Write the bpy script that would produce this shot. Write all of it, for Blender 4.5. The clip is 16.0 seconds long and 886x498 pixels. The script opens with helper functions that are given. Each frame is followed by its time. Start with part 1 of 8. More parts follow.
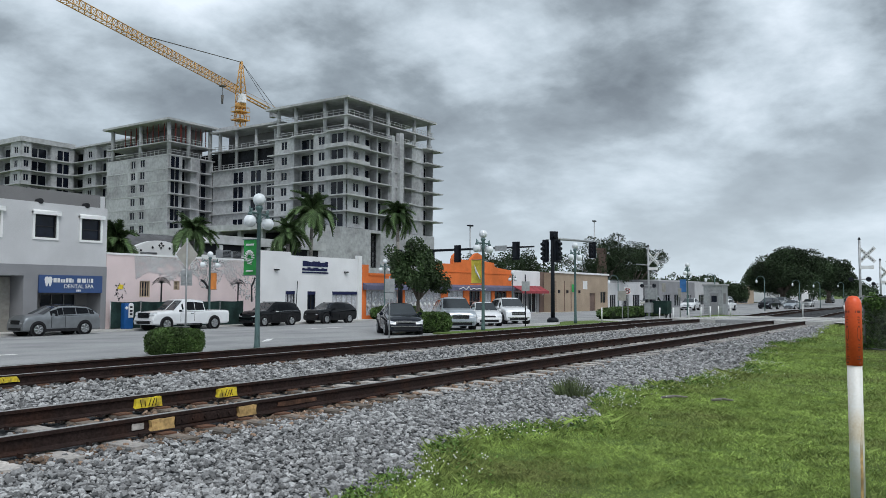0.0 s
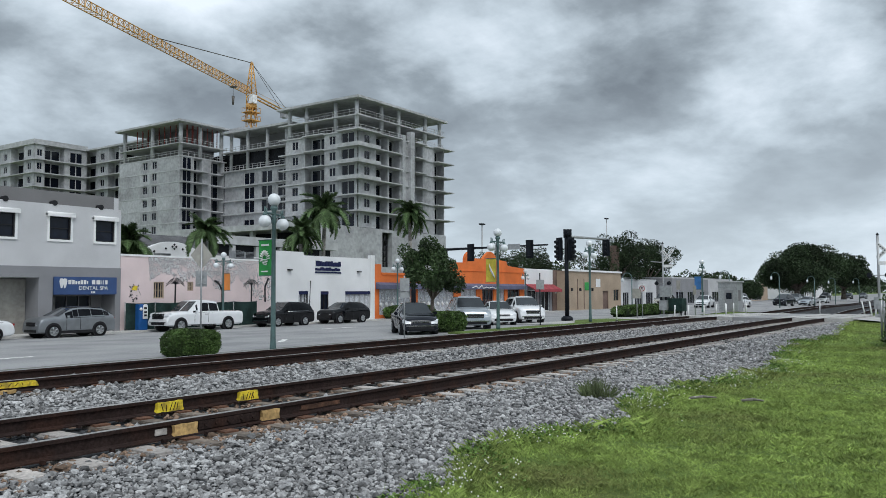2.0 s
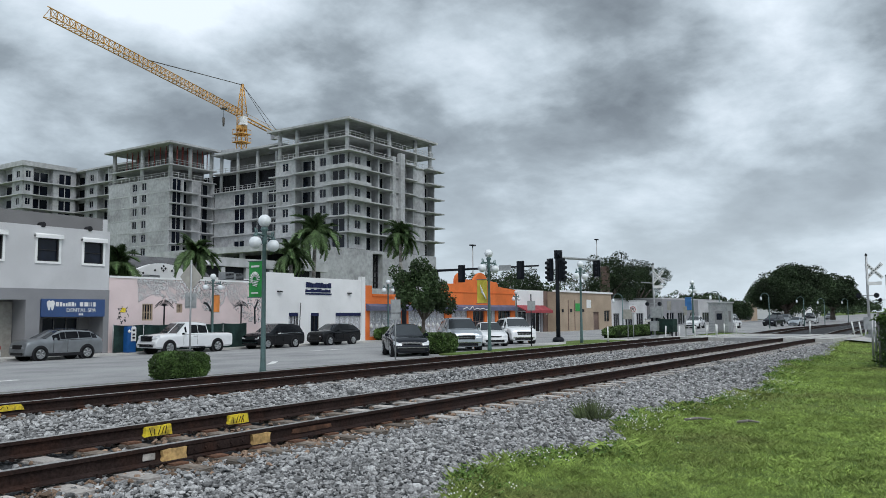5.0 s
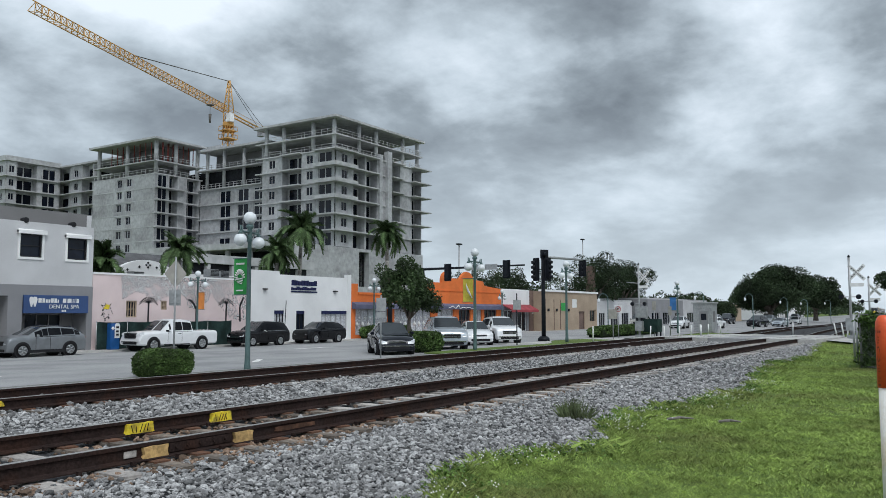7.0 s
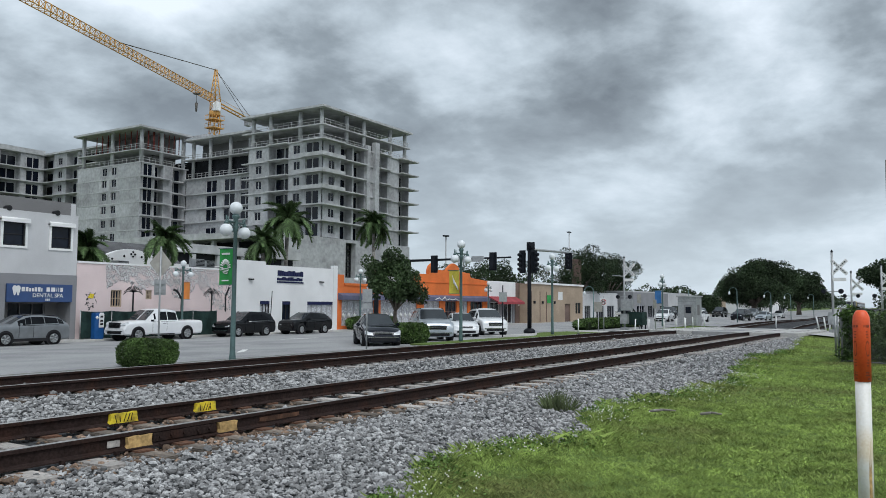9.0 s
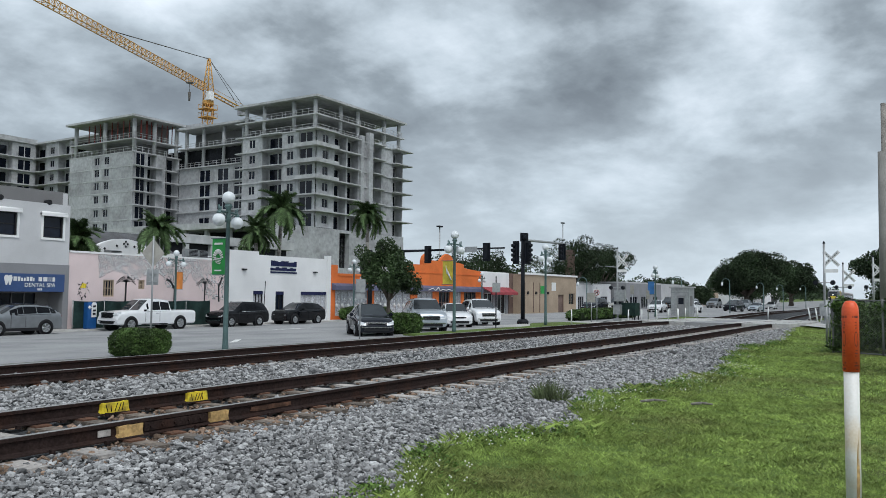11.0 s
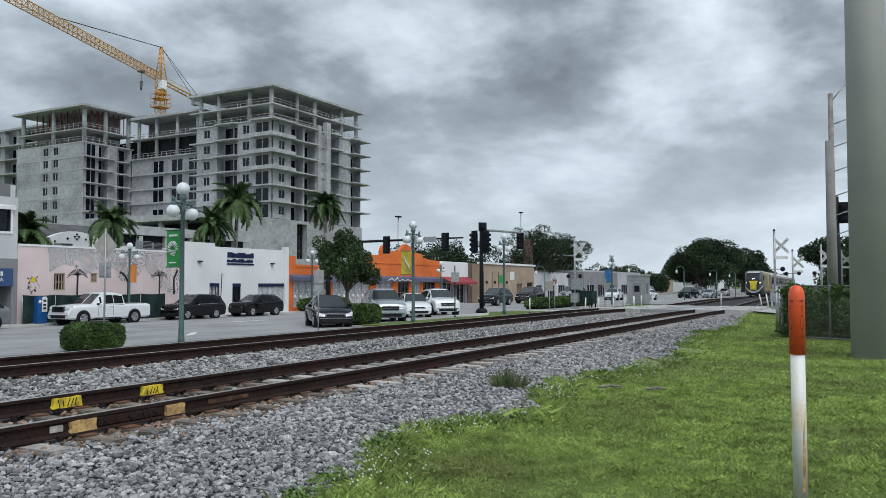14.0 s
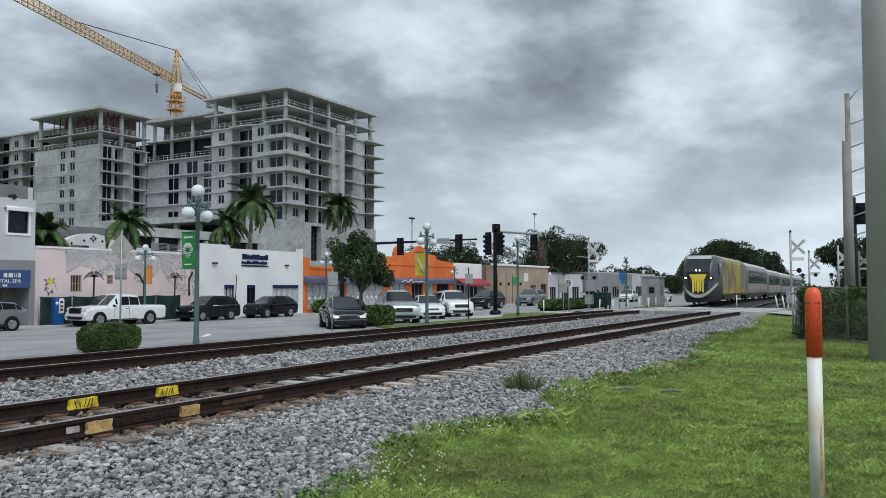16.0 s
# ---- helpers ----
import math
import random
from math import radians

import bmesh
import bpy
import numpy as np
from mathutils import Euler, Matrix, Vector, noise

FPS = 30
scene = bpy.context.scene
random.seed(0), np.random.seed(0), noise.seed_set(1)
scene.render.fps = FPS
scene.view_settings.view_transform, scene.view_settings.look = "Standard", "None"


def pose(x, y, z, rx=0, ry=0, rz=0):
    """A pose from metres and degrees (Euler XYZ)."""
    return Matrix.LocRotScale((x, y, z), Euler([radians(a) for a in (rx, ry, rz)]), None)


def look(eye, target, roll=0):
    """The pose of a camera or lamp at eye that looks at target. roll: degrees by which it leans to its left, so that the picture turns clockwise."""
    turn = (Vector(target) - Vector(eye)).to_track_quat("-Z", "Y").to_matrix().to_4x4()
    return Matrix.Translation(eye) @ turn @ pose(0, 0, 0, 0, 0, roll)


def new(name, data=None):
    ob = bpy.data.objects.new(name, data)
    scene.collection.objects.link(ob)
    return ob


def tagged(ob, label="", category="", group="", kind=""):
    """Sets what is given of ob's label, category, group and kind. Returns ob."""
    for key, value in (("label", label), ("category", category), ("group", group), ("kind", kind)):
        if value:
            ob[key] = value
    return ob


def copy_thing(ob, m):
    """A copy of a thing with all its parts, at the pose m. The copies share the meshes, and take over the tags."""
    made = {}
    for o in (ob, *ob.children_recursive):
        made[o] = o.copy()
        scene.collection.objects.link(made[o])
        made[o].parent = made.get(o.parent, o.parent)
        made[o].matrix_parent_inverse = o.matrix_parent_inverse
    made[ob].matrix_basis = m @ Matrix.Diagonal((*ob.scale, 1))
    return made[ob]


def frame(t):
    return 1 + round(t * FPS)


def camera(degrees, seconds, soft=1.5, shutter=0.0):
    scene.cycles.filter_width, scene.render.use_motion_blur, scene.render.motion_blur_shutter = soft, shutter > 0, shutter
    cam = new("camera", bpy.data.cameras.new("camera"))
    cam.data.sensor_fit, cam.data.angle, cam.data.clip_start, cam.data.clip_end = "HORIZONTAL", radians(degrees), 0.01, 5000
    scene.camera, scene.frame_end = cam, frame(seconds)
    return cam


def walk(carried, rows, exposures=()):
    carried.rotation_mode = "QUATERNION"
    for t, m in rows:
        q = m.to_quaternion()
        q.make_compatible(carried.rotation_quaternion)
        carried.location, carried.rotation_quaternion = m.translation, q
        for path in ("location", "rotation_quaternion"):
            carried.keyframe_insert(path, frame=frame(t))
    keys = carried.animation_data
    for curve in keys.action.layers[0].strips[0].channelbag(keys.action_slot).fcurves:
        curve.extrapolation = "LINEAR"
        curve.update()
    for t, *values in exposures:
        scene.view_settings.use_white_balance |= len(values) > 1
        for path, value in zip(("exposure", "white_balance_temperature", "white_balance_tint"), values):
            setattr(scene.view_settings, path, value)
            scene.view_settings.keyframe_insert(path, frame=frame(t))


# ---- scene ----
cam = camera(58.3, 16.0, soft=0.7)
PATH = [
    (0, (-0.143, -0.294, 1.261), (1.513, 0.823, 1.373), 0.2),
    (0.5, (-0.052, -0.242, 1.288), (1.595, 0.885, 1.405), 0.2),
    (1, (-0.053, -0.179, 1.296), (1.591, 0.954, 1.416), 0.1),
    (1.5, (-0.066, -0.096, 1.287), (1.577, 1.038, 1.402), -0.0),
    (2, (-0.07, -0.04, 1.278), (1.57, 1.099, 1.387), -0.2),
    (2.5, (-0.04, 0.017, 1.28), (1.597, 1.16, 1.391), -0.3),
    (3, (-0.024, 0.026, 1.278), (1.612, 1.171, 1.399), -0.5),
    (3.5, (-0.017, 0.048, 1.276), (1.622, 1.187, 1.414), -0.5),
    (4, (-0.021, 0.042, 1.275), (1.623, 1.17, 1.43), -0.5),
    (6.5, (-0.025, 0.02, 1.277), (1.638, 1.12, 1.437), -0.1),
    (7, (-0.015, 0.011, 1.274), (1.655, 1.1, 1.433), -0.0),
    (7.5, (-0.003, 0.008, 1.268), (1.674, 1.086, 1.427), 0.0),
    (8, (-0.003, 0.005, 1.273), (1.683, 1.069, 1.43), 0.1),
    (8.5, (-0.006, -0.016, 1.276), (1.684, 1.043, 1.427), 0.2),
    (9, (-0.032, -0.021, 1.277), (1.657, 1.041, 1.415), 0.4),
    (11.5, (-0.012, -0.039, 1.272), (1.694, 0.999, 1.378), 0.4),
    (12, (-0.015, -0.039, 1.272), (1.712, 0.964, 1.38), 0.2),
    (12.5, (-0.04, -0.043, 1.271), (1.703, 0.932, 1.378), 0.1),
    (13, (-0.043, -0.047, 1.27), (1.708, 0.913, 1.373), 0.0),
    (13.5, (-0.032, -0.063, 1.265), (1.721, 0.894, 1.362), -0.0),
    (14, (-0.024, -0.06, 1.264), (1.728, 0.901, 1.354), -0.1),
    (14.5, (-0.025, -0.063, 1.264), (1.724, 0.904, 1.348), -0.0),
    (15, (-0.026, -0.059, 1.264), (1.719, 0.915, 1.346), -0.0),
    (15.5, (-0.02, -0.056, 1.264), (1.721, 0.925, 1.35), -0.1),
    (16, (-0.021, -0.06, 1.266), (1.714, 0.931, 1.36), -0.1),
]
walk(cam, [(t, look(eye, target, roll)) for t, eye, target, roll in PATH], exposures=((0.0, 0.11, 6150, 10), (16.0, 0.11, 6150, 10)))

# ---- world and sun ----
world = bpy.data.worlds.new("overcast_sky")
scene.world = world
world.use_nodes = True
wn, wl = world.node_tree.nodes, world.node_tree.links
wn.clear()


def wnode(kind, **props):
    n = wn.new(kind)
    for k, v in props.items():
        if k == "op":
            n.operation = v
        elif k == "sky":
            n.sky_type = v
    return n


def wmath(op, a, b=None):
    n = wnode("ShaderNodeMath", op=op)
    for i, v in enumerate((a, b)):
        if v is None:
            continue
        if isinstance(v, (int, float)):
            n.inputs[i].default_value = v
        else:
            wl.new(v, n.inputs[i])
    return n.outputs[0]


SUN_AZ, SUN_EL = 235.0, 55.0
sky = wnode("ShaderNodeTexSky", sky="NISHITA")
sky.sun_disc = False
sky.sun_elevation = radians(SUN_EL)
sky.sun_rotation = radians(90 - SUN_AZ)
coord = wnode("ShaderNodeTexCoord")
sep = wnode("ShaderNodeSeparateXYZ")
wl.new(coord.outputs["Generated"], sep.inputs[0])
zz = wmath("ADD", wmath("MAXIMUM", sep.outputs[2], 0.0), 0.30)
cx, cy = wmath("DIVIDE", sep.outputs[0], zz), wmath("DIVIDE", sep.outputs[1], zz)
comb = wnode("ShaderNodeCombineXYZ")
wl.new(cx, comb.inputs[0]), wl.new(cy, comb.inputs[1])
comb.inputs[2].default_value = 1.3
big = wnode("ShaderNodeTexNoise")
big.inputs["Scale"].default_value, big.inputs["Detail"].default_value = 1.15, 2.0
big.inputs["Roughness"].default_value, big.inputs["Distortion"].default_value = 0.5, 0.15
fine = wnode("ShaderNodeTexNoise")
fine.inputs["Scale"].default_value, fine.inputs["Detail"].default_value = 2.6, 12.0
fine.inputs["Roughness"].default_value, fine.inputs["Distortion"].default_value = 0.56, 0.1
wl.new(comb.outputs[0], big.inputs["Vector"]), wl.new(comb.outputs[0], fine.inputs["Vector"])
mixv = wmath("ADD", wmath("MULTIPLY", big.outputs[0], 0.5), wmath("MULTIPLY", fine.outputs[0], 0.5))
# large cloud masses and gaps: direction, half-width in degrees, denser (-) or thinner (+)
CLOUDS = [
    ((0.868, 0.428, 0.251), 8.5, -0.022),
    ((0.904, 0.276, 0.326), 8.0, -0.020),
    ((0.95, 0.078, 0.303), 7.0, -0.015),
    ((0.943, 0.171, 0.285), 3.4, 0.030),
    ((0.949, 0.204, 0.239), 3.8, 0.018),
    ((0.935, 0.309, 0.173), 5.2, 0.015),
    ((0.842, 0.502, 0.198), 3.8, 0.018),
    ((0.976, 0.144, 0.164), 9.0, -0.005),
    ((0.487, 0.841, 0.236), 5.2, 0.018),
    ((0.962, 0.236, 0.136), 5.2, 0.012),
    ((0.479, 0.854, 0.202), 9.0, 0.010),
    ((0.602, 0.761, 0.241), 8.0, 0.013),
    ((0.684, 0.678, 0.268), 6.0, 0.007),
    ((0.826, 0.534, 0.179), 6.0, 0.015),
    ((0.814, 0.568, 0.123), 5.0, 0.011),
    ((0.743, 0.621, 0.252), 4.0, 0.004),
]
ragged = wnode("ShaderNodeTexNoise")
ragged.inputs["Scale"].default_value, ragged.inputs["Detail"].default_value = 2.6, 6.0
wl.new(comb.outputs[0], ragged.inputs["Vector"])
shifted = wnode("ShaderNodeVectorMath", op="MULTIPLY_ADD")
wl.new(ragged.outputs["Color"], shifted.inputs[0]), wl.new(coord.outputs["Generated"], shifted.inputs[2])
shifted.inputs[1].default_value = (0.34, 0.34, 0.34)
centred = wnode("ShaderNodeVectorMath", op="SUBTRACT")
wl.new(shifted.outputs[0], centred.inputs[0])
centred.inputs[1].default_value = (0.17, 0.17, 0.17)
unit = wnode("ShaderNodeVectorMath", op="NORMALIZE")
wl.new(centred.outputs[0], unit.inputs[0])
for way, half, amount in CLOUDS:
    dot = wnode("ShaderNodeVectorMath", op="DOT_PRODUCT")
    wl.new(unit.outputs[0], dot.inputs[0])
    dot.inputs[1].default_value = way
    mass = wnode("ShaderNodeMapRange")
    mass.interpolation_type = "SMOOTHSTEP"
    wl.new(dot.outputs["Value"], mass.inputs[0])
    mass.inputs[1].default_value, mass.inputs[2].default_value = math.cos(radians(half * 1.7)), math.cos(radians(half * 0.15))
    mass.inputs[3].default_value, mass.inputs[4].default_value = 0.0, amount
    mixv = wmath("ADD", mixv, mass.outputs[0])
ramp = wnode("ShaderNodeValToRGB")
wl.new(mixv, ramp.inputs[0])
el = ramp.color_ramp.elements
el[0].position, el[0].color = 0.37, (0.175, 0.198, 0.216, 1)
el[1].position, el[1].color = 0.60, (0.84, 0.90, 0.94, 1)
e = el.new(0.44)
e.color = (0.295, 0.335, 0.358, 1)
e = el.new(0.515)
e.color = (0.55, 0.615, 0.65, 1)
# low sky: the cloud deck fades into an even pale haze
low = wnode("ShaderNodeMapRange")
wl.new(sep.outputs[2], low.inputs[0])
low.inputs[1].default_value, low.inputs[2].default_value = 0.02, 0.26
low.inputs[3].default_value, low.inputs[4].default_value = 0.75, 0.0
haze = wnode("ShaderNodeMixRGB")
wl.new(low.outputs[0], haze.inputs[0]), wl.new(ramp.outputs[0], haze.inputs[1])
haze.inputs[2].default_value = (0.60, 0.67, 0.71, 1)
bg_cloud, bg_sky, add = wnode("ShaderNodeBackground"), wnode("ShaderNodeBackground"), wnode("ShaderNodeAddShader")
wl.new(haze.outputs[0], bg_cloud.inputs[0])
bg_cloud.inputs[1].default_value = 0.98
wl.new(sky.outputs[0], bg_sky.inputs[0])
bg_sky.inputs[1].default_value = 0.005
outw = wnode("ShaderNodeOutputWorld")
wl.new(bg_cloud.outputs[0], add.inputs[0]), wl.new(bg_sky.outputs[0], add.inputs[1])
wl.new(add.outputs[0], outw.inputs[0])

sun = new("sun", bpy.data.lights.new("sun", "SUN"))
sun.data.energy, sun.data.angle, sun.data.color = 1.75, radians(35), (1.0, 0.985, 0.95)
sun.matrix_world = look((40 * math.cos(radians(SUN_AZ)), 40 * math.sin(radians(SUN_AZ)), 40 * math.tan(radians(SUN_EL))), (0, 0, 0))


# ---- materials ----
def mat(name, color, rough=0.8, metal=0.0, scale=3.0, var=0.15, grain=40.0, bump=0.15, tint=None, spread=0.0, dirt=None, emit=0.0, spec=None, islands=0.0):
    """A surface: base colour, slow variation (scale, var), fine grain with relief, a second colour in patches (tint), and a shift from piece to piece (spread)."""
    m = bpy.data.materials.new(name)
    m.use_nodes = True
    n, l = m.node_tree.nodes, m.node_tree.links
    b = n["Principled BSDF"]
    tc = n.new("ShaderNodeTexCoord")
    n1, n2 = n.new("ShaderNodeTexNoise"), n.new("ShaderNodeTexNoise")
    for q, s, d in ((n1, scale, 4), (n2, grain, 3)):
        q.inputs["Scale"].default_value, q.inputs["Detail"].default_value = s, d
        l.new(tc.outputs["Object"], q.inputs["Vector"])
    r = n.new("ShaderNodeValToRGB")
    c2 = tint or tuple(c * (1 - 1.6 * var) for c in color)
    c3 = tuple(min(1, c * (1 + var)) for c in color)
    r.color_ramp.elements[0].position, r.color_ramp.elements[0].color = 0.36, (*c2, 1)
    r.color_ramp.elements[1].position, r.color_ramp.elements[1].color = 0.64, (*c3, 1)
    if tint:
        e = r.color_ramp.elements.new(0.5)
        e.color = (*color, 1)
    l.new(n1.outputs[0], r.inputs[0])
    mx = n.new("ShaderNodeMixRGB")
    mx.blend_type = "OVERLAY"
    mx.inputs[0].default_value = min(1.0, 0.25 + var * 2)
    l.new(r.outputs[0], mx.inputs[1]), l.new(n2.outputs[0], mx.inputs[2])
    last = mx.outputs[0]
    if spread or islands:
        hs = n.new("ShaderNodeHueSaturation")
        mr = n.new("ShaderNodeMapRange")
        if islands:
            g = n.new("ShaderNodeNewGeometry")
            l.new(g.outputs["Random Per Island"], mr.inputs[0])
        else:
            o = n.new("ShaderNodeObjectInfo")
            l.new(o.outputs["Random"], mr.inputs[0])
        amount = spread or islands
        mr.inputs[3].default_value, mr.inputs[4].default_value = 1 - amount, 1 + amount
        l.new(mr.outputs[0], hs.inputs["Value"]), l.new(last, hs.inputs["Color"])
        last = hs.outputs[0]
    l.new(last, b.inputs["Base Color"])
    b.inputs["Roughness"].default_value, b.inputs["Metallic"].default_value = rough, metal
    if spec is None and max(color) < 0.09 and not metal:
        spec = 0.2
    if spec is not None:
        b.inputs["Specular IOR Level"].default_value = spec
    if bump:
        bp = n.new("ShaderNodeBump")
        bp.inputs["Strength"].default_value, bp.inputs["Distance"].default_value = bump, 0.02
        l.new(n2.outputs[0], bp.inputs["Height"]), l.new(bp.outputs[0], b.inputs["Normal"])
    if emit:
        b.inputs["Emission Color"].default_value, b.inputs["Emission Strength"].default_value = (*color, 1), emit
    return m


M = {}
M["grass_soil"] = mat("lawn_turf", (0.11, 0.16, 0.045), 0.95, scale=0.5, var=0.25, grain=60, bump=0.6, tint=(0.115, 0.13, 0.05), spec=0.1)
M["blade"] = mat("grass_blades", (0.235, 0.31, 0.082), 0.8, scale=0.45, var=0.3, grain=3, bump=0, tint=(0.21, 0.235, 0.08), islands=0.48, spec=0.2)
M["clover"] = mat("clover_leaves", (0.13, 0.215, 0.05), 0.7, scale=2, var=0.2, grain=8, bump=0, islands=0.35, spec=0.2)
M["flower"] = mat("white_petals", (0.75, 0.75, 0.68), 0.7, var=0.05, bump=0)
# bed much darker than its stones: shade of the gaps put into colour
M["ballast"] = mat("granite_ballast_gap_shade", (0.055, 0.057, 0.06), 0.95, scale=22, var=0.45, grain=50, bump=1.0, tint=(0.016, 0.016, 0.018))
M["stone"] = mat("granite_ballast_stone", (0.282, 0.28, 0.278), 0.9, scale=7, var=0.22, grain=45, bump=0.3, tint=(0.20, 0.198, 0.198), islands=0.62)
M["stone_rust"] = mat("rust_stained_ballast", (0.22, 0.15, 0.105), 0.95, scale=2, var=0.25, grain=45, bump=0.3, islands=0.45)
M["asphalt"] = mat("worn_asphalt", (0.295, 0.295, 0.295), 0.9, scale=0.35, var=0.12, grain=30, bump=0.2, tint=(0.235, 0.235, 0.24))
M["asphalt_old"] = mat("dark_patched_asphalt", (0.175, 0.17, 0.165), 0.95, scale=0.55, var=0.2, grain=25, bump=0.3, tint=(0.27, 0.265, 0.26))
M["concrete_pave"] = mat("pale_concrete_paving", (0.46, 0.45, 0.43), 0.9, scale=0.8, var=0.12, grain=25, bump=0.15)
M["line"] = mat("worn_road_paint", (0.72, 0.72, 0.70), 0.8, scale=3, var=0.15, grain=30, bump=0.05)
M["rail_rust"] = mat("rusted_rail_steel", (0.028, 0.0185, 0.0165), 0.92, metal=0.0, scale=2.5, var=0.3, grain=35, bump=0.35, tint=(0.040, 0.022, 0.017), spec=0.12)
M["rail_top"] = mat("worn_rail_head", (0.42, 0.40, 0.38), 0.38, metal=0.8, scale=1.2, var=0.12, grain=30, bump=0.05)
M["rust_light"] = mat("orange_rust_steel", (0.12, 0.058, 0.034), 0.9, metal=0.1, scale=4, var=0.3, grain=35, bump=0.35)
M["tie_conc"] = mat("weathered_tie_concrete", (0.46, 0.425, 0.395), 0.95, scale=2, var=0.2, grain=25, bump=0.3, spread=0.25)
M["tie_wood"] = mat("weathered_tie_timber", (0.20, 0.165, 0.135), 0.95, scale=2, var=0.35, grain=18, bump=0.5, spread=0.25)
M["yellow_paint"] = mat("yellow_marking_paint", (0.72, 0.55, 0.03), 0.75, scale=9, var=0.2, grain=30, bump=0.1, tint=(0.40, 0.30, 0.04))
M["tan_paint"] = mat("faded_ochre_paint", (0.46, 0.30, 0.12), 0.8, scale=5, var=0.25, grain=30, bump=0.2)
M["concrete"] = mat("raw_building_concrete", (0.375, 0.38, 0.39), 0.92, scale=0.3, var=0.08, grain=1.6, bump=0.05, tint=(0.30, 0.30, 0.308), spread=0.16)
M["concrete_l"] = mat("pale_slab_concrete", (0.43, 0.435, 0.44), 0.92, scale=0.2, var=0.10, grain=0.9, bump=0.05)
# near-black colour that stands in for shade inside unlit spaces
M["interior_shade"] = mat("painted_interior_shade", (0.022, 0.023, 0.028), 0.9, scale=0.3, var=0.25, grain=2, bump=0)
M["win_dark"] = mat("tinted_window_glass", (0.008, 0.011, 0.020), 0.12, scale=0.5, var=0.2, grain=3, bump=0, spec=0.25)
M["win_frame"] = mat("pale_window_frame", (0.42, 0.42, 0.43), 0.6, var=0.06, bump=0)
M["red_props"] = mat("red_shoring_steel", (0.25, 0.06, 0.05), 0.7, var=0.2, bump=0)
M["crane"] = mat("orange_yellow_crane_paint", (0.58, 0.31, 0.08), 0.6, scale=0.4, var=0.12, grain=4, bump=0)
M["crane_dark"] = mat("dark_crane_steel", (0.10, 0.09, 0.08), 0.6, var=0.15, bump=0)
M["stucco_grey"] = mat("light_grey_stucco", (0.55, 0.55, 0.56), 0.9, scale=0.5, var=0.05, grain=140, bump=0.06)
M["stucco_mid"] = mat("mid_grey_stucco", (0.25, 0.25, 0.262), 0.9, scale=0.5, var=0.05, grain=140, bump=0.06)
M["stucco_dark"] = mat("dark_grey_stucco", (0.19, 0.186, 0.188), 0.9, scale=0.5, var=0.05, grain=140, bump=0.06)
M["white"] = mat("white_painted_stucco", (0.76, 0.76, 0.76), 0.85, scale=0.4, var=0.05, grain=30, bump=0.15)
M["white_trim"] = mat("white_trim_paint", (0.80, 0.80, 0.79), 0.5, scale=1, var=0.04, bump=0.02)
M["pink"] = mat("pale_pink_stucco", (0.72, 0.59, 0.58), 0.88, scale=0.5, var=0.06, grain=30, bump=0.15)
M["black_paint"] = mat("black_paint", (0.022, 0.022, 0.025), 0.6, var=0.15, bump=0.02)
M["orange"] = mat("orange_stucco", (0.72, 0.17, 0.035), 0.85, scale=0.5, var=0.10, grain=30, bump=0.15)
M["purple"] = mat("slate_violet_canvas", (0.115, 0.12, 0.19), 0.8, scale=1, var=0.12, grain=40, bump=0.15)
M["lace"] = mat("white_patterned_window_film", (0.50, 0.51, 0.54), 0.5, scale=6, var=0.25, grain=20, bump=0.05)
M["red_awning"] = mat("dull_red_awning_cloth", (0.30, 0.045, 0.055), 0.8, scale=1, var=0.15, bump=0.1)
M["tan"] = mat("tan_stucco", (0.38, 0.295, 0.215), 0.9, scale=0.4, var=0.09, grain=30, bump=0.15)
M["brown"] = mat("brown_brick_paint", (0.17, 0.115, 0.095), 0.9, scale=0.8, var=0.15, grain=20, bump=0.2)
M["roof_dark"] = mat("dark_roof_shingle", (0.10, 0.10, 0.105), 0.9, scale=1, var=0.15, grain=15, bump=0.2)
M["blue_sign"] = mat("blue_sign_panel", (0.035, 0.075, 0.20), 0.5, scale=1, var=0.06, bump=0)
M["navy"] = mat("navy_letters", (0.015, 0.02, 0.07), 0.5, var=0.1, bump=0)
M["green_net"] = mat("dark_green_fence_screen", (0.018, 0.038, 0.034), 0.85, scale=1.5, var=0.25, grain=30, bump=0.15)
M["blue"] = mat("blue_enamel", (0.015, 0.09, 0.28), 0.4, var=0.08, bump=0)
M["lamp_green"] = mat("grey_green_lamp_paint", (0.095, 0.155, 0.152), 0.5, metal=0.2, scale=3, var=0.1, grain=30, bump=0.05)
M["globe"] = mat("opal_globe_glass", (0.74, 0.77, 0.79), 0.25, scale=2, var=0.03, grain=10, bump=0)
M["galv"] = mat("galvanised_steel", (0.36, 0.37, 0.375), 0.5, metal=0.5, scale=2, var=0.06, grain=6, bump=0.0)
M["sign_back"] = mat("bare_sign_back", (0.36, 0.345, 0.31), 0.6, metal=0.2, scale=1.2, var=0.05, grain=5, bump=0.0)
M["sign_white"] = mat("white_sign_sheet", (0.74, 0.74, 0.73), 0.5, scale=3, var=0.05, bump=0)
M["banner_green"] = mat("green_banner_cloth", (0.03, 0.30, 0.06), 0.7, scale=2, var=0.1, bump=0.05)
M["banner_yellow"] = mat("yellow_banner_cloth", (0.62, 0.50, 0.06), 0.7, scale=2, var=0.15, bump=0.05)
M["banner_blue"] = mat("blue_banner_cloth", (0.05, 0.18, 0.45), 0.7, scale=2, var=0.1, bump=0.05)
M["banner_orange"] = mat("orange_banner_cloth", (0.72, 0.26, 0.06), 0.7, scale=2, var=0.1, bump=0.05)
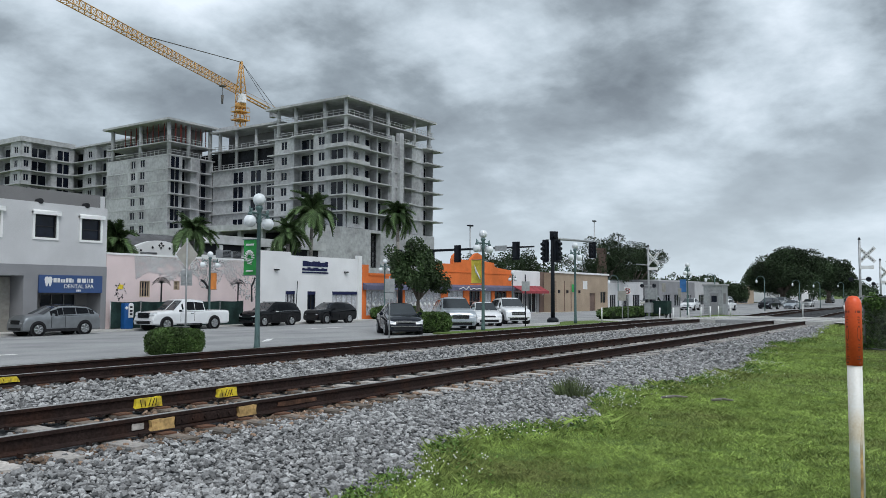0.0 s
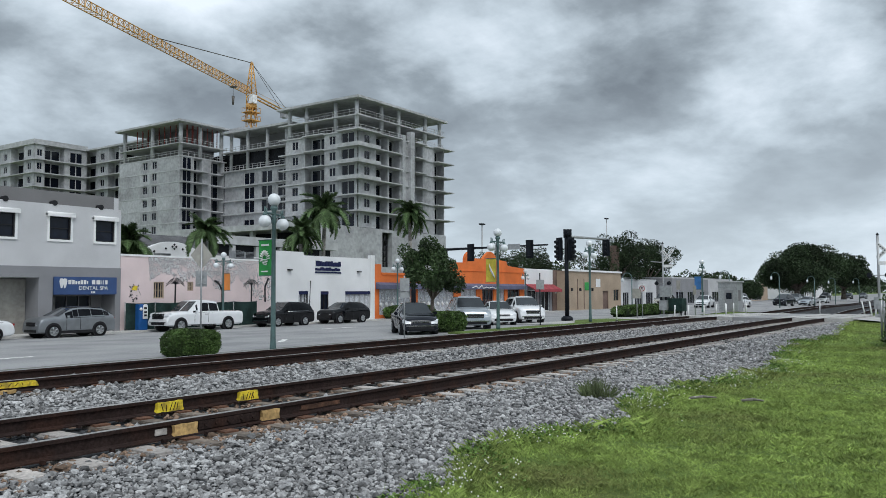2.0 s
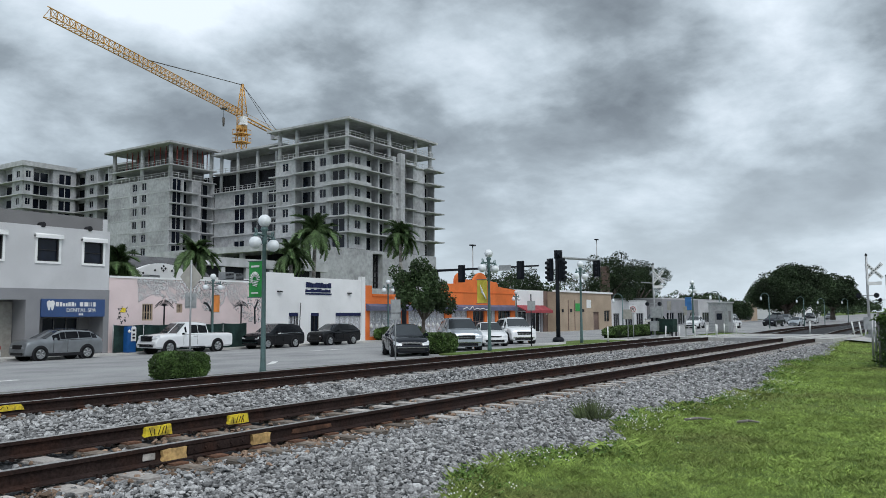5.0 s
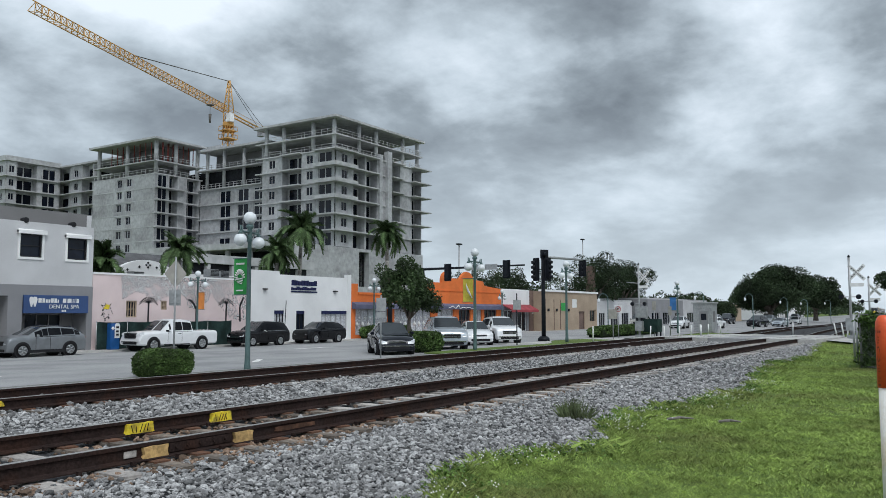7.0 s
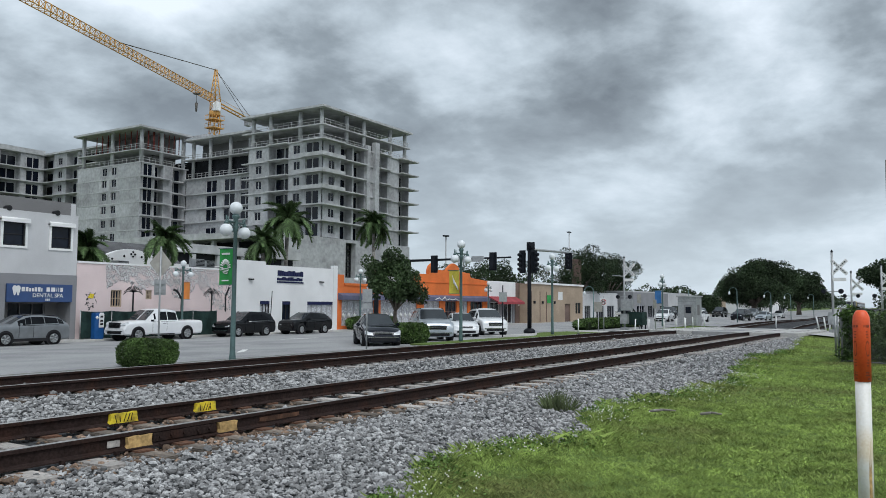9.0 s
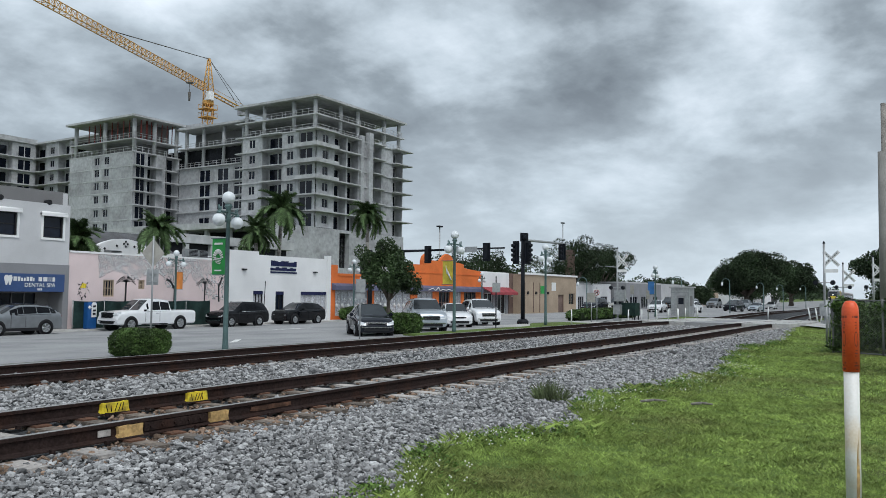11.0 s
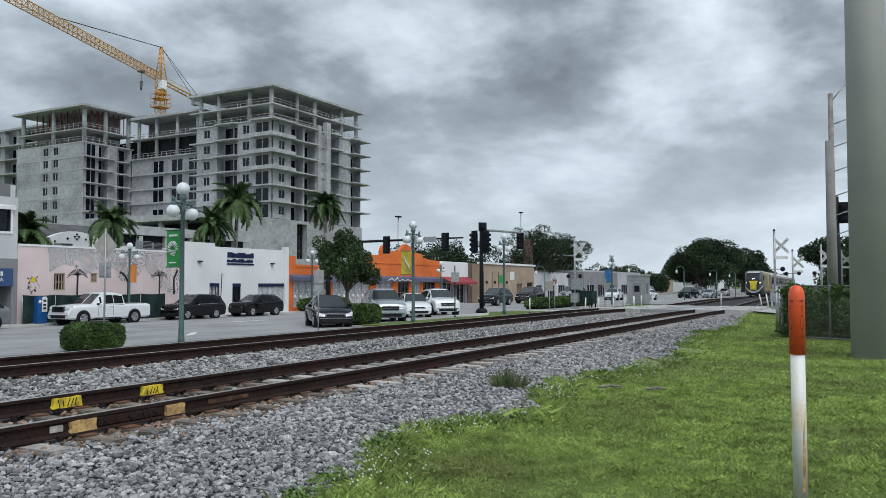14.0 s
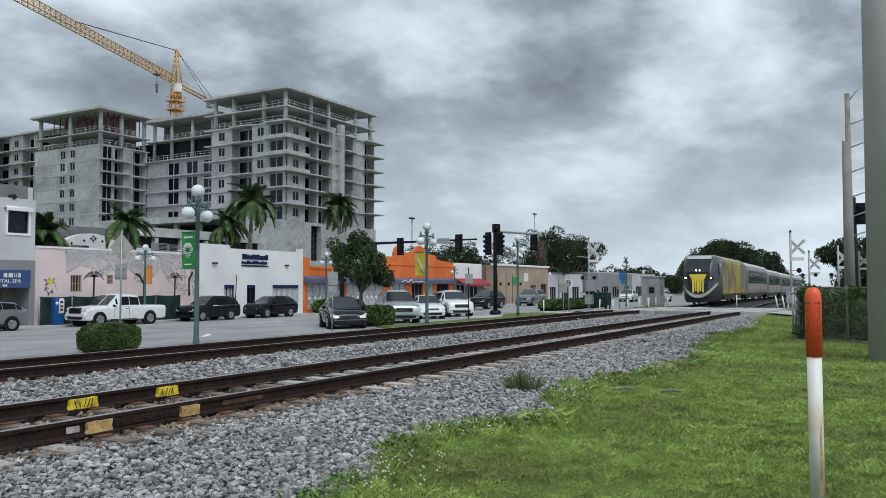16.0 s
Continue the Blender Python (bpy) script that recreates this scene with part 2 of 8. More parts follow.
M["pole_black"] = mat("black_signal_paint", (0.010, 0.012, 0.017), 0.5, scale=2, var=0.15, bump=0.03)
M["pole_conc"] = mat("spun_concrete_pole", (0.42, 0.415, 0.40), 0.9, scale=0.7, var=0.04, grain=90, bump=0.04)
M["pole_grey"] = mat("stained_grey_concrete_pole", (0.24, 0.23, 0.215), 0.9, scale=0.7, var=0.12, grain=20, bump=0.05)
M["wood_pole"] = mat("weathered_pole_timber", (0.24, 0.22, 0.20), 0.95, scale=1.5, var=0.2, grain=25, bump=0.3)
M["marker_orange"] = mat("orange_marker_plastic", (0.78, 0.105, 0.028), 0.42, scale=5, var=0.06, grain=60, bump=0.03)
M["marker_white"] = mat("stained_white_marker_plastic", (0.76, 0.74, 0.70), 0.45, scale=2.2, var=0.05, grain=60, bump=0.03, tint=(0.70, 0.60, 0.46))
M["text_dark"] = mat("dark_marker_print", (0.12, 0.03, 0.02), 0.6, var=0.1, bump=0)
M["bark"] = mat("grey_brown_bark", (0.14, 0.115, 0.095), 0.95, scale=3, var=0.25, grain=25, bump=0.5)
M["palm_bark"] = mat("grey_palm_bark", (0.28, 0.265, 0.24), 0.95, scale=3, var=0.2, grain=12, bump=0.5)
M["leaf"] = mat("broad_leaves", (0.040, 0.068, 0.024), 0.6, scale=0.6, var=0.3, grain=6, bump=0, islands=0.45, spec=0.3)
M["leaf_far"] = mat("oak_leaves", (0.040, 0.063, 0.029), 0.7, scale=0.12, var=0.35, grain=3, bump=0, islands=0.4, spec=0.2)
M["leaf_hedge"] = mat("hedge_leaves", (0.068, 0.118, 0.030), 0.6, scale=1.5, var=0.3, grain=8, bump=0, islands=0.5, spec=0.3)
# very dark green: the hedge's inner shade put into the block's colour
M["hedge_core"] = mat("hedge_shade", (0.018, 0.030, 0.010), 0.95, scale=3, var=0.3, grain=10, bump=0.3)
M["frond"] = mat("palm_frond", (0.10, 0.16, 0.062), 0.6, scale=0.5, var=0.3, grain=5, bump=0, islands=0.5, spec=0.25)
M["weed"] = mat("dry_weed_stems", (0.085, 0.11, 0.045), 0.85, scale=3, var=0.3, grain=8, bump=0, islands=0.35)
M["tyre"] = mat("tyre_rubber", (0.014, 0.014, 0.015), 0.9, scale=5, var=0.1, bump=0.05, spec=0.1)
M["alloy"] = mat("alloy_rim", (0.40, 0.41, 0.42), 0.3, metal=0.6, scale=5, var=0.06, bump=0)
M["glass"] = mat("car_window_glass", (0.007, 0.008, 0.010), 0.04, scale=1, var=0.1, bump=0, spec=0.2)
M["screen_glass"] = mat("windscreen_glass", (0.045, 0.052, 0.058), 0.05, metal=0.15, scale=1, var=0.08, bump=0, spec=0.7)
M["train_glass"] = mat("dark_train_windscreen", (0.02, 0.023, 0.027), 0.05, scale=1, var=0.1, bump=0, spec=0.7)
M["train_pale"] = mat("pale_grey_cab_paint", (0.075, 0.08, 0.088), 0.35, metal=0.2, scale=0.4, var=0.06, grain=5, bump=0)
M["trim_black"] = mat("black_car_trim", (0.018, 0.018, 0.02), 0.5, var=0.1, bump=0)
M["chrome"] = mat("chrome_trim", (0.62, 0.62, 0.63), 0.15, metal=1.0, var=0.03, bump=0)
M["head_lamp"] = mat("headlamp_lens", (0.62, 0.64, 0.66), 0.12, var=0.05, bump=0)
M["tail_lamp"] = mat("red_tail_lens", (0.35, 0.02, 0.02), 0.2, var=0.05, bump=0)
M["lamp_on"] = mat("lit_headlamp", (1.0, 0.93, 0.85), 0.3, var=0.02, bump=0, emit=3.5)
M["train_grey"] = mat("dark_grey_train_paint", (0.030, 0.032, 0.036), 0.4, scale=0.5, var=0.08, grain=5, bump=0)
M["train_mid"] = mat("grey_train_skirt_paint", (0.19, 0.19, 0.195), 0.45, scale=0.5, var=0.1, grain=5, bump=0)
M["train_silver"] = mat("silver_train_paint", (0.58, 0.58, 0.58), 0.35, metal=0.3, scale=0.4, var=0.08, grain=5, bump=0)
M["train_yellow"] = mat("bright_yellow_train_paint", (0.80, 0.62, 0.06), 0.45, scale=0.6, var=0.06, bump=0)
M["train_gold"] = mat("muted_gold_train_paint", (0.36, 0.275, 0.07), 0.5, scale=0.5, var=0.35, grain=3, bump=0, tint=(0.16, 0.125, 0.06))
M["train_pink"] = mat("dull_rose_train_paint", (0.27, 0.22, 0.225), 0.45, scale=0.4, var=0.14, bump=0)


def paint(name, color, rough=0.2, metal=0.0):
    m = mat(name, color, rough, metal=metal, scale=0.6, var=0.03, grain=3, bump=0, spec=0.4 if max(color) > 0.1 else 0.2)
    b = m.node_tree.nodes["Principled BSDF"]
    b.inputs["Coat Weight"].default_value, b.inputs["Coat Roughness"].default_value = 0.8 if max(color) > 0.1 else 0.35, 0.04
    return m


# ---- mesh helpers ----
def bx(bm, x0, x1, y0, y1, z0, z1):
    v = [bm.verts.new((x, y, z)) for z in (z0, z1) for x, y in ((x0, y0), (x1, y0), (x1, y1), (x0, y1))]
    for f in ((3, 2, 1, 0), (4, 5, 6, 7), (0, 1, 5, 4), (1, 2, 6, 5), (2, 3, 7, 6), (3, 0, 4, 7)):
        bm.faces.new([v[i] for i in f])
    return bm


def box(*lims):
    return bx(bmesh.new(), *lims)


def rod(bm, p, q, r0, r1=None, n=8, caps=True):
    """A round bar from p to q."""
    p, q = Vector(p), Vector(q)
    r1 = r0 if r1 is None else r1
    w = (q - p).normalized()
    a = w.orthogonal().normalized()
    b = w.cross(a)
    rings = [[bm.verts.new(c + (a * math.cos(2 * math.pi * i / n) + b * math.sin(2 * math.pi * i / n)) * r) for i in range(n)] for c, r in ((p, r0), (q, r1))]
    for i in range(n):
        bm.faces.new((rings[0][i], rings[0][(i + 1) % n], rings[1][(i + 1) % n], rings[1][i])).smooth = True
    if caps:
        bm.faces.new(rings[0][::-1]), bm.faces.new(rings[1])
    return bm


def lathe(bm, rows, n=16, at=(0, 0, 0)):
    """A turned body: rows of (radius, z)."""
    rings = [[bm.verts.new((at[0] + r * math.cos(2 * math.pi * i / n), at[1] + r * math.sin(2 * math.pi * i / n), at[2] + z)) for i in range(n)] for r, z in rows]
    for a, b in zip(rings, rings[1:]):
        for i in range(n):
            bm.faces.new((a[i], a[(i + 1) % n], b[(i + 1) % n], b[i])).smooth = True
    bm.faces.new(rings[0][::-1]), bm.faces.new(rings[-1])
    return bm


def ball(bm, c, r, n=14):
    return lathe(bm, [(r * math.sin(math.pi * k / 10) + 1e-4, -r * math.cos(math.pi * k / 10)) for k in range(11)], n, c)


def loft(bm, rings, cap=True):
    """Skins a row of equal closed rings of points."""
    vs = [[bm.verts.new(p) for p in ring] for ring in rings]
    k = len(vs[0])
    for a, b in zip(vs, vs[1:]):
        for i in range(k):
            bm.faces.new((a[i], a[(i + 1) % k], b[(i + 1) % k], b[i]))
    if cap:
        bm.faces.new(vs[0][::-1]), bm.faces.new(vs[-1])
    return bm


def prism(bm, pts, a0, a1, axis="y"):
    """A flat outline pushed along an axis. pts: (u, v) = (x, z) for axis y, (y, z) for x, (x, y) for z."""
    def at(u, v, w):
        return (u, w, v) if axis == "y" else (w, u, v) if axis == "x" else (u, v, w)
    lo, hi = [bm.verts.new(at(u, v, a0)) for u, v in pts], [bm.verts.new(at(u, v, a1)) for u, v in pts]
    n = len(pts)
    bm.faces.new(lo), bm.faces.new(hi[::-1])
    for i in range(n):
        bm.faces.new((lo[i], hi[i], hi[(i + 1) % n], lo[(i + 1) % n]))
    return bm


def mesh_of(name, bm, material, smooth=False, bevel=0.0):
    if bevel:
        bmesh.ops.bevel(bm, geom=bm.edges[:], offset=bevel, segments=2, affect="EDGES", clamp_overlap=True)
    bmesh.ops.recalc_face_normals(bm, faces=bm.faces)
    me = bpy.data.meshes.new(name)
    bm.to_mesh(me)
    bm.free()
    me.materials.append(material)
    if smooth:
        me.shade_smooth()
    return me


def thing(name, at, label, category, group="", kind=""):
    ob = new(name)
    ob.matrix_basis = at if isinstance(at, Matrix) else pose(*at)
    ob.empty_display_size = 0.2
    return tagged(ob, label, category, group, kind)


def part(name, bm, material, parent, label="", smooth=False, bevel=0.0):
    ob = new(name, mesh_of(name, bm, material, smooth, bevel))
    ob.parent = parent
    if label:
        tagged(ob, label)
    return ob


def solo(name, bm, material, label, category, group="", kind="", smooth=False, bevel=0.0):
    return tagged(new(name, mesh_of(name, bm, material, smooth, bevel)), label, category, group, kind)


def piece(name, me, parent, m):
    ob = new(name, me)
    ob.parent = parent
    ob.matrix_basis = m
    return ob


def raw(name, verts, faces, material, smooth=False):
    me = bpy.data.meshes.new(name)
    verts, faces = np.asarray(verts, np.float32), np.asarray(faces, np.int32)
    k = faces.shape[1]
    me.vertices.add(len(verts)), me.loops.add(faces.size), me.polygons.add(len(faces))
    me.vertices.foreach_set("co", verts.ravel())
    me.loops.foreach_set("vertex_index", faces.ravel())
    me.polygons.foreach_set("loop_start", np.arange(0, faces.size, k, dtype=np.int32))
    me.polygons.foreach_set("use_smooth", np.full(len(faces), smooth))
    me.update(calc_edges=True)
    me.validate()
    me.materials.append(material)
    return me


def writing(name, text, size, m, material, parent, depth=0.01):
    cu = bpy.data.curves.new(name, "FONT")
    cu.body, cu.size, cu.extrude, cu.align_x, cu.resolution_u = text, size, depth, "CENTER", 3
    tmp = bpy.data.objects.new(name, cu)
    scene.collection.objects.link(tmp)
    me = bpy.data.meshes.new_from_object(tmp.evaluated_get(bpy.context.evaluated_depsgraph_get()))
    bpy.data.objects.remove(tmp)
    me.materials.clear()
    me.materials.append(material)
    ob = new(name, me)
    ob.parent, ob.matrix_basis = parent, m
    return ob


rng = np.random.default_rng(7)


def smooth01(v, a, b):
    t = np.clip((np.asarray(v, float) - a) / (b - a), 0, 1)
    return t * t * (3 - 2 * t)


# ---- the ground and the line of the tracks ----
def bend(x):
    """Sideways drift of the line: straight, a left-hand curve, then straight on."""
    x = np.asarray(x, float)
    u = np.clip(x - 25, 0, 70)
    return 0.5 * 0.00078 * u * u + np.clip(x - 95, 0, None) * 0.0546 + 0.8 * smooth01(x, 50, 74)


def dip(x):
    return -0.30 * smooth01(x, 36, 64) - 0.42 * smooth01(x, 80, 150)


NEAR_Y, FAR_Y = 7.56, 12.72


def ground_z(x, y):
    x, y = np.asarray(x, float), np.asarray(y, float)
    yy = y - bend(x)
    z = np.interp(yy, (-40, -8, 3.6, 4.6, 5.9, 9.2, 10.1, 11.0, 14.4, 16.4, 20.5, 43, 60), (-0.5, -0.40, -0.34, -0.31, -0.235, -0.235, -0.255, -0.235, -0.235, -0.58, -0.62, -1.13, -1.13))
    rise = smooth01(x, 52, 95) * smooth01(yy, 15, 22) * (1 - smooth01(yy, 27, 40))
    z = z * (1 - rise) + rise * np.maximum(z, -0.62)
    z = z + dip(x) * (1 - smooth01(yy, 15, 30)) * 0.9
    return z


def sheet(name, xs, ys, material, label, category, lift=0.0, wobble=0.0, follow=True):
    """A strip of ground over the given stations; ys are measured from the line of the tracks."""
    X, Y = np.meshgrid(np.asarray(xs, float), np.asarray(ys, float), indexing="ij")
    YY = Y + (bend(X) if follow else 0)
    Z = ground_z(X, YY) + lift
    if wobble:
        Z = Z + wobble * np.array([[noise.noise((x * 2.3, y * 2.3, 5)) for x, y in zip(r, s)] for r, s in zip(X, YY)])
    n, m = X.shape
    idx = np.arange(n * m).reshape(n, m)
    F = np.stack([idx[:-1, :-1], idx[1:, :-1], idx[1:, 1:], idx[:-1, 1:]], -1).reshape(-1, 4)
    ob = new(name, raw(name, np.stack([X, YY, Z], -1).reshape(-1, 3), F, material, True))
    return tagged(ob, label, category, kind="structure")


XS = np.concatenate([np.arange(-60, 0, 10), np.arange(0, 70, 0.5), np.arange(70, 120, 5), np.arange(120, 800, 40), (1200, 2500)])
sheet("ground", XS, np.concatenate([(-2500, -600, -100, -40), np.arange(-20, 60, 0.8), (60, 90, 150, 400, 2500)]), M["grass_soil"], "flat mown grass and soil running out to the horizon", "ground", lift=-0.03)
sheet("road", XS, np.concatenate([(20.3, 21, 22), np.arange(24, 44, 2), (43.2,)]), M["asphalt"], "wide worn grey asphalt street beside the railway", "road", lift=0.012)
sheet("apron", np.concatenate([np.arange(84, 120, 4), np.arange(120, 720, 30)]), (15.25, 16, 17, 18, 19, 20.28), M["asphalt"], "grey asphalt strip beside the tracks beyond the crossing", "road", lift=0.008)
sheet("yard", np.arange(-60, 30.1, 2), (16.2, 17, 18, 19, 20.28), M["asphalt_old"], "dark patched asphalt verge between the street and the railway", "road", lift=0.008)


def sway(x, a, b):
    return a * np.sin(x * 0.55 + b) + 0.5 * a * np.sin(x * 1.7 + 2 * b)


def lawn_edge(x):
    """Where the gravel meets the lawn, measured from the line of the tracks."""
    x = np.asarray(x, float)
    return np.interp(x, (-12, 4.6, 5.3, 6.5, 7.5, 8.3, 8.7, 9.3, 10.4, 12.1, 14.1, 17.4, 19.5, 22, 25, 31, 40, 48), (4.0, 3.65, 3.78, 4.28, 4.33, 4.1, 3.7, 3.72, 4.25, 4.5, 4.1, 3.8, 4.1, 4.45, 4.85, 4.7, 5.5, 6.4)) + sway(x * 3.1, 0.05, 0.4)


def ballast_bed():
    xs = np.arange(-12, 80, 0.4)
    edge = lawn_edge(xs) + 0.05
    ys = np.linspace(0, 1, 30)
    V = np.array([[(x, e + (15.6 - e) * v + float(bend(x)), 0) for v in ys] for x, e in zip(xs, edge)]).reshape(-1, 3)
    V[:, 2] = ground_z(V[:, 0], V[:, 1]) + 0.012
    n, m = len(xs), len(ys)
    idx = np.arange(n * m).reshape(n, m)
    F = np.stack([idx[:-1, :-1], idx[1:, :-1], idx[1:, 1:], idx[:-1, 1:]], -1).reshape(-1, 4)
    return tagged(new("ballast", raw("ballast", V, F, M["ballast"], True)), "bed of crushed granite under the two tracks, darkened for the shade between stones", "ballast", kind="structure")


ballast_bed()
# same bed colour, darkened for stone gaps, with no stones laid on top
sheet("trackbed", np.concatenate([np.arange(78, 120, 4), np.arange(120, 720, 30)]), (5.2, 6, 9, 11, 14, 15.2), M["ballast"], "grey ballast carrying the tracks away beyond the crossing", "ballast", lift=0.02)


def stones():
    """Single stones strewn over the bed, joined."""
    phi = (1 + 5 ** 0.5) / 2
    ico = np.array([(-1, phi, 0), (1, phi, 0), (-1, -phi, 0), (1, -phi, 0), (0, -1, phi), (0, 1, phi), (0, -1, -phi), (0, 1, -phi), (phi, 0, -1), (phi, 0, 1), (-phi, 0, -1), (-phi, 0, 1)]) / 1.9
    tri = np.array([(0, 11, 5), (0, 5, 1), (0, 1, 7), (0, 7, 10), (0, 10, 11), (1, 5, 9), (5, 11, 4), (11, 10, 2), (10, 7, 6), (7, 1, 8), (3, 9, 4), (3, 4, 2), (3, 2, 6), (3, 6, 8), (3, 8, 9), (4, 9, 5), (2, 4, 11), (6, 2, 10), (8, 6, 7), (9, 8, 1)])
    forms = [ico * rng.uniform(0.6, 1.28, (12, 1)) for _ in range(14)]
    zones = [  # x0, x1, y0, y1, count, size
        (1.5, 9, 3.6, 6.75, 24000, 0.0208), (9, 18, 3.6, 6.8, 19000, 0.0225), (18, 50, 3.7, 6.8, 27000, 0.024),
        (3, 14, 8.45, 11.9, 14000, 0.0265), (14, 46, 8.45, 11.9, 20000, 0.025),
        (3, 30, 6.95, 8.15, 2600, 0.028), (-9, 1.5, 3.9, 6.75, 4500, 0.03), (-9, 3, 8.45, 11.9, 3000, 0.035), (5, 40, 12.1, 13.3, 1600, 0.04), (5, 40, 13.6, 15.4, 2500, 0.042)]
    out = []
    for x0, x1, y0, y1, count, size in zones:
        x, y = rng.uniform(x0, x1, count), rng.uniform(y0, y1, count)
        if y0 < 4:
            lim = lawn_edge(x) + rng.normal(0, 0.07, count)
            ok = y > lim
            x, y = x[ok], y[ok]
        on_tie = (np.abs(y - NEAR_Y) < 1.36) & (np.abs((x - 0.6) / 0.56 - np.round((x - 0.6) / 0.56)) < 0.27) & (x > 8.6)
        few = (np.abs(y - NEAR_Y) < 1.36) & (x > 8.6) & (rng.random(len(x)) < 0.35)
        bare = (np.abs(y - NEAR_Y) < 1.36) & (np.abs((x - 0.6) / 0.56 - np.round((x - 0.6) / 0.56)) < 0.21) & (x <= 8.6) & (rng.random(len(x)) < 0.72)
        drop = on_tie | few | bare
        x, y = x[~drop], y[~drop]
        y = y + bend(x)
        s = size * rng.lognormal(0, 0.27, len(x))
        out.append(np.stack([x, y, ground_z(x, y) + 0.006 + rng.uniform(0.0, 1.15, len(x)) * s, s], -1))
    P = np.concatenate(out)
    n = len(P)
    a, t = rng.uniform(0, 6.283, n), rng.uniform(-0.9, 0.9, n)
    base = np.stack(forms)[rng.integers(0, 14, n)] * P[:, 3][:, None, None] * np.stack([rng.uniform(0.9, 1.5, n), rng.uniform(0.7, 1.1, n), rng.uniform(0.5, 0.85, n)], -1)[:, None, :]
    ca, sa, ct, st = np.cos(a), np.sin(a), np.cos(t), np.sin(t)
    R = np.stack([np.stack([ca, -sa * ct, sa * st], -1), np.stack([sa, ca * ct, -ca * st], -1), np.stack([0 * a, st, ct], -1)], 1)
    V = np.einsum("nij,nkj->nki", R, base) + P[:, None, :3]
    # stones close to the jointed rail are stained brown
    off = np.minimum(np.abs(P[:, 1] - NEAR_Y + 0.75), np.abs(P[:, 1] - NEAR_Y - 0.75))
    brown = (P[:, 0] < 16) & (rng.random(n) < np.exp(-(off / 0.42) ** 2) * 0.9)
    brown |= (np.abs(P[:, 1] - NEAR_Y) < 0.72) & (P[:, 0] < 13) & (rng.random(n) < 0.6)
    for mask, material, label in ((~brown, M["stone"], "loose crushed grey granite stones along the tracks"), (brown, M["stone_rust"], "rust-stained granite stones beside the rails")):
        W = V[mask]
        F = tri[None] + 12 * np.arange(len(W))[:, None, None]
        tagged(new("ballast_stones", raw("ballast_stones", W.reshape(-1, 3), F.reshape(-1, 3), material)), label, "stones", kind="stuff")


stones()


def rail_ring(x, y, z, slope):
    prof = [(-0.075, -0.17), (0.075, -0.17), (0.075, -0.158), (0.012, -0.137), (0.010, -0.045), (0.036, -0.036), (0.036, -0.006), (0.030, -0.001), (-0.030, -0.001), (-0.036, -0.006), (-0.036, -0.036), (-0.010, -0.045), (-0.012, -0.137), (-0.075, -0.158)]
    return [(x, y + u, z + v) for u, v in prof]


def track(y0, label):
    t = thing("railway_track", (0, 0, 0), label, "railway track", group="railway tracks", kind="structure")
    xs = [-30, -10] + [x * 2.0 for x in range(0, 61)] + [120 + 20 * i for i in range(1, 31)]
    for side in (-0.7525, 0.7525):
        bm = bmesh.new()
        loft(bm, [rail_ring(x, y0 + side + float(bend(x)), float(dip(x)), 0) for x in xs])
        r = part("rail", bm, M["rail_rust"], t, "dark rusted steel rail")
        bm = bmesh.new()
        loft(bm, [[(x, y0 + side + float(bend(x)) + u, float(dip(x)) + v) for u, v in ((-0.029, 0.0), (0.029, 0.0), (0.026, 0.003), (-0.026, 0.003))] for x in xs])
        part("running_band", bm, M["rail_top"], r, "polished running band on the rail head")
    return t


near_track = track(NEAR_Y, "dark rusted track with concrete and timber ties")
far_track = track(FAR_Y, "dark rusted track along the street side")


def ties():
    conc = mesh_of("tie", bx(bmesh.new(), -0.13, 0.13, -1.3, 1.3, -0.2, 0.0), M["tie_conc"], bevel=0.02)
    wood = mesh_of("tie", bx(bmesh.new(), -0.11, 0.11, -1.3, 1.3, -0.18, 0.0), M["tie_wood"], bevel=0.012)
    plate = mesh_of("tie_plate", bx(bmesh.new(), -0.09, 0.09, -0.17, 0.17, 0.0, 0.018), M["rust_light"])
    r = random.Random(3)
    for t, y0 in ((near_track, NEAR_Y), (far_track, FAR_Y)):
        for k in range(110):
            x = 0.6 + 0.56 * k
            timber = (4.7 < x < 9.2) or (y0 > 10 and x < 12)
            y, z = y0 + float(bend(x)), float(dip(x)) - 0.186 + r.uniform(-0.012, 0.004)
            ob = piece("tie", wood if timber else conc, t, pose(x + r.uniform(-0.04, 0.04), y + r.uniform(-0.06, 0.06), z, 0, 0, r.uniform(-1.5, 1.5)))
            if timber:
                for side in (-0.7525, 0.7525):
                    piece("tie_plate", plate, ob, pose(0, side, 0))


ties()


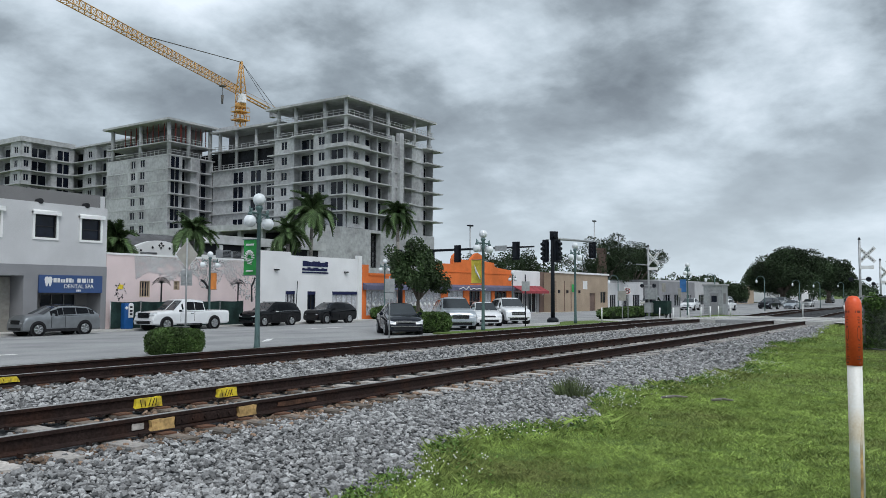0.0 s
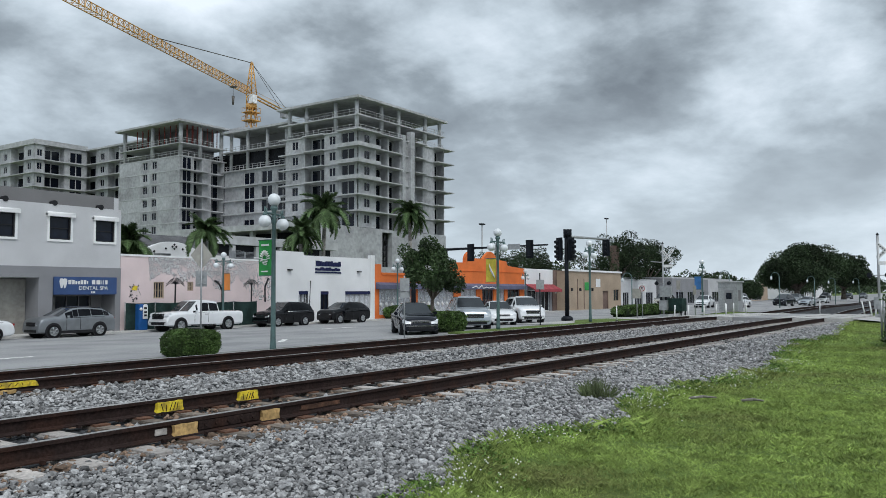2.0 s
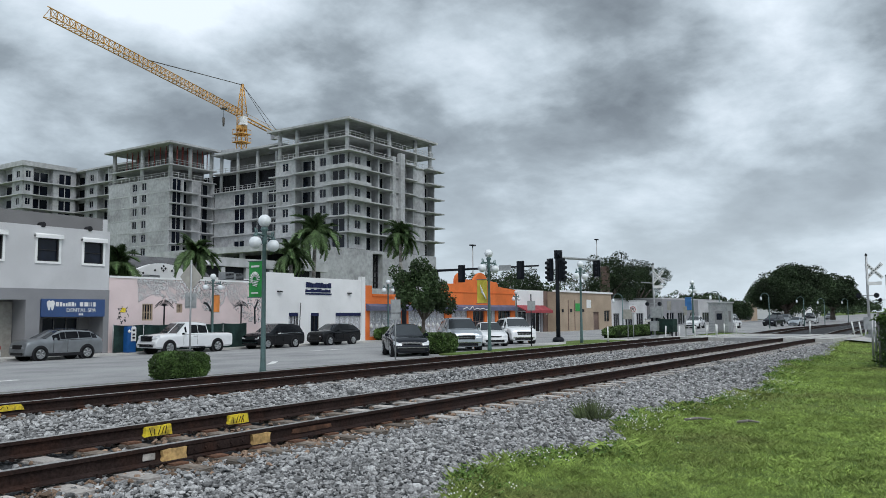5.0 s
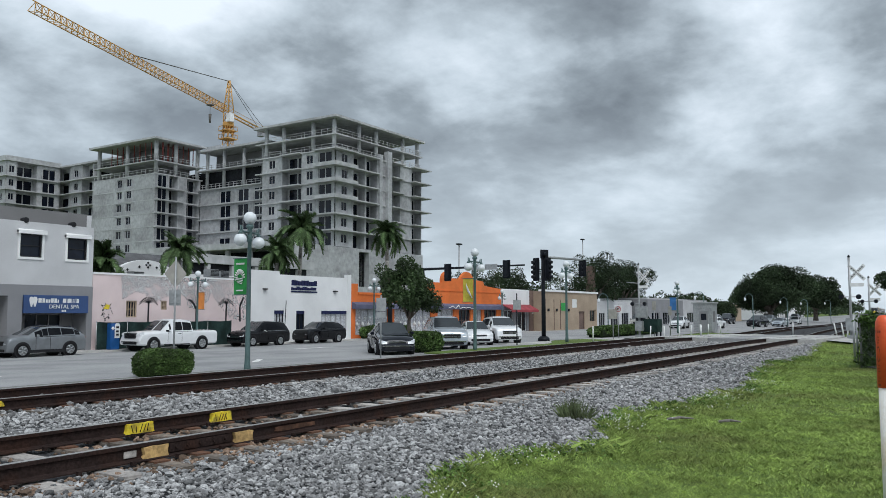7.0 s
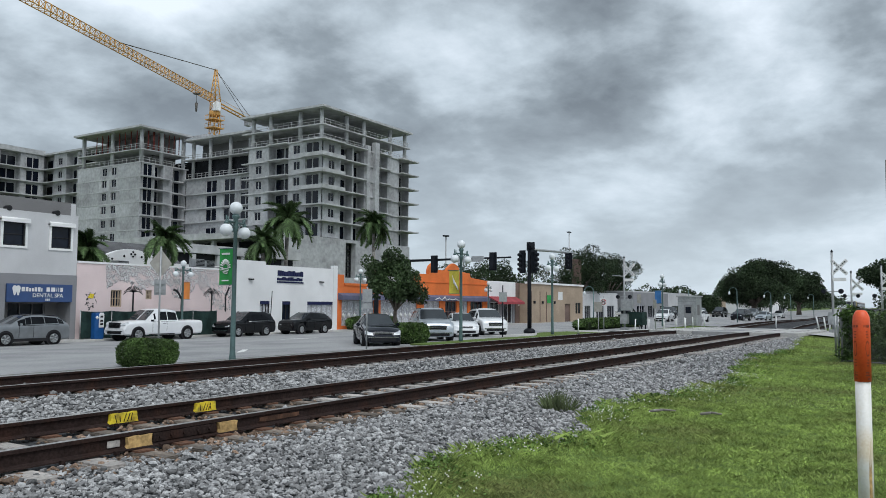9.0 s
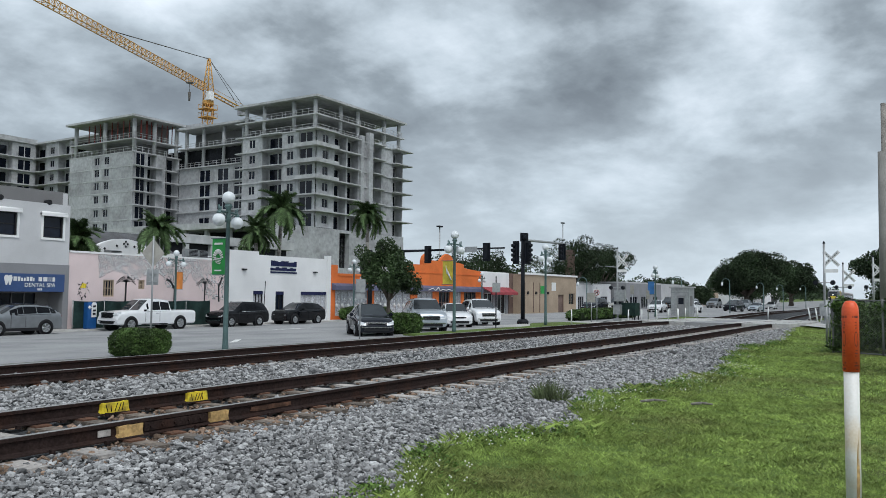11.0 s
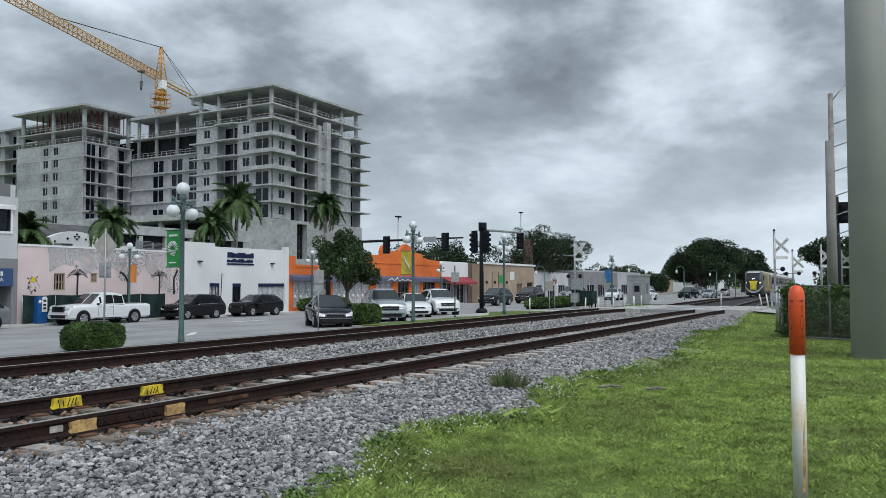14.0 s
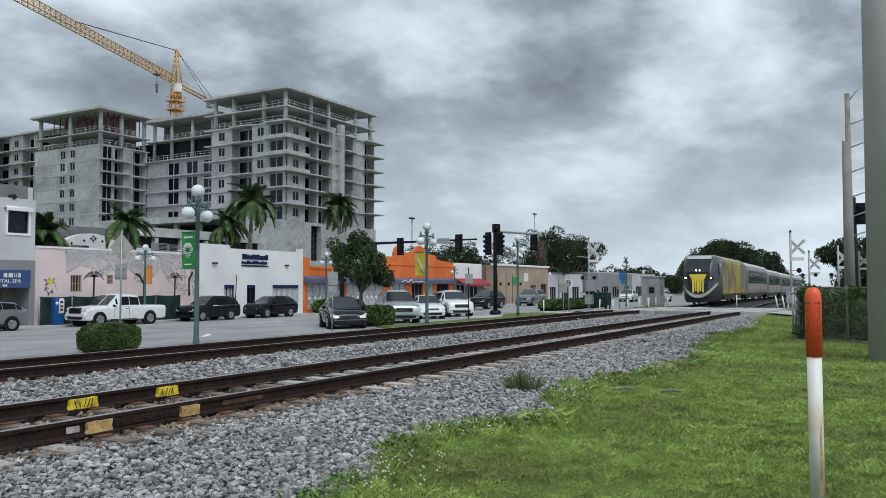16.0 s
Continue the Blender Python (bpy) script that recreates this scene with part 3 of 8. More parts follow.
def rail_details():
    """Joint bars, base spikes and survey paint on the rails of the tracks."""
    def bar(y, x0, x1, side, material, name, label, z0=-0.135, z1=-0.045, out=0.022):
        bm = box(x0, x1, min(y + side * 0.012, y + side * (0.012 + out)), max(y + side * 0.012, y + side * (0.012 + out)), z0, z1)
        part(name, bm, material, near_track if y < 10 else far_track, label, bevel=0.004)
    n0, n1, f0 = NEAR_Y - 0.7525, NEAR_Y + 0.7525, FAR_Y - 0.7525
    def daub(y, x0, x1, z0, z1, material, label, out, scribble=False, seed=1):
        """A hand-sprayed patch with a ragged outline on the near side of a rail."""
        r = random.Random(seed)
        n = 7
        tuck = 0.06 if scribble else 0.02
        top = [(x0 + (x1 - x0) * (tuck + (1 - 2 * tuck) * k / n), z1 - r.uniform(0, 0.008)) for k in range(n + 1)]
        low = [(x0 + (x1 - x0) * k / n, z0 + r.uniform(0, 0.014)) for k in range(n, -1, -1)]
        t = near_track if y < 10 else far_track
        p = part("paint_mark", prism(bmesh.new(), [(x0 + 0.02, z0 * 0.6 + z1 * 0.4)] + top + [(x1 - 0.015, z0 * 0.55 + z1 * 0.45)] + low, y - 0.014 - out, y - 0.012), material, t, label)
        if scribble:
            e = bmesh.new()
            for k in range(5):
                u = x0 + (x1 - x0) * (0.25 + 0.12 * k)
                rod(e, (u, y - 0.016 - out, z0 + 0.03), (u + r.uniform(-0.03, 0.05), y - 0.016 - out, z1 - r.uniform(0.015, 0.04)), 0.005, n=4)
            part("scrawl", e, M["rail_rust"], p, "dark scrawled mark")
    bar(n0, 5.30, 6.12, -1, M["rail_rust"], "joint_bar", "bolted rusty joint bar", out=0.03)
    for x in (5.38, 5.52, 5.68, 5.86, 6.02):
        bm = rod(bmesh.new(), (x, n0 - 0.04, -0.09), (x, n0 - 0.065, -0.09), 0.016, n=6)
        part("bolt", bm, M["rail_rust"], near_track)
    daub(n0, 4.98, 5.28, -0.165, -0.038, M["tan_paint"], "faded ochre paint on the rail web", 0.045, False, 2)
    daub(n0, 6.14, 6.42, -0.165, -0.038, M["tan_paint"], "faded ochre paint on the rail web", 0.045, False, 3)
    bar(n0, 4.79, 4.93, -1, M["tie_conc"], "paint_mark", "pale paint square on the rail web", z0=-0.125, z1=-0.06, out=0.012)
    daub(n0, 6.78, 7.48, -0.12, -0.06, M["rust_light"], "rust-brown smear with a chalked number on the rail web", 0.006, False, 4)
    daub(n1, 5.84, 6.24, -0.17, -0.03, M["yellow_paint"], "bright yellow paint sprayed on the rail", 0.05, True, 5)
    daub(n1, 7.10, 7.46, -0.17, -0.03, M["yellow_paint"], "bright yellow paint sprayed on the rail", 0.05, True, 6)
    daub(f0, 5.5, 6.4, -0.11, -0.02, M["yellow_paint"], "bright yellow paint sprayed on the rail", 0.03, True, 7)
    daub(f0, 5.65, 6.05, -0.19, -0.13, M["tan_paint"], "faded ochre paint on the rail foot", 0.08, False, 8)
    spikes = []
    r = random.Random(5)
    for y in (n0, n1, f0, FAR_Y + 0.7525):
        x = 2.0
        while x < 34:
            for s in (-1, 1):
                spikes.append((x + r.uniform(-0.05, 0.05), y + s * 0.095))
            x += 0.56
    bm = bmesh.new()
    for x, y in spikes:
        bx(bm, x - 0.018, x + 0.018, y + float(bend(x)) - 0.022, y + float(bend(x)) + 0.022, -0.185, -0.148)
    tagged(part("rail_spikes", bm, M["rail_rust"], near_track, "rusty rail spikes and clips"), kind="stuff")


rail_details()


def crossing():
    c = thing("level_crossing", (0, 0, 0), "pale concrete level crossing deck across both tracks", "level crossing", kind="structure")
    X0, X1 = 42.5, 60.0

    def deck(ya, yb, material, lift):
        xs = np.arange(X0, X1 + 0.1, 1.25)
        bm = bmesh.new()
        loft(bm, [[(x, ya + float(bend(x)), float(dip(x)) - 0.3), (x, yb + float(bend(x)), float(dip(x)) - 0.3), (x, yb + float(bend(x)), float(dip(x)) + lift), (x, ya + float(bend(x)), float(dip(x)) + lift)] for x in xs])
        return bm
    for y0 in (NEAR_Y, FAR_Y):
        for a, b in ((-0.66, 0.66), (-1.6, -0.8), (0.8, 1.6)):
            part("panel", deck(y0 + a, y0 + b, M["concrete_pave"], -0.006), M["concrete_pave"], c)
    part("roadway", deck(NEAR_Y + 1.62, FAR_Y - 1.62, None, -0.02), M["asphalt"], c)
    for ya, yb in ((-12.0, NEAR_Y - 1.62), (FAR_Y + 1.62, 24.0)):
        xs = np.linspace(X0 + (0 if ya > 0 else 4), X1, 12)
        bm = bmesh.new()
        n = 9
        rows = []
        for v in np.linspace(0, 1, n):
            y = ya + (yb - ya) * v
            rows.append([(x, y + float(bend(x)), max(float(ground_z(x, y + float(bend(x)))) + 0.03, float(dip(x)) - 0.10 if min(abs(y - NEAR_Y), abs(y - FAR_Y)) < 3 else -9)) for x in xs])
        vs = [[bm.verts.new(p) for p in row] for row in rows]
        for p, q in zip(vs, vs[1:]):
            for i in range(len(xs) - 1):
                bm.faces.new((p[i], p[i + 1], q[i + 1], q[i]))
        part("roadway", bm, M["concrete_pave"], c)


crossing()


# ---- the street side ----
WALL_Y, WALK_Z = 44.5, -1.0
walk_bm = box(-30, 112, 43.2, 46, -1.5, WALK_Z)
solo("pavement", walk_bm, M["concrete_pave"], "pale concrete pavement with a raised kerb along the shops", "pavement", kind="structure", bevel=0.02)
verge = bmesh.new()
xs = np.arange(30, 56.1, 1.0)
loft(verge, [[(x, ya, -1.2), (x, yb, -1.2), (x, yb, float(ground_z(x, 19)) + 0.07), (x, ya, float(ground_z(x, 19)) + 0.05)] for x, ya, yb in [(x, 16.3 + float(bend(x)), 20.6 + 3.4 * float(smooth01(x, 42, 52))) for x in xs]])
solo("verge", verge, M["grass_soil"], "strip of short green grass between the track and the parked cars", "grass verge", kind="structure")


def slab_with_holes(bm, x0, x1, z0, z1, y0, y1, holes):
    """A wall along x with rectangular openings (a, b, c, d) = (x from, x to, z from, z to) right through it."""
    xs = sorted({x0, x1, *[h[0] for h in holes], *[h[1] for h in holes]})
    for a, b in zip(xs, xs[1:]):
        if b - a < 1e-4:
            continue
        cuts = sorted((h[2], h[3]) for h in holes if h[0] <= a + 1e-5 and h[1] >= b - 1e-5)
        z = z0
        for c, d in cuts:
            if c > z:
                bx(bm, a, b, y0, y1, z, c)
            z = d
        if z1 > z:
            bx(bm, a, b, y0, y1, z, z1)
    bmesh.ops.remove_doubles(bm, verts=bm.verts, dist=1e-4)
    return bm


def window(parent, a, b, c, d, y, frame_mat, glass_mat, bars_x=0, bars_z=1, name="window", t=0.07, rel=0.10):
    """Frame and pane in an opening of a wall along x."""
    bm = bmesh.new()
    for lims in ((a, a + t, c, d), (b - t, b, c, d), (a + t, b - t, c, c + t), (a + t, b - t, d - t, d)):
        bx(bm, lims[0], lims[1], y + rel - 0.05, y + rel + 0.03, lims[2], lims[3])
    bmesh.ops.remove_doubles(bm, verts=bm.verts, dist=1e-4)
    w = part(name, bm, frame_mat, parent)
    for k in range(bars_x):
        x = a + (b - a) * (k + 1) / (bars_x + 1)
        part("mullion", box(x - 0.025, x + 0.025, y + rel - 0.04, y + rel + 0.02, c + t, d - t), frame_mat, w)
    for k in range(bars_z):
        z = c + (d - c) * (k + 1) / (bars_z + 1)
        part("transom", box(a + t, b - t, y + rel - 0.035, y + rel + 0.015, z - 0.025, z + 0.025), frame_mat, w)
    part("pane", box(a + t * 0.5, b - t * 0.5, y + rel + 0.035, y + rel + 0.05, c + t * 0.5, d - t * 0.5), glass_mat, w)
    return w


def grey_building():
    g = thing("dental_office", (0, WALL_Y, 0), "two-storey light grey stucco office with a dark parapet", "office building")
    X0, X1 = 6.0, 28.96
    wins = [(27.25, 28.5, 4.42, 5.70), (24.40, 25.68, 4.42, 5.74), (21.2, 22.45, 4.42, 5.76), (18.0, 19.3, 4.42, 5.76), (14.8, 16.1, 4.42, 5.76)]
    part("upper_wall", slab_with_holes(bmesh.new(), X0, X1, 2.84, 6.45, 0, 0.3, wins), M["stucco_grey"], g)
    part("parapet", box(X0, X1, 0.35, 0.6, 6.45, 7.25), M["stucco_dark"], g, "dark grey parapet")
    part("fascia", box(X0, X1 + 0.02, -0.06, 0.3, 2.2, 2.84), M["stucco_mid"], g, "mid grey fascia over the shopfront")
    for a, b in ((23.84, 24.66), (28.62, 28.98), (19.2, 20.0), (14.6, 15.4)):
        part("pillar", box(a, b, -0.05, 1.4, -1.0, 2.2), M["stucco_mid"], g)
    part("recess_wall", slab_with_holes(bmesh.new(), X0, X1, -1.0, 2.2, 1.4, 1.6, [(25.6, 27.9, -1.0, 1.2)]), M["stucco_dark"], g)
    part("shutter", box(20.05, 23.8, 1.30, 1.38, -1.0, 2.1), M["sign_back"], g, "closed beige roller shutter")
    window(g, 25.6, 27.9, -1.0, 1.2, 1.4, M["stucco_dark"], M["win_dark"], 2, 0, "entrance")
    for a, b, c, d in wins:
        w = window(g, a, b, c, d, 0, M["black_paint"], M["win_dark"], 0, 1)
        bm = bmesh.new()
        for lims in ((a - 0.13, a, c - 0.13, d), (b, b + 0.13, c - 0.13, d), (a, b, c - 0.13, c)):
            bx(bm, lims[0], lims[1], -0.06, 0.04, lims[2], lims[3])
        part("surround", bm, M["white_trim"], w, "white window surround")
        part("shutter_box", rod(box(a - 0.2, b + 0.2, -0.22, 0.02, d, d + 0.16), (a - 0.2, -0.1, d + 0.15), (b + 0.2, -0.1, d + 0.15), 0.12, n=12), M["white_trim"], w, "white roll-up shutter box")
    part("side_wall", box(X1 - 0.3, X1, 0.3, 14, -1.0, 7.2), M["stucco_grey"], g)
    part("roof", box(X0, X1 - 0.3, 0.6, 14, 6.2, 6.4), M["roof_dark"], g)
    for x in (27.6, 24.7, 21.9, 18.6):
        part("scupper", rod(bmesh.new(), (x, -0.04, 6.52), (x, 0.5, 6.52), 0.16, n=12), M["black_paint"], g, "dark round rain scupper")
    s = part("signboard", box(24.68, 28.64, -0.16, -0.04, 1.22, 2.26), M["blue_sign"], g, "blue shop signboard with white lettering", bevel=0.01)
    writing("lettering", "DENTAL SPA", 0.33, pose(27.1, -0.175, 1.50, 90, 0, 0), M["sign_white"], s)
    bm = bmesh.new()
    x = 25.52
    for w in (0.24, 0.2, 0.16, 0.16, 0.2, 0.2, 0.12):
        bx(bm, x, x + w - 0.05, -0.175, -0.162, 1.83, 2.08 if w > 0.17 else 2.02)
        x += w
    x += 0.2
    for w in (0.26, 0.3, 0.09, 0.09, 0.2):
        bx(bm, x, x + w - 0.05, -0.175, -0.162, 1.83, 2.08)
        x += w + 0.03
    tagged(part("name_bar", bm, M["sign_white"], s, "white bars of the shop name"), kind="stuff")
    bm = bmesh.new()
    for k in range(3):
        bx(bm, 26.95 + k * 0.1, 27.02 + k * 0.1, -0.175, -0.162, 1.30, 1.42)
    part("number_bars", bm, M["sign_white"], s)
    bm = prism(bmesh.new(), [(24.98, 2.0), (25.02, 2.14), (25.14, 2.17), (25.22, 2.12), (25.30, 2.17), (25.42, 2.14), (25.46, 2.0), (25.42, 1.82), (25.36, 1.6), (25.28, 1.6), (25.22, 1.82), (25.16, 1.6), (25.08, 1.6), (25.02, 1.82)], -0.175, -0.162)
    part("tooth", bm, M["sign_white"], s, "white tooth emblem")


grey_building()


def pink_building():
    g = thing("mural_building", (0, WALL_Y, 0), "long pale pink wall with a black and white tree mural", "building")
    X0, X1 = 28.98, 41.54
    wins = [(31.36, 32.16, 0.95, 2.02), (33.97, 34.46, 1.45, 2.05)]
    part("wall", slab_with_holes(bmesh.new(), X0, X1, -1.0, 3.62, 0, 0.3, wins), M["pink"], g)
    part("coping", box(X0, X1, -0.05, 0.35, 3.62, 3.74), M["white_trim"], g)
    part("roof", box(X0, X1, 0.35, 14, 3.3, 3.45), M["roof_dark"], g)
    for a, b, c, d in wins:
        w = window(g, a, b, c, d, 0, M["tan"], M["win_dark"], 3, 1)
    # mural: drooping blossom outlines, trunks and palms in black line
    r = random.Random(11)
    bm = bmesh.new()
    white = bmesh.new()

    def petal(b, cx, cz, s, y, a):
        ring_o = [(cx + s * math.cos(t + a) * 0.62, cz + s * math.sin(t + a)) for t in [2 * math.pi * i / 7 for i in range(7)]]
        vs = [b.verts.new((u, y, v)) for u, v in ring_o]
        b.faces.new(vs)
    for _ in range(1500):
        x = r.uniform(31.0, X1 - 0.05)
        hang = 1.25 + 0.25 * math.sin(x * 2.1) + (2.2 * max(0, (x - 38.2)) / 3.2 if x > 38.2 else 0) + (0.5 if 36 < x < 38 else 0)
        z = 3.58 - r.random() ** 1.1 * hang
        if z < 0.75:
            continue
        s, a = r.uniform(0.055, 0.105), r.uniform(0, 3)
        petal(bm, x, z, s, -0.004 - r.random() * 0.003, a)
        petal(white, x + r.uniform(-0.02, 0.02), z + 0.012, s * 0.62, -0.0085 - r.random() * 0.003, a)
    tagged(part("blossom_outline", bm, M["black_paint"], g, "black painted blossom outlines"), kind="stuff")
    tagged(part("blossoms", white, M["white"], g, "white painted blossoms"), kind="stuff")
    bm = bmesh.new()

    def stroke(pts, w):
        for (a, c), (b, d) in zip(pts, pts[1:]):
            dx, dz = b - a, d - c
            q = math.hypot(dx, dz) or 1
            ux, uz = -dz / q * w / 2, dx / q * w / 2
            bm.faces.new([bm.verts.new(p) for p in ((a - ux, -0.013, c - uz), (b - ux, -0.013, d - uz), (b + ux, -0.013, d + uz), (a + ux, -0.013, c + uz))])
    for x in (33.0, 39.55):
        stroke([(x, 0.6), (x + 0.02, 1.9)], 0.13)
        for k in range(9):
            t = math.pi * (0.02 + k / 8.3)
            stroke([(x, 1.9), (x + 0.42 * math.cos(t), 1.95 + 0.36 * math.sin(t)), (x + 0.75 * math.cos(t), 1.72 + 0.42 * math.sin(t))], 0.05)
    stroke([(36.9, 0.6), (36.9, 1.5), (36.55, 2.0), (36.2, 2.15)], 0.16)
    stroke([(36.9, 1.45), (37.25, 1.95), (37.6, 2.2)], 0.14)
    stroke([(40.9, 0.6), (40.85, 1.7), (41.2, 2.4)], 0.16)
    for k in range(34):
        a = r.uniform(0, 6.28)
        x, z = 30.0 + 0.42 * math.cos(a) * r.random() ** 0.4, 1.3 + 0.55 * math.sin(a) * r.random() ** 0.4
        stroke([(x, z), (x + r.uniform(-0.14, 0.14), z + r.uniform(-0.14, 0.14))], 0.045)
    tagged(part("mural_line_work", bm, M["black_paint"], g, "black painted trunks and strokes"), kind="stuff")
    part("mural_patch", prism(bmesh.new(), [(29.75, 1.5), (30.15, 1.46), (30.2, 1.72), (29.95, 1.78)], -0.02, -0.014), M["yellow_paint"], g, "yellow painted patch")


pink_building()


def screen_fence():
    f = thing("screen_fence", (0, 43.98, 0), "low fence hung with dark green windscreen cloth", "fence")
    for x in np.arange(29.0, 39.7, 2.12):
        part("post", rod(bmesh.new(), (x, 0, -1.0), (x, 0, 0.74), 0.03), M["galv"], f)
    for i in range(5):
        x0 = 29.02 + i * 2.12
        bm = bmesh.new()
        loft(bm, [[(x, -0.035 - 0.02 * math.sin(x * 5), z0), (x, -0.02 - 0.02 * math.sin(x * 5), z0), (x, -0.02 - 0.02 * math.sin(x * 5), z1), (x, -0.035 - 0.02 * math.sin(x * 5), z1)] for x, z0, z1 in [(x0 + 2.1 * k / 8, -0.97, 0.70 - 0.05 * math.sin(math.pi * k / 8)) for k in range(9)]])
        part("screen", bm, M["green_net"], f)


screen_fence()


def white_shop():
    g = thing("corner_shop", (0, WALL_Y, 0), "white stucco shop with dark wall lettering", "shop")
    X0, X1 = 41.56, 53.5
    wins = [(44.36, 45.4, -0.4, 1.42), (46.8, 47.75, -1.0, 1.40), (49.75, 53.1, -0.62, 1.40)]
    part("wall", slab_with_holes(bmesh.new(), X0, X1 - 0.5, -1.0, 4.22, 0, 0.3, wins[:2] + [(49.75, 53.0, -0.62, 1.40)]), M["white"], g)
    part("end_pier", box(X1 - 0.5, X1, -0.08, 0.3, -1.0, 4.52), M["white"], g)
    part("raised_parapet", box(X0, 44.9, 0.02, 0.28, 4.22, 4.48), M["white"], g)
    part("side_wall", box(X1 - 0.3, X1, 0.3, 12, -1.0, 4.2), M["white"], g)
    part("roof", box(X0, X1 - 0.3, 0.3, 12, 3.7, 3.9), M["roof_dark"], g)
    for (a, b, c, d), nx in zip(wins, (2, 1, 4)):
        w = window(g, a, min(b, 53.0), c, d, 0, M["black_paint"] if nx < 4 else M["win_frame"], M["win_dark"] if nx == 1 else M["lace"], nx, 0)
        part("header", box(a, min(b, 53.0), 0.02, 0.08, d - 0.26, d), M["navy"], w, "dark strip over the window")
    s = part("wall_lettering", box(46.15, 49.2, -0.05, -0.01, 2.86, 2.98), M["navy"], g, "dark navy wall sign in three lines")
    bm = bmesh.new()
    r = random.Random(4)
    for z0, z1, a, b in ((3.42, 3.86, 46.2, 49.2), (3.06, 3.34, 46.15, 49.2)):
        x = a
        while x < b - 0.2:
            w = r.uniform(0.16, 0.34)
            bx(bm, x, min(x + w, b), -0.06, -0.01, z0, z1 - r.uniform(0, 0.12))
            x += w + 0.05
    part("lettering", bm, M["navy"], s)
    for x in (43.3, 51.4):
        part("wall_light", box(x - 0.2, x + 0.2, -0.2, 0, 3.0, 3.1), M["black_paint"], g, "small dark wall light")
    bm = rod(bmesh.new(), (45.2, -0.3, -0.4), (45.35, -0.3, 2.2), 0.03)
    part("pipe", bm, M["black_paint"], g)


white_shop()


def orange_building():
    g = thing("orange_restaurant", (0, WALL_Y, 0), "orange stucco restaurant with stepped parapet and violet awnings", "restaurant")
    outline = [(53.55, 1.6), (53.55, 3.78), (54.5, 3.78), (54.5, 3.02), (64.8, 3.02), (64.8, 4.28), (68.1, 4.32), (68.1, 4.75), (68.35, 5.2), (68.8, 5.45), (69.3, 5.45), (69.6, 5.15), (69.8, 4.82), (71.6, 4.82), (71.9, 5.1), (72.5, 5.5), (73.0, 5.64), (73.6, 5.5), (74.1, 5.15), (74.15, 4.82), (76.4, 4.68), (76.6, 4.25), (77.4, 4.15), (80.45, 3.95), (80.45, 1.6)]
    part("upper_wall", prism(bmesh.new(), outline, 0, 0.35), M["orange"], g)
    part("cornice", box(54.5, 64.6, -0.08, 0.0, 2.85, 3.05), M["orange"], g)
    part("ledge", box(64.6, 80.4, -0.06, 0.0, 3.45, 3.55), M["orange"], g)
    holes = [(54.2, 58.9), (59.9, 66.0), (67.2, 70.2), (71.3, 73.6), (74.2, 76.0), (76.6, 79.4)]
    part("lower_wall", slab_with_holes(bmesh.new(), 53.55, 80.45, -1.0, 1.6, 0, 0.35, [(a, b, -0.7, 1.6) for a, b in holes]), M["orange"], g)
    for i, (a, b) in enumerate(holes):
        glass = M["win_dark"] if i in (3, 5) else M["lace"]
        w = window(g, a, b, -0.7, 1.6, 0.05, M["win_frame"] if i not in (3, 5) else M["brown"], glass, 4 if b - a > 4 else 2, 1, t=0.1)
        if i < 3:
            bm = bmesh.new()
            k = 0
            n = max(3, int((b - a) / 0.75))
            for k in range(n):
                cx = a + (b - a) * (k + 0.5) / n
                lathe(bm, [(0.001, -0.30), (0.20, 0), (0.001, 0.30)], 4, (cx, 0.14, 0.2))
                lathe(bm, [(0.001, -0.18), (0.12, 0), (0.001, 0.18)], 4, (cx + 0.3, 0.14, 0.75))
            tagged(part("film_pattern", bm, M["sign_white"], w, "white diamond film pattern"), kind="stuff")
    for a, b in ((53.7, 66.2), (66.4, 80.3)):
        bm = bmesh.new()
        prism(bm, [(-0.5, 1.58), (-0.5, 1.95), (0.0, 2.18), (0.0, 1.58)], a, b, axis="x")
        part("awning", bm, M["purple"], g, "slate-violet canvas awning")
    bm = bmesh.new()
    for (x, z), (u, v) in zip([(68.5, 1.55), (69.3, 1.75), (69.8, 1.5), (70.4, 1.85), (70.7, 1.5), (71.3, 1.65), (71.9, 1.55), (72.5, 1.66), (73.1, 1.5)], [(69.3, 1.75), (69.8, 1.5), (70.4, 1.85), (70.7, 1.5), (71.3, 1.65), (71.9, 1.55), (72.5, 1.66), (73.1, 1.5), (73.8, 1.6)]):
        rod(bm, (x, -0.53, z + 0.16), (u, -0.53, v + 0.16), 0.05, n=6)
    part("script_emblem", bm, M["sign_white"], g, "white handwritten emblem shape")
    part("roof", box(53.6, 80.4, 0.35, 14, 2.6, 2.8), M["roof_dark"], g)
    part("roof_unit", box(62.8, 64.2, 2.5, 4, 2.8, 4.1), M["roof_dark"], g)


orange_building()


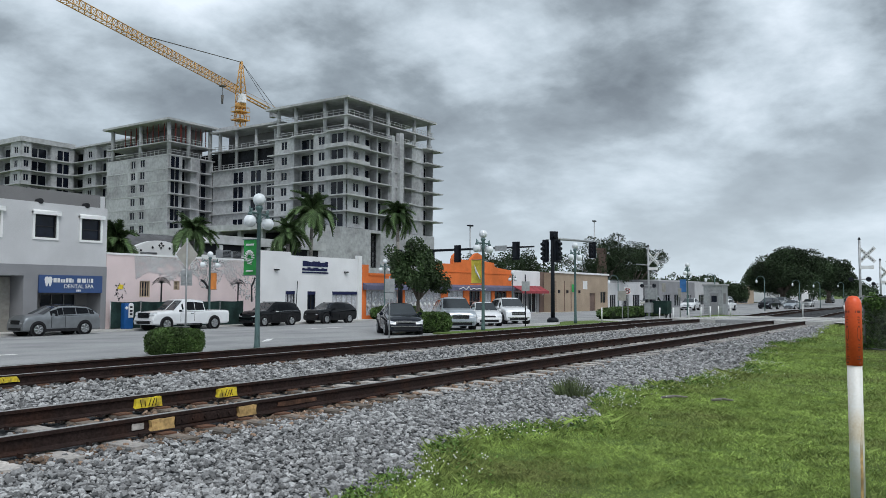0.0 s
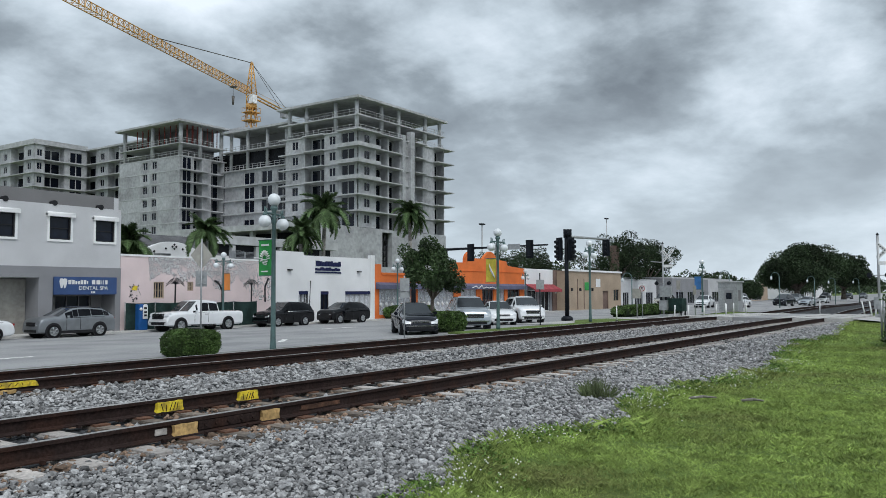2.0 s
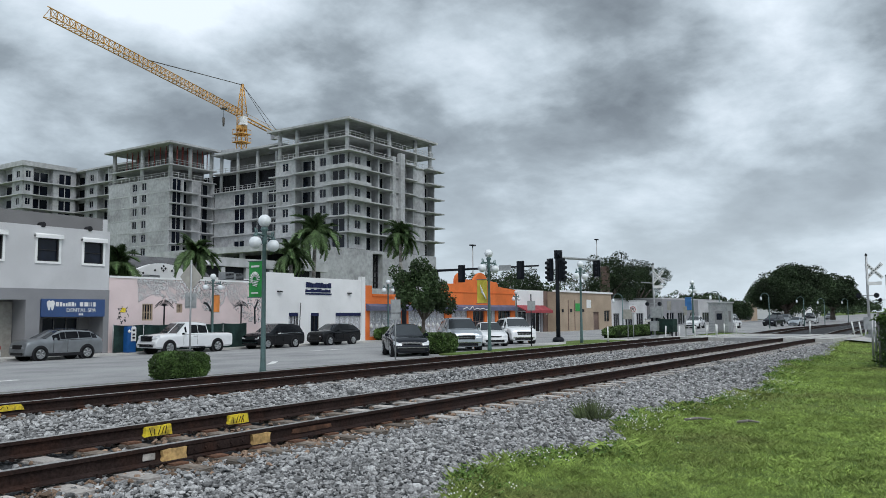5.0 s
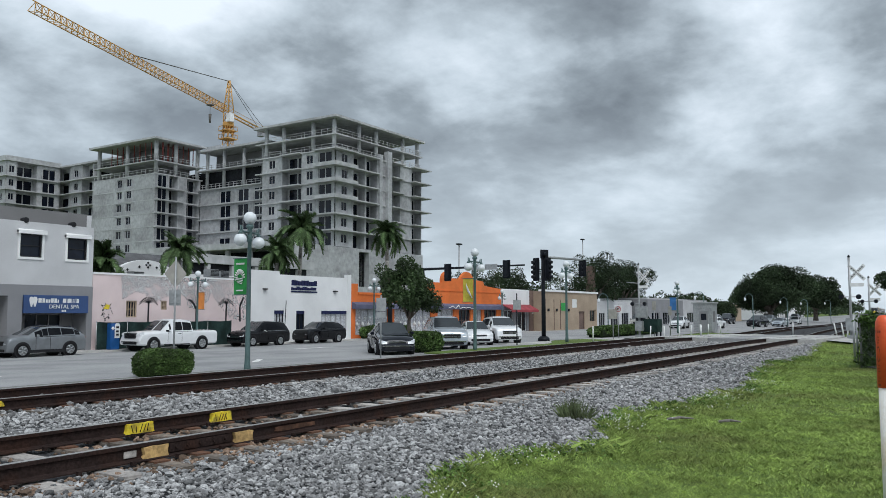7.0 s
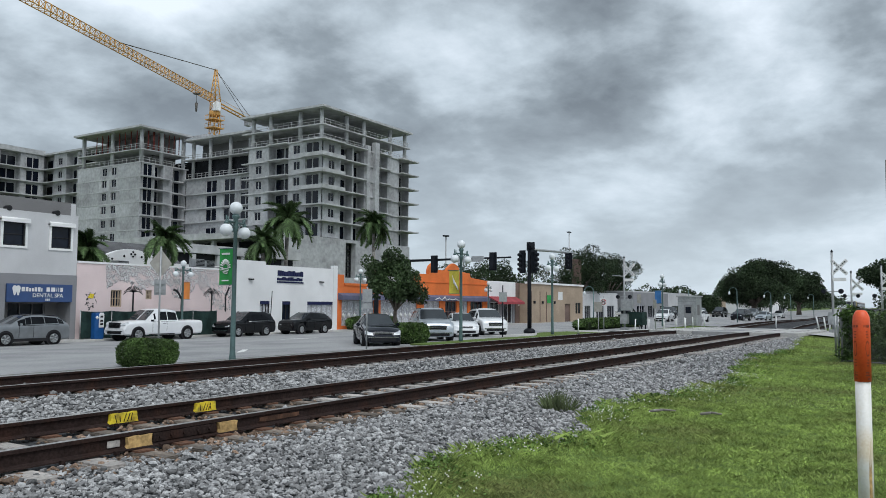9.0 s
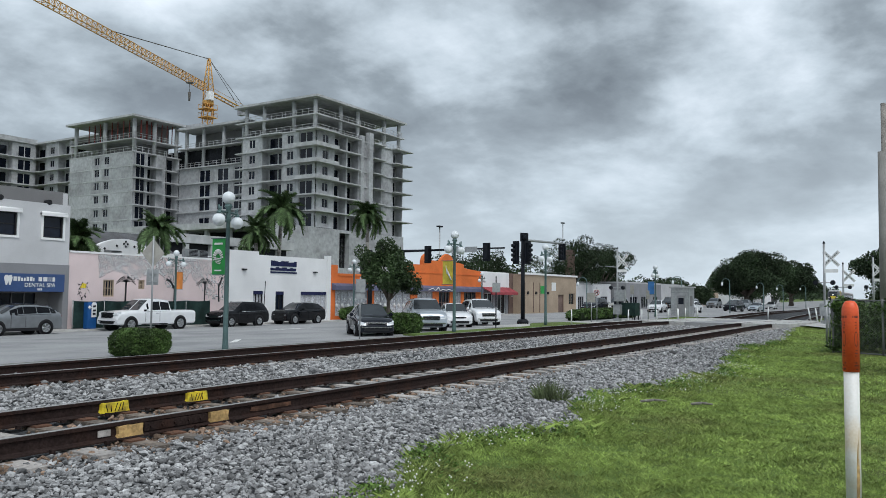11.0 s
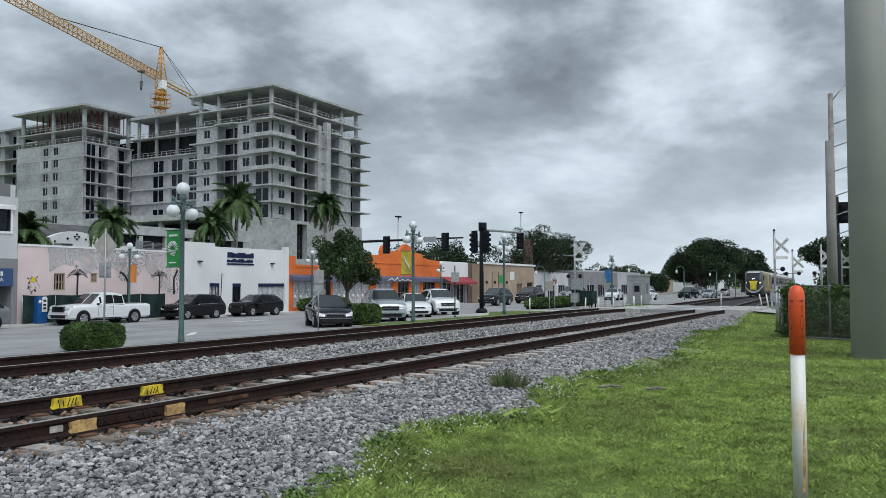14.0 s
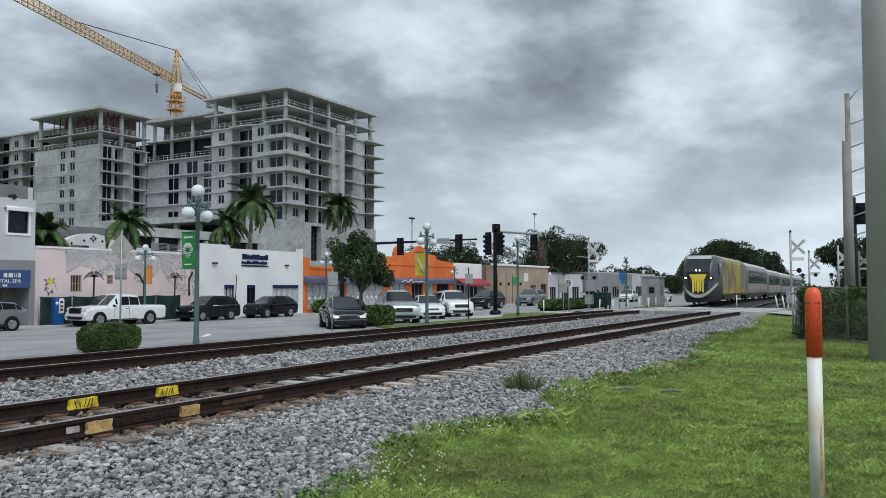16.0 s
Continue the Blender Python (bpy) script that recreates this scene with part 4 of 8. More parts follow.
def small_shop():
    g = thing("awning_shop", (0, WALL_Y, 0), "narrow white shop with a red awning", "shop")
    part("wall", slab_with_holes(bmesh.new(), 80.5, 87.4, -1.0, 3.0, 0, 0.3, [(81.2, 83.4, -1.0, 1.5), (84.6, 86.8, -1.0, 1.5)]), M["stucco_mid"], g)
    part("sign_panel", box(80.5, 87.4, -0.1, 0.0, 2.15, 3.95), M["white"], g, "blank white fascia panel")
    part("parapet", box(80.5, 87.4, 0.0, 0.3, 3.0, 4.0), M["white"], g)
    for a, b in ((81.2, 83.4), (84.6, 86.8)):
        window(g, a, b, -1.0, 1.5, 0.05, M["white_trim"], M["win_dark"], 1, 0)
    bm = bmesh.new()
    prism(bm, [(-1.3, 1.5), (-1.3, 1.6), (-0.1, 2.2), (-0.1, 2.1)], 80.6, 87.5, axis="x")
    prism(bm, [(-1.32, 1.3), (-1.28, 1.3), (-1.28, 1.6), (-1.32, 1.6)], 80.6, 87.5, axis="x")
    part("awning", bm, M["red_awning"], g, "dull red cloth awning")
    part("brick_end", slab_with_holes(bmesh.new(), 87.45, 92.5, -1.0, 3.95, -0.05, 0.3, [(89.0, 90.6, 2.2, 3.3), (88.2, 90.8, 1.1, 1.9)]), M["brown"], g, "brown end wall")
    window(g, 89.0, 90.6, 2.2, 3.3, 0, M["roof_dark"], M["win_dark"], 1, 1)
    window(g, 88.2, 90.8, 1.1, 1.9, 0, M["white_trim"], M["lace"], 3, 1)


small_shop()


def tan_building():
    g = thing("tan_building", (0, 43.3, 0), "plain tan stucco building with a white roof edge", "building")
    part("wall", slab_with_holes(bmesh.new(), 88.5, 106.2, -1.2, 3.86, 0, 0.3, [(99.9, 101.8, -1.0, 1.4), (103.6, 105.7, 0.0, 1.6)]), M["tan"], g)
    part("side_wall", box(88.5, 88.8, 0.3, 1.1, -1.2, 3.86), M["tan"], g)
    part("cornice", box(88.3, 106.4, -0.16, 0.3, 3.86, 4.1), M["white_trim"], g, "white roof edge")
    part("roof", box(88.8, 106.2, 0.3, 6, 3.6, 3.75), M["roof_dark"], g)
    window(g, 99.9, 101.8, -1.0, 1.4, 0.05, M["brown"], M["brown"], 0, 0, "door")
    window(g, 103.6, 105.7, 0.0, 1.6, 0.05, M["tan"], M["win_dark"], 1, 0)
    for x in (90.3, 92.7, 96.4):
        part("wall_lamp", box(x - 0.12, x + 0.12, -0.2, 0, 1.4, 1.75), M["black_paint"], g)
    for x, w in ((89.5, 0.06), (92.0, 0.05), (93.9, 0.06)):
        part("downpipe", box(x, x + w, -0.08, 0, -0.9, 2.9), M["brown"], g)
    part("notice", box(97.7, 99.1, -0.03, 0, 1.9, 3.0), M["sign_white"], g, "white wall notice")
    part("green_notice", box(94.2, 95.5, -0.05, 0, 1.5, 2.5), M["banner_green"], g, "green wall notice")
    c = thing("chimney_stack", (113.0, 47, 0), "tall square brown brick chimney stack", "chimney")
    bm = bx(box(-0.5, 0.5, -0.55, 0.55, -1.2, 7.9), -0.58, 0.58, -0.63, 0.63, 7.9, 8.2)
    part("shaft", bm, M["brown"], c)


tan_building()


# ---- the tower block under construction ----
def face_boxes(bm, axis, pos, a, b, z0, z1, depth):
    """A box on a facade: along y at x = pos (axis x, looking to -x), or along x at y = pos (axis y, looking to -y)."""
    if axis == "x":
        bx(bm, pos, pos + depth, a, b, z0, z1)
    else:
        bx(bm, a, b, pos, pos + depth, z0, z1)


def far_window(axis):
    """A window unit one metre wide and high: frame and two panes, sized when placed."""
    bm = bmesh.new()
    for u0, u1, w0, w1 in ((-0.5, -0.44, 0, 1), (0.44, 0.5, 0, 1), (-0.03, 0.03, 0, 1), (-0.44, 0.44, 0, 0.05), (-0.44, 0.44, 0.95, 1)):
        face_boxes(bm, axis, 0.0, u0, u1, w0, w1, 0.1)
    fr = mesh_of("window_frame", bm, M["win_frame"])
    bm = bmesh.new()
    face_boxes(bm, axis, 0.05, -0.46, 0.46, 0.02, 0.98, 0.04)
    return fr, mesh_of("pane", bm, M["win_dark"])


FAR_WIN = {"x": far_window("x"), "y": far_window("y")}


def facade(g, axis, pos, bays, levels, open_top, rails=True):
    """bays: (from, to, kind): w wall with a window, d wall with a tall door, s solid, o open bay, b deep balcony. levels: slab heights from low to high."""
    for k, (z0, z1) in enumerate(zip(levels, levels[1:])):
        is_open = k >= len(levels) - 1 - open_top
        for a, b, kind in bays:
            w = b - a
            wall, rail = bmesh.new(), bmesh.new()
            back = pos + (1.7 if kind == "b" else 0.0)
            if is_open or kind == "o":
                for h in (0.55, 1.05):
                    face_boxes(rail, axis, pos + 0.05, a, b, z0 + h, z0 + h + 0.07, 0.07)
                for u in np.arange(a + 0.4, b, 1.5):
                    face_boxes(rail, axis, pos + 0.06, u, u + 0.07, z0, z0 + 1.1, 0.07)
            elif kind == "s":
                face_boxes(wall, axis, back, a, b, z0, z1 - 0.22, 0.25)
            else:
                # b bays: dark glass widened across the back to stand in for recess shade
                ww, h0, h1 = (min(1.8, w * 0.6), 0.75, 2.5) if kind == "w" else (min(3.6, w * 0.78) if kind == "d" else w - 0.75, 0.05, 2.8)
                m = (a + b) / 2
                c, d = m - ww / 2, m + ww / 2
                for lims in ((a, c, z0, z1 - 0.22), (d, b, z0, z1 - 0.22), (c, d, z0, z0 + h0), (c, d, z0 + h1, z1 - 0.22)):
                    face_boxes(wall, axis, back, *lims, 0.25)
                bmesh.ops.remove_doubles(wall, verts=wall.verts, dist=1e-4)
                if kind == "b":
                    for u in (a, b - 0.25):
                        if axis == "x":
                            bx(wall, pos, back + 0.01, u, u + 0.25, z0, z1 - 0.22)
                        else:
                            bx(wall, u, u + 0.25, pos, back + 0.01, z0, z1 - 0.22)
                fr, pane = FAR_WIN[axis]
                at = (back + 0.12, m, z0 + h0) if axis == "x" else (m, back + 0.12, z0 + h0)
                size = (1, ww, h1 - h0) if axis == "x" else (ww, 1, h1 - h0)
                ob = piece("window", fr, g, Matrix.LocRotScale(at, None, size))
                piece("pane", pane, ob, Matrix.Identity(4))
            for name, bm, material in (("wall_panel", wall, M["concrete"]), ("guard_rail", rail, M["concrete_l"])):
                if len(bm.verts):
                    part(name, bm, material, g)
                else:
                    bm.free()


def slabs(g, x0, x1, y0, y1, levels, over, roof_over):
    for i, z in enumerate(levels[1:]):
        o = roof_over if i == len(levels) - 2 else over
        t = 0.45 if i == len(levels) - 2 else 0.24
        part("slab", box(x0 - o, x1, y0 - o, y1, z - t, z), M["concrete_l"], g)


def columns(g, spots, levels, n_open, r=0.42):
    z0, z1 = levels[-1 - n_open], levels[-1] - 0.45
    for x, y in spots:
        part("column", rod(bmesh.new(), (x, y, z0), (x, y, z1), r, n=10), M["concrete_l"], g)


def tower():
    g = thing("unfinished_apartment_tower", (0, 0, 0), "raw grey concrete apartment tower still under construction", "apartment building")
    lv = [14.2 + 3.22 * k for k in range(8)] + [40.1]
    lv[7] = 36.6
    X, Y = 117.6, 102.0
    # filled blocks coloured dark stand in for the shade behind the openings
    part("shade_core", box(X + 5, 146, Y + 5, 160, 0, lv[6]), M["interior_shade"], g)
    part("shade_core", box(X + 8, 139, Y + 7, 122, lv[6], lv[8] - 0.5), M["stucco_dark"], g)
    facade(g, "x", X, [(102.3, 106.9, "d"), (106.9, 110.7, "w"), (110.7, 116.6, "b"), (116.6, 122.0, "w")], lv, 2)
    facade(g, "y", Y, [(118.0, 123.0, "w"), (123.0, 127.2, "b"), (127.2, 131.2, "b"), (131.2, 135.0, "s"), (135.0, 139.4, "b"), (139.4, 143.4, "s"), (143.4, 147.4, "b")], lv, 2)
    part("east_wall", box(147.2, 147.5, Y + 1, 118, 14, lv[6]), M["concrete"], g)
    slabs(g, X, 147.6, Y, 124, lv, 0.25, 0.9)
    columns(g, [(X + 0.7, y) for y in (102.9, 108.5, 116.6, 121.6)] + [(x, Y + 0.7) for x in (125.8, 131.5, 141.0, 146.6)] + [(x, y) for x in (127, 137, 146) for y in (110, 118)], lv, 2)
    # balcony plates that ring the corner and the far end
    for k, z in enumerate(lv[1:7]):
        part("balcony_plate", box(X - 1.3, X + 5.6, Y - 1.3, Y + 4.8, z - 0.26, z + 0.02), M["concrete_l"], g)
        part("balcony_plate", box(142.8, 149.4, Y - 1.5, Y + 6, z - 0.2, z + 0.02), M["concrete_l"], g)
        part("balcony_plate", box(X - 0.9, X + 0.2, 110.8, 116.4, z - 0.22, z + 0.02), M["concrete_l"], g)
        part("balcony_plate", box(123.2, 131.0, Y - 0.9, Y + 0.2, z - 0.22, z + 0.02), M["concrete_l"], g)
        part("balcony_plate", box(135.2, 139.4, Y - 1.2, Y + 0.2, z - 0.22, z + 0.02), M["concrete_l"], g)
    for z in lv[3:6]:
        part("parapet", bx(box(X - 1.3, X - 1.15, Y - 1.3, Y + 4.8, z, z + 0.5), X - 1.15, X + 5.6, Y - 1.3, Y - 1.15, z, z + 0.5), M["concrete_l"], g)
    part("shear_wall", box(131.4, 132.4, Y - 0.5, Y + 0.3, 14, lv[6] + 1), M["concrete"], g)
    part("shear_wall", box(133.8, 135.2, Y - 0.8, Y + 0.3, 14, lv[6] + 2), M["concrete"], g)
    part("podium", slab_with_holes(bmesh.new(), 104.0, 146.5, -1.0, 14.0, Y - 1.0, Y + 1.2, [(124.0, 127.2, 6.4, 13.4)]), M["concrete"], g, "plain concrete podium wall")
    part("podium_beam", box(103.6, 105.4, Y + 1.2, 146, 13.2, 14.3), M["concrete_l"], g, "pale concrete beam over the undercroft")
    part("podium_floor", box(104.2, 112, Y + 1.2, 146, 9.6, 10.1), M["concrete_l"], g)
    part("podium_base", box(104.0, 105.2, Y + 1.2, 146, -1.0, 9.6), M["concrete"], g)
    # back wall coloured dark in place of undercroft shade
    part("undercroft_shade_wall", box(112, 112.4, Y + 1.2, 146, 10.1, 13.3), M["interior_shade"], g)
    part("podium_roof", box(105.4, 113, Y + 1.2, 146, 13.3, 13.6), M["concrete_l"], g)
    for y in np.arange(Y + 3, 146, 6.0):
        part("pier", box(104.3, 105.0, y, y + 0.9, 10.1, 13.2), M["concrete"], g)
    part("scaffold_opening", slab_with_holes(bmesh.new(), 123.9, 127.3, 6.3, 13.5, Y + 0.2, Y + 0.5, [(124.2 + 1.5 * i, 125.4 + 1.5 * i, 6.6 + 1.1 * k, 7.5 + 1.1 * k) for i in range(2) for k in range(6)]), M["black_paint"], g, "dark scaffolded opening")
    # middle wing
    mx = 121.0
    ml = [15.0, 19.2, 22.3, 25.6, 29.2, 33.6, 38.3]
    facade(g, "x", mx, [(124.2, 128.6, "d"), (128.6, 134.2, "d"), (134.2, 140.0, "d"), (140.0, 145.4, "s")], ml, 2)
    slabs(g, mx, 140, 124.2, 146, ml, 0.5, 0.7)
    # dark fill for the wing's inner shade, grey on its open storeys
    part("shade_core", box(mx + 4, 139, 125, 146, 0, ml[4]), M["interior_shade"], g)
    part("shade_core", box(mx + 5, 139, 125, 146, ml[4], ml[6] - 0.5), M["stucco_dark"], g)
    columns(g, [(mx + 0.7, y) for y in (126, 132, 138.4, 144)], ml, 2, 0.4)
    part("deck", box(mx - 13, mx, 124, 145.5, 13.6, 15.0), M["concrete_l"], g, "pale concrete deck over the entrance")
    # dark sheet in place of the shade under the deck
    part("under_deck_shade", slab_with_holes(bmesh.new(), mx - 9, mx - 2, 0, 13.6, 124.2, 124.6, []), M["interior_shade"], g)
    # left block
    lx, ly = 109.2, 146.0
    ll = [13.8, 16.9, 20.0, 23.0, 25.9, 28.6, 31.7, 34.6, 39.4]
    # left block: inner shade put in as dark filled blocks
    part("shade_core", box(lx + 4, 121, ly + 4, 166, 0, ll[6]), M["interior_shade"], g)
    part("shade_core", box(lx + 6, 121.5, ly + 4, 167, ll[6], ll[8] - 0.5), M["stucco_dark"], g)
    facade(g, "x", lx, [(146.2, 153.6, "s"), (153.6, 157.0, "w"), (157.0, 160.4, "w"), (160.4, 168.6, "s")], ll, 2)
    facade(g, "y", ly, [(109.5, 112.6, "d"), (112.6, 115.4, "b"), (115.4, 117.4, "s"), (117.4, 121.4, "b")], ll, 2)
    slabs(g, lx, 122, ly, 169, ll, 0.04, 1.2)
    for z in ll[1:6]:
        part("balcony_plate", box(lx, 116.5, ly - 1.0, ly + 0.2, z - 0.22, z + 0.02), M["concrete_l"], g)
    columns(g, [(lx + 0.7, y) for y in (146.9, 157.0, 167.6)] + [(x, ly + 0.7) for x in (115, 121)], ll, 2, 0.45)
    for i in range(44):
        x, y = (lx + 1.2 + (i % 4) * 1.5, ly + 1.2 + (i // 4) * 2.05) if i < 36 else (lx + 1.2 + (i - 35) * 1.4, ly + 1.3)
        part("shoring_prop", rod(bmesh.new(), (x, y, ll[7]), (x, y, ll[8] - 0.4), 0.11, n=5), M["red_props"], g, "red shoring prop")
    part("lower_block", slab_with_holes(bmesh.new(), lx, 121, -1, 13.8, ly, ly + 0.4, []), M["concrete"], g)
    part("lower_side", bx(bx(box(lx, lx + 0.4, ly + 0.4, 169, -1, 11.6), lx, lx + 0.4, ly + 0.4, 153.6, 11.6, 13.8), lx, lx + 0.4, 161.5, 169, 11.6, 13.8), M["concrete"], g)
    # receding wings
    wl_ = [22.0, 25.2, 28.4, 31.9, 35.3, 39.4]
    facade(g, "x", 118.0, [(182.4, 187.4, "b"), (187.4, 192.4, "w"), (192.4, 199.0, "b")], wl_, 0)
    slabs(g, 118.0, 130, 170, 212, wl_, 0.8, 0.5)
    # both wings get their inner shade from dark filled blocks
    part("shade_core", box(122, 130, 169, 214, 0, 38.8), M["interior_shade"], g)
    facade(g, "y", 197.0, [(104.2, 106.4, "w"), (106.4, 112.0, "b"), (112.0, 118.0, "d")], wl_, 0)
    facade(g, "x", 104.0, [(197.3, 202.0, "w"), (202.0, 209.0, "b"), (209.0, 214.0, "w"), (214.0, 226.0, "b")], wl_, 0)
    slabs(g, 104.0, 118, 197.0, 226, wl_, 0.5, 0.4)
    part("parapet", box(103.6, 118, 196.6, 226, 39.4, 40.2), M["concrete_l"], g)
    part("shade_core", box(107.5, 118, 200.5, 226, 0, 38), M["interior_shade"], g)
    part("lift_head", box(122, 127, 140, 145, 38.3, 39.4), M["concrete"], g)


tower()


def lattice(bm, p, q, w, h, n, r):
    """A triangular lattice boom: two low chords and one high, with zigzag bars."""
    p, q = Vector(p), Vector(q)
    d = (q - p).normalized()
    s = Vector((-d.y, d.x, 0)).normalized() * w / 2
    up = Vector((0, 0, h))
    for o in (s, -s, up):
        rod(bm, p + o, q + o, r, n=5)
    for k in range(n):
        a, b, c = p.lerp(q, k / n), p.lerp(q, (k + 0.5) / n), p.lerp(q, (k + 1) / n)
        for o in (s, -s):
            rod(bm, a + o, b + up, r * 0.6, n=4, caps=False)
            rod(bm, b + up, c + o, r * 0.6, n=4, caps=False)
        rod(bm, a + s, c - s, r * 0.5, n=4, caps=False)


def crane():
    c = thing("tower_crane", (0, 0, 0), "orange-yellow tower crane with a long lattice jib", "tower crane")
    bx_, by, z = 129.3, 146.0, 49.0
    jib = Vector((67.0, 121.5, z)) - Vector((bx_, by, z))
    jd = jib.normalized()
    base = Vector((bx_, by, z))
    bm = bmesh.new()
    for sx in (-0.85, 0.85):
        for sy in (-0.85, 0.85):
            rod(bm, (bx_ + sx, by + sy, 0), (bx_ + sx, by + sy, 43), 0.12, n=5)
    for k in range(22):
        z0, z1 = 43 - 2 * k, 41 - 2 * k
        for a, b in (((-0.85, -0.85), (0.85, -0.85)), ((0.85, -0.85), (0.85, 0.85)), ((0.85, 0.85), (-0.85, 0.85)), ((-0.85, 0.85), (-0.85, -0.85))):
            rod(bm, (bx_ + a[0], by + a[1], z0), (bx_ + b[0], by + b[1], max(z1, 0)), 0.07, n=4, caps=False)
    part("mast", bm, M["crane"], c)
    bm = bmesh.new()
    lathe(bm, [(1.3, 45.7), (1.35, 46.0), (1.35, 46.5), (1.25, 46.8)], 14, (bx_, by, 0))
    part("slewing_ring", bm, M["crane"], c)
    for zz_ in (42.6, 44.6):
        p = part("platform", box(bx_ - 1.6, bx_ + 1.6, by - 1.6, by + 1.6, zz_, zz_ + 0.2), M["crane"], c)
        for sx, sy in ((-1.55, -1.55), (1.55, -1.55), (1.55, 1.55), (-1.55, 1.55)):
            part("guard_rail", rod(rod(bmesh.new(), (bx_ + sx, by + sy, zz_ + 0.2), (bx_ + sx, by + sy, zz_ + 1.2), 0.05, n=4), (bx_ + sx, by + sy, zz_ + 1.2), (bx_ - sy, by + sx, zz_ + 1.2), 0.05, n=4), M["crane"], p)
    for a in range(8):
        t = a * math.pi / 4
        part("strut", rod(bmesh.new(), (bx_ + 1.5 * math.cos(t), by + 1.5 * math.sin(t), 42.6), (bx_ + 1.2 * math.cos(t + 0.4), by + 1.2 * math.sin(t + 0.4), 45.8), 0.11, n=5), M["crane"], c)
    for sx, sy in ((-0.8, -0.8), (0.8, -0.8), (0.8, 0.8), (-0.8, 0.8)):
        part("upright", rod(rod(bmesh.new(), (bx_ + sx, by + sy, 46.8), (bx_ + sx, by + sy, 49.0), 0.14, n=5), (bx_ + sx, by + sy, 46.8), (bx_ - sy, by + sx, 49.0), 0.08, n=4), M["crane"], c)
    cab = base + jd.cross(Vector((0, 0, 1))) * -0.9 + jd * 0.9
    part("cab", box(cab.x - 0.7, cab.x + 0.7, cab.y - 0.7, cab.y + 0.7, 46.7, 48.8), M["white_trim"], c, "white operator cab", bevel=0.08)
    bm = bmesh.new()
    lattice(bm, base + jd * 1.0, base + jib, 1.5, 1.7, 44, 0.10)
    part("jib", bm, M["crane"], c)
    bm = bmesh.new()
    tail = base - jd * 20
    side = Vector((-jd.y, jd.x, 0)) * 0.8
    for o in (side, -side):
        rod(bm, base + o, tail + o, 0.2, n=5)
    for k in range(10):
        rod(bm, base - jd * (2 * k) + side, base - jd * (2 * k + 2) - side, 0.08, n=4)
        rod(bm, base - jd * (2 * k) + side + Vector((0, 0, 1.0)), base - jd * (2 * k + 2) + side + Vector((0, 0, 1.0)), 0.05, n=4)
    part("counter_jib", bm, M["crane"], c)
    cw = base - jd * 18.5
    part("counterweight", box(cw.x - 0.7, cw.x + 0.7, cw.y - 0.7, cw.y + 0.7, z - 1.6, z + 0.2), M["concrete"], c)
    apex = base + Vector((0, 0, 7.9))
    bm = bmesh.new()
    for sx, sy in ((-0.9, -0.9), (0.9, -0.9), (0.9, 0.9), (-0.9, 0.9)):
        rod(bm, (bx_ + sx, by + sy, z), apex + Vector((sx * 0.2, sy * 0.2, 0)), 0.13, n=5)
    for k in range(7):
        f = 1 - 0.11 * k
        h = z + 1.17 * k
        for (a, b), (d, e_) in (((-0.9, -0.9), (0.9, -0.9)), ((0.9, -0.9), (0.9, 0.9)), ((0.9, 0.9), (-0.9, 0.9)), ((-0.9, 0.9), (-0.9, -0.9))):
            rod(bm, (bx_ + a * f, by + b * f, h), (bx_ + d * (f - 0.11), by + e_ * (f - 0.11), h + 1.17), 0.06, n=4, caps=False)
    part("tower_head", bm, M["crane"], c)
    bm = bmesh.new()
    rod(bm, apex, base + jd * 39 + Vector((0, 0, 1.7)), 0.10, n=5)
    for o in (side, -side):
        rod(bm, apex, tail + o, 0.06, n=4)
    part("tie_rod", bm, M["crane_dark"], c, "dark tie bars")
    tr = base + jd * 9
    bm = bx(bmesh.new(), tr.x - 0.6, tr.x + 0.6, tr.y - 0.6, tr.y + 0.6, z - 0.4, z - 0.15)
    rod(bm, (tr.x, tr.y, z - 0.6), (tr.x, tr.y, z - 2.6), 0.05)
    rod(bm, (tr.x, tr.y, z - 2.4), (tr.x, tr.y, z - 4.4), 0.35, 0.2)
    part("trolley", bm, M["crane_dark"], c)


crane()


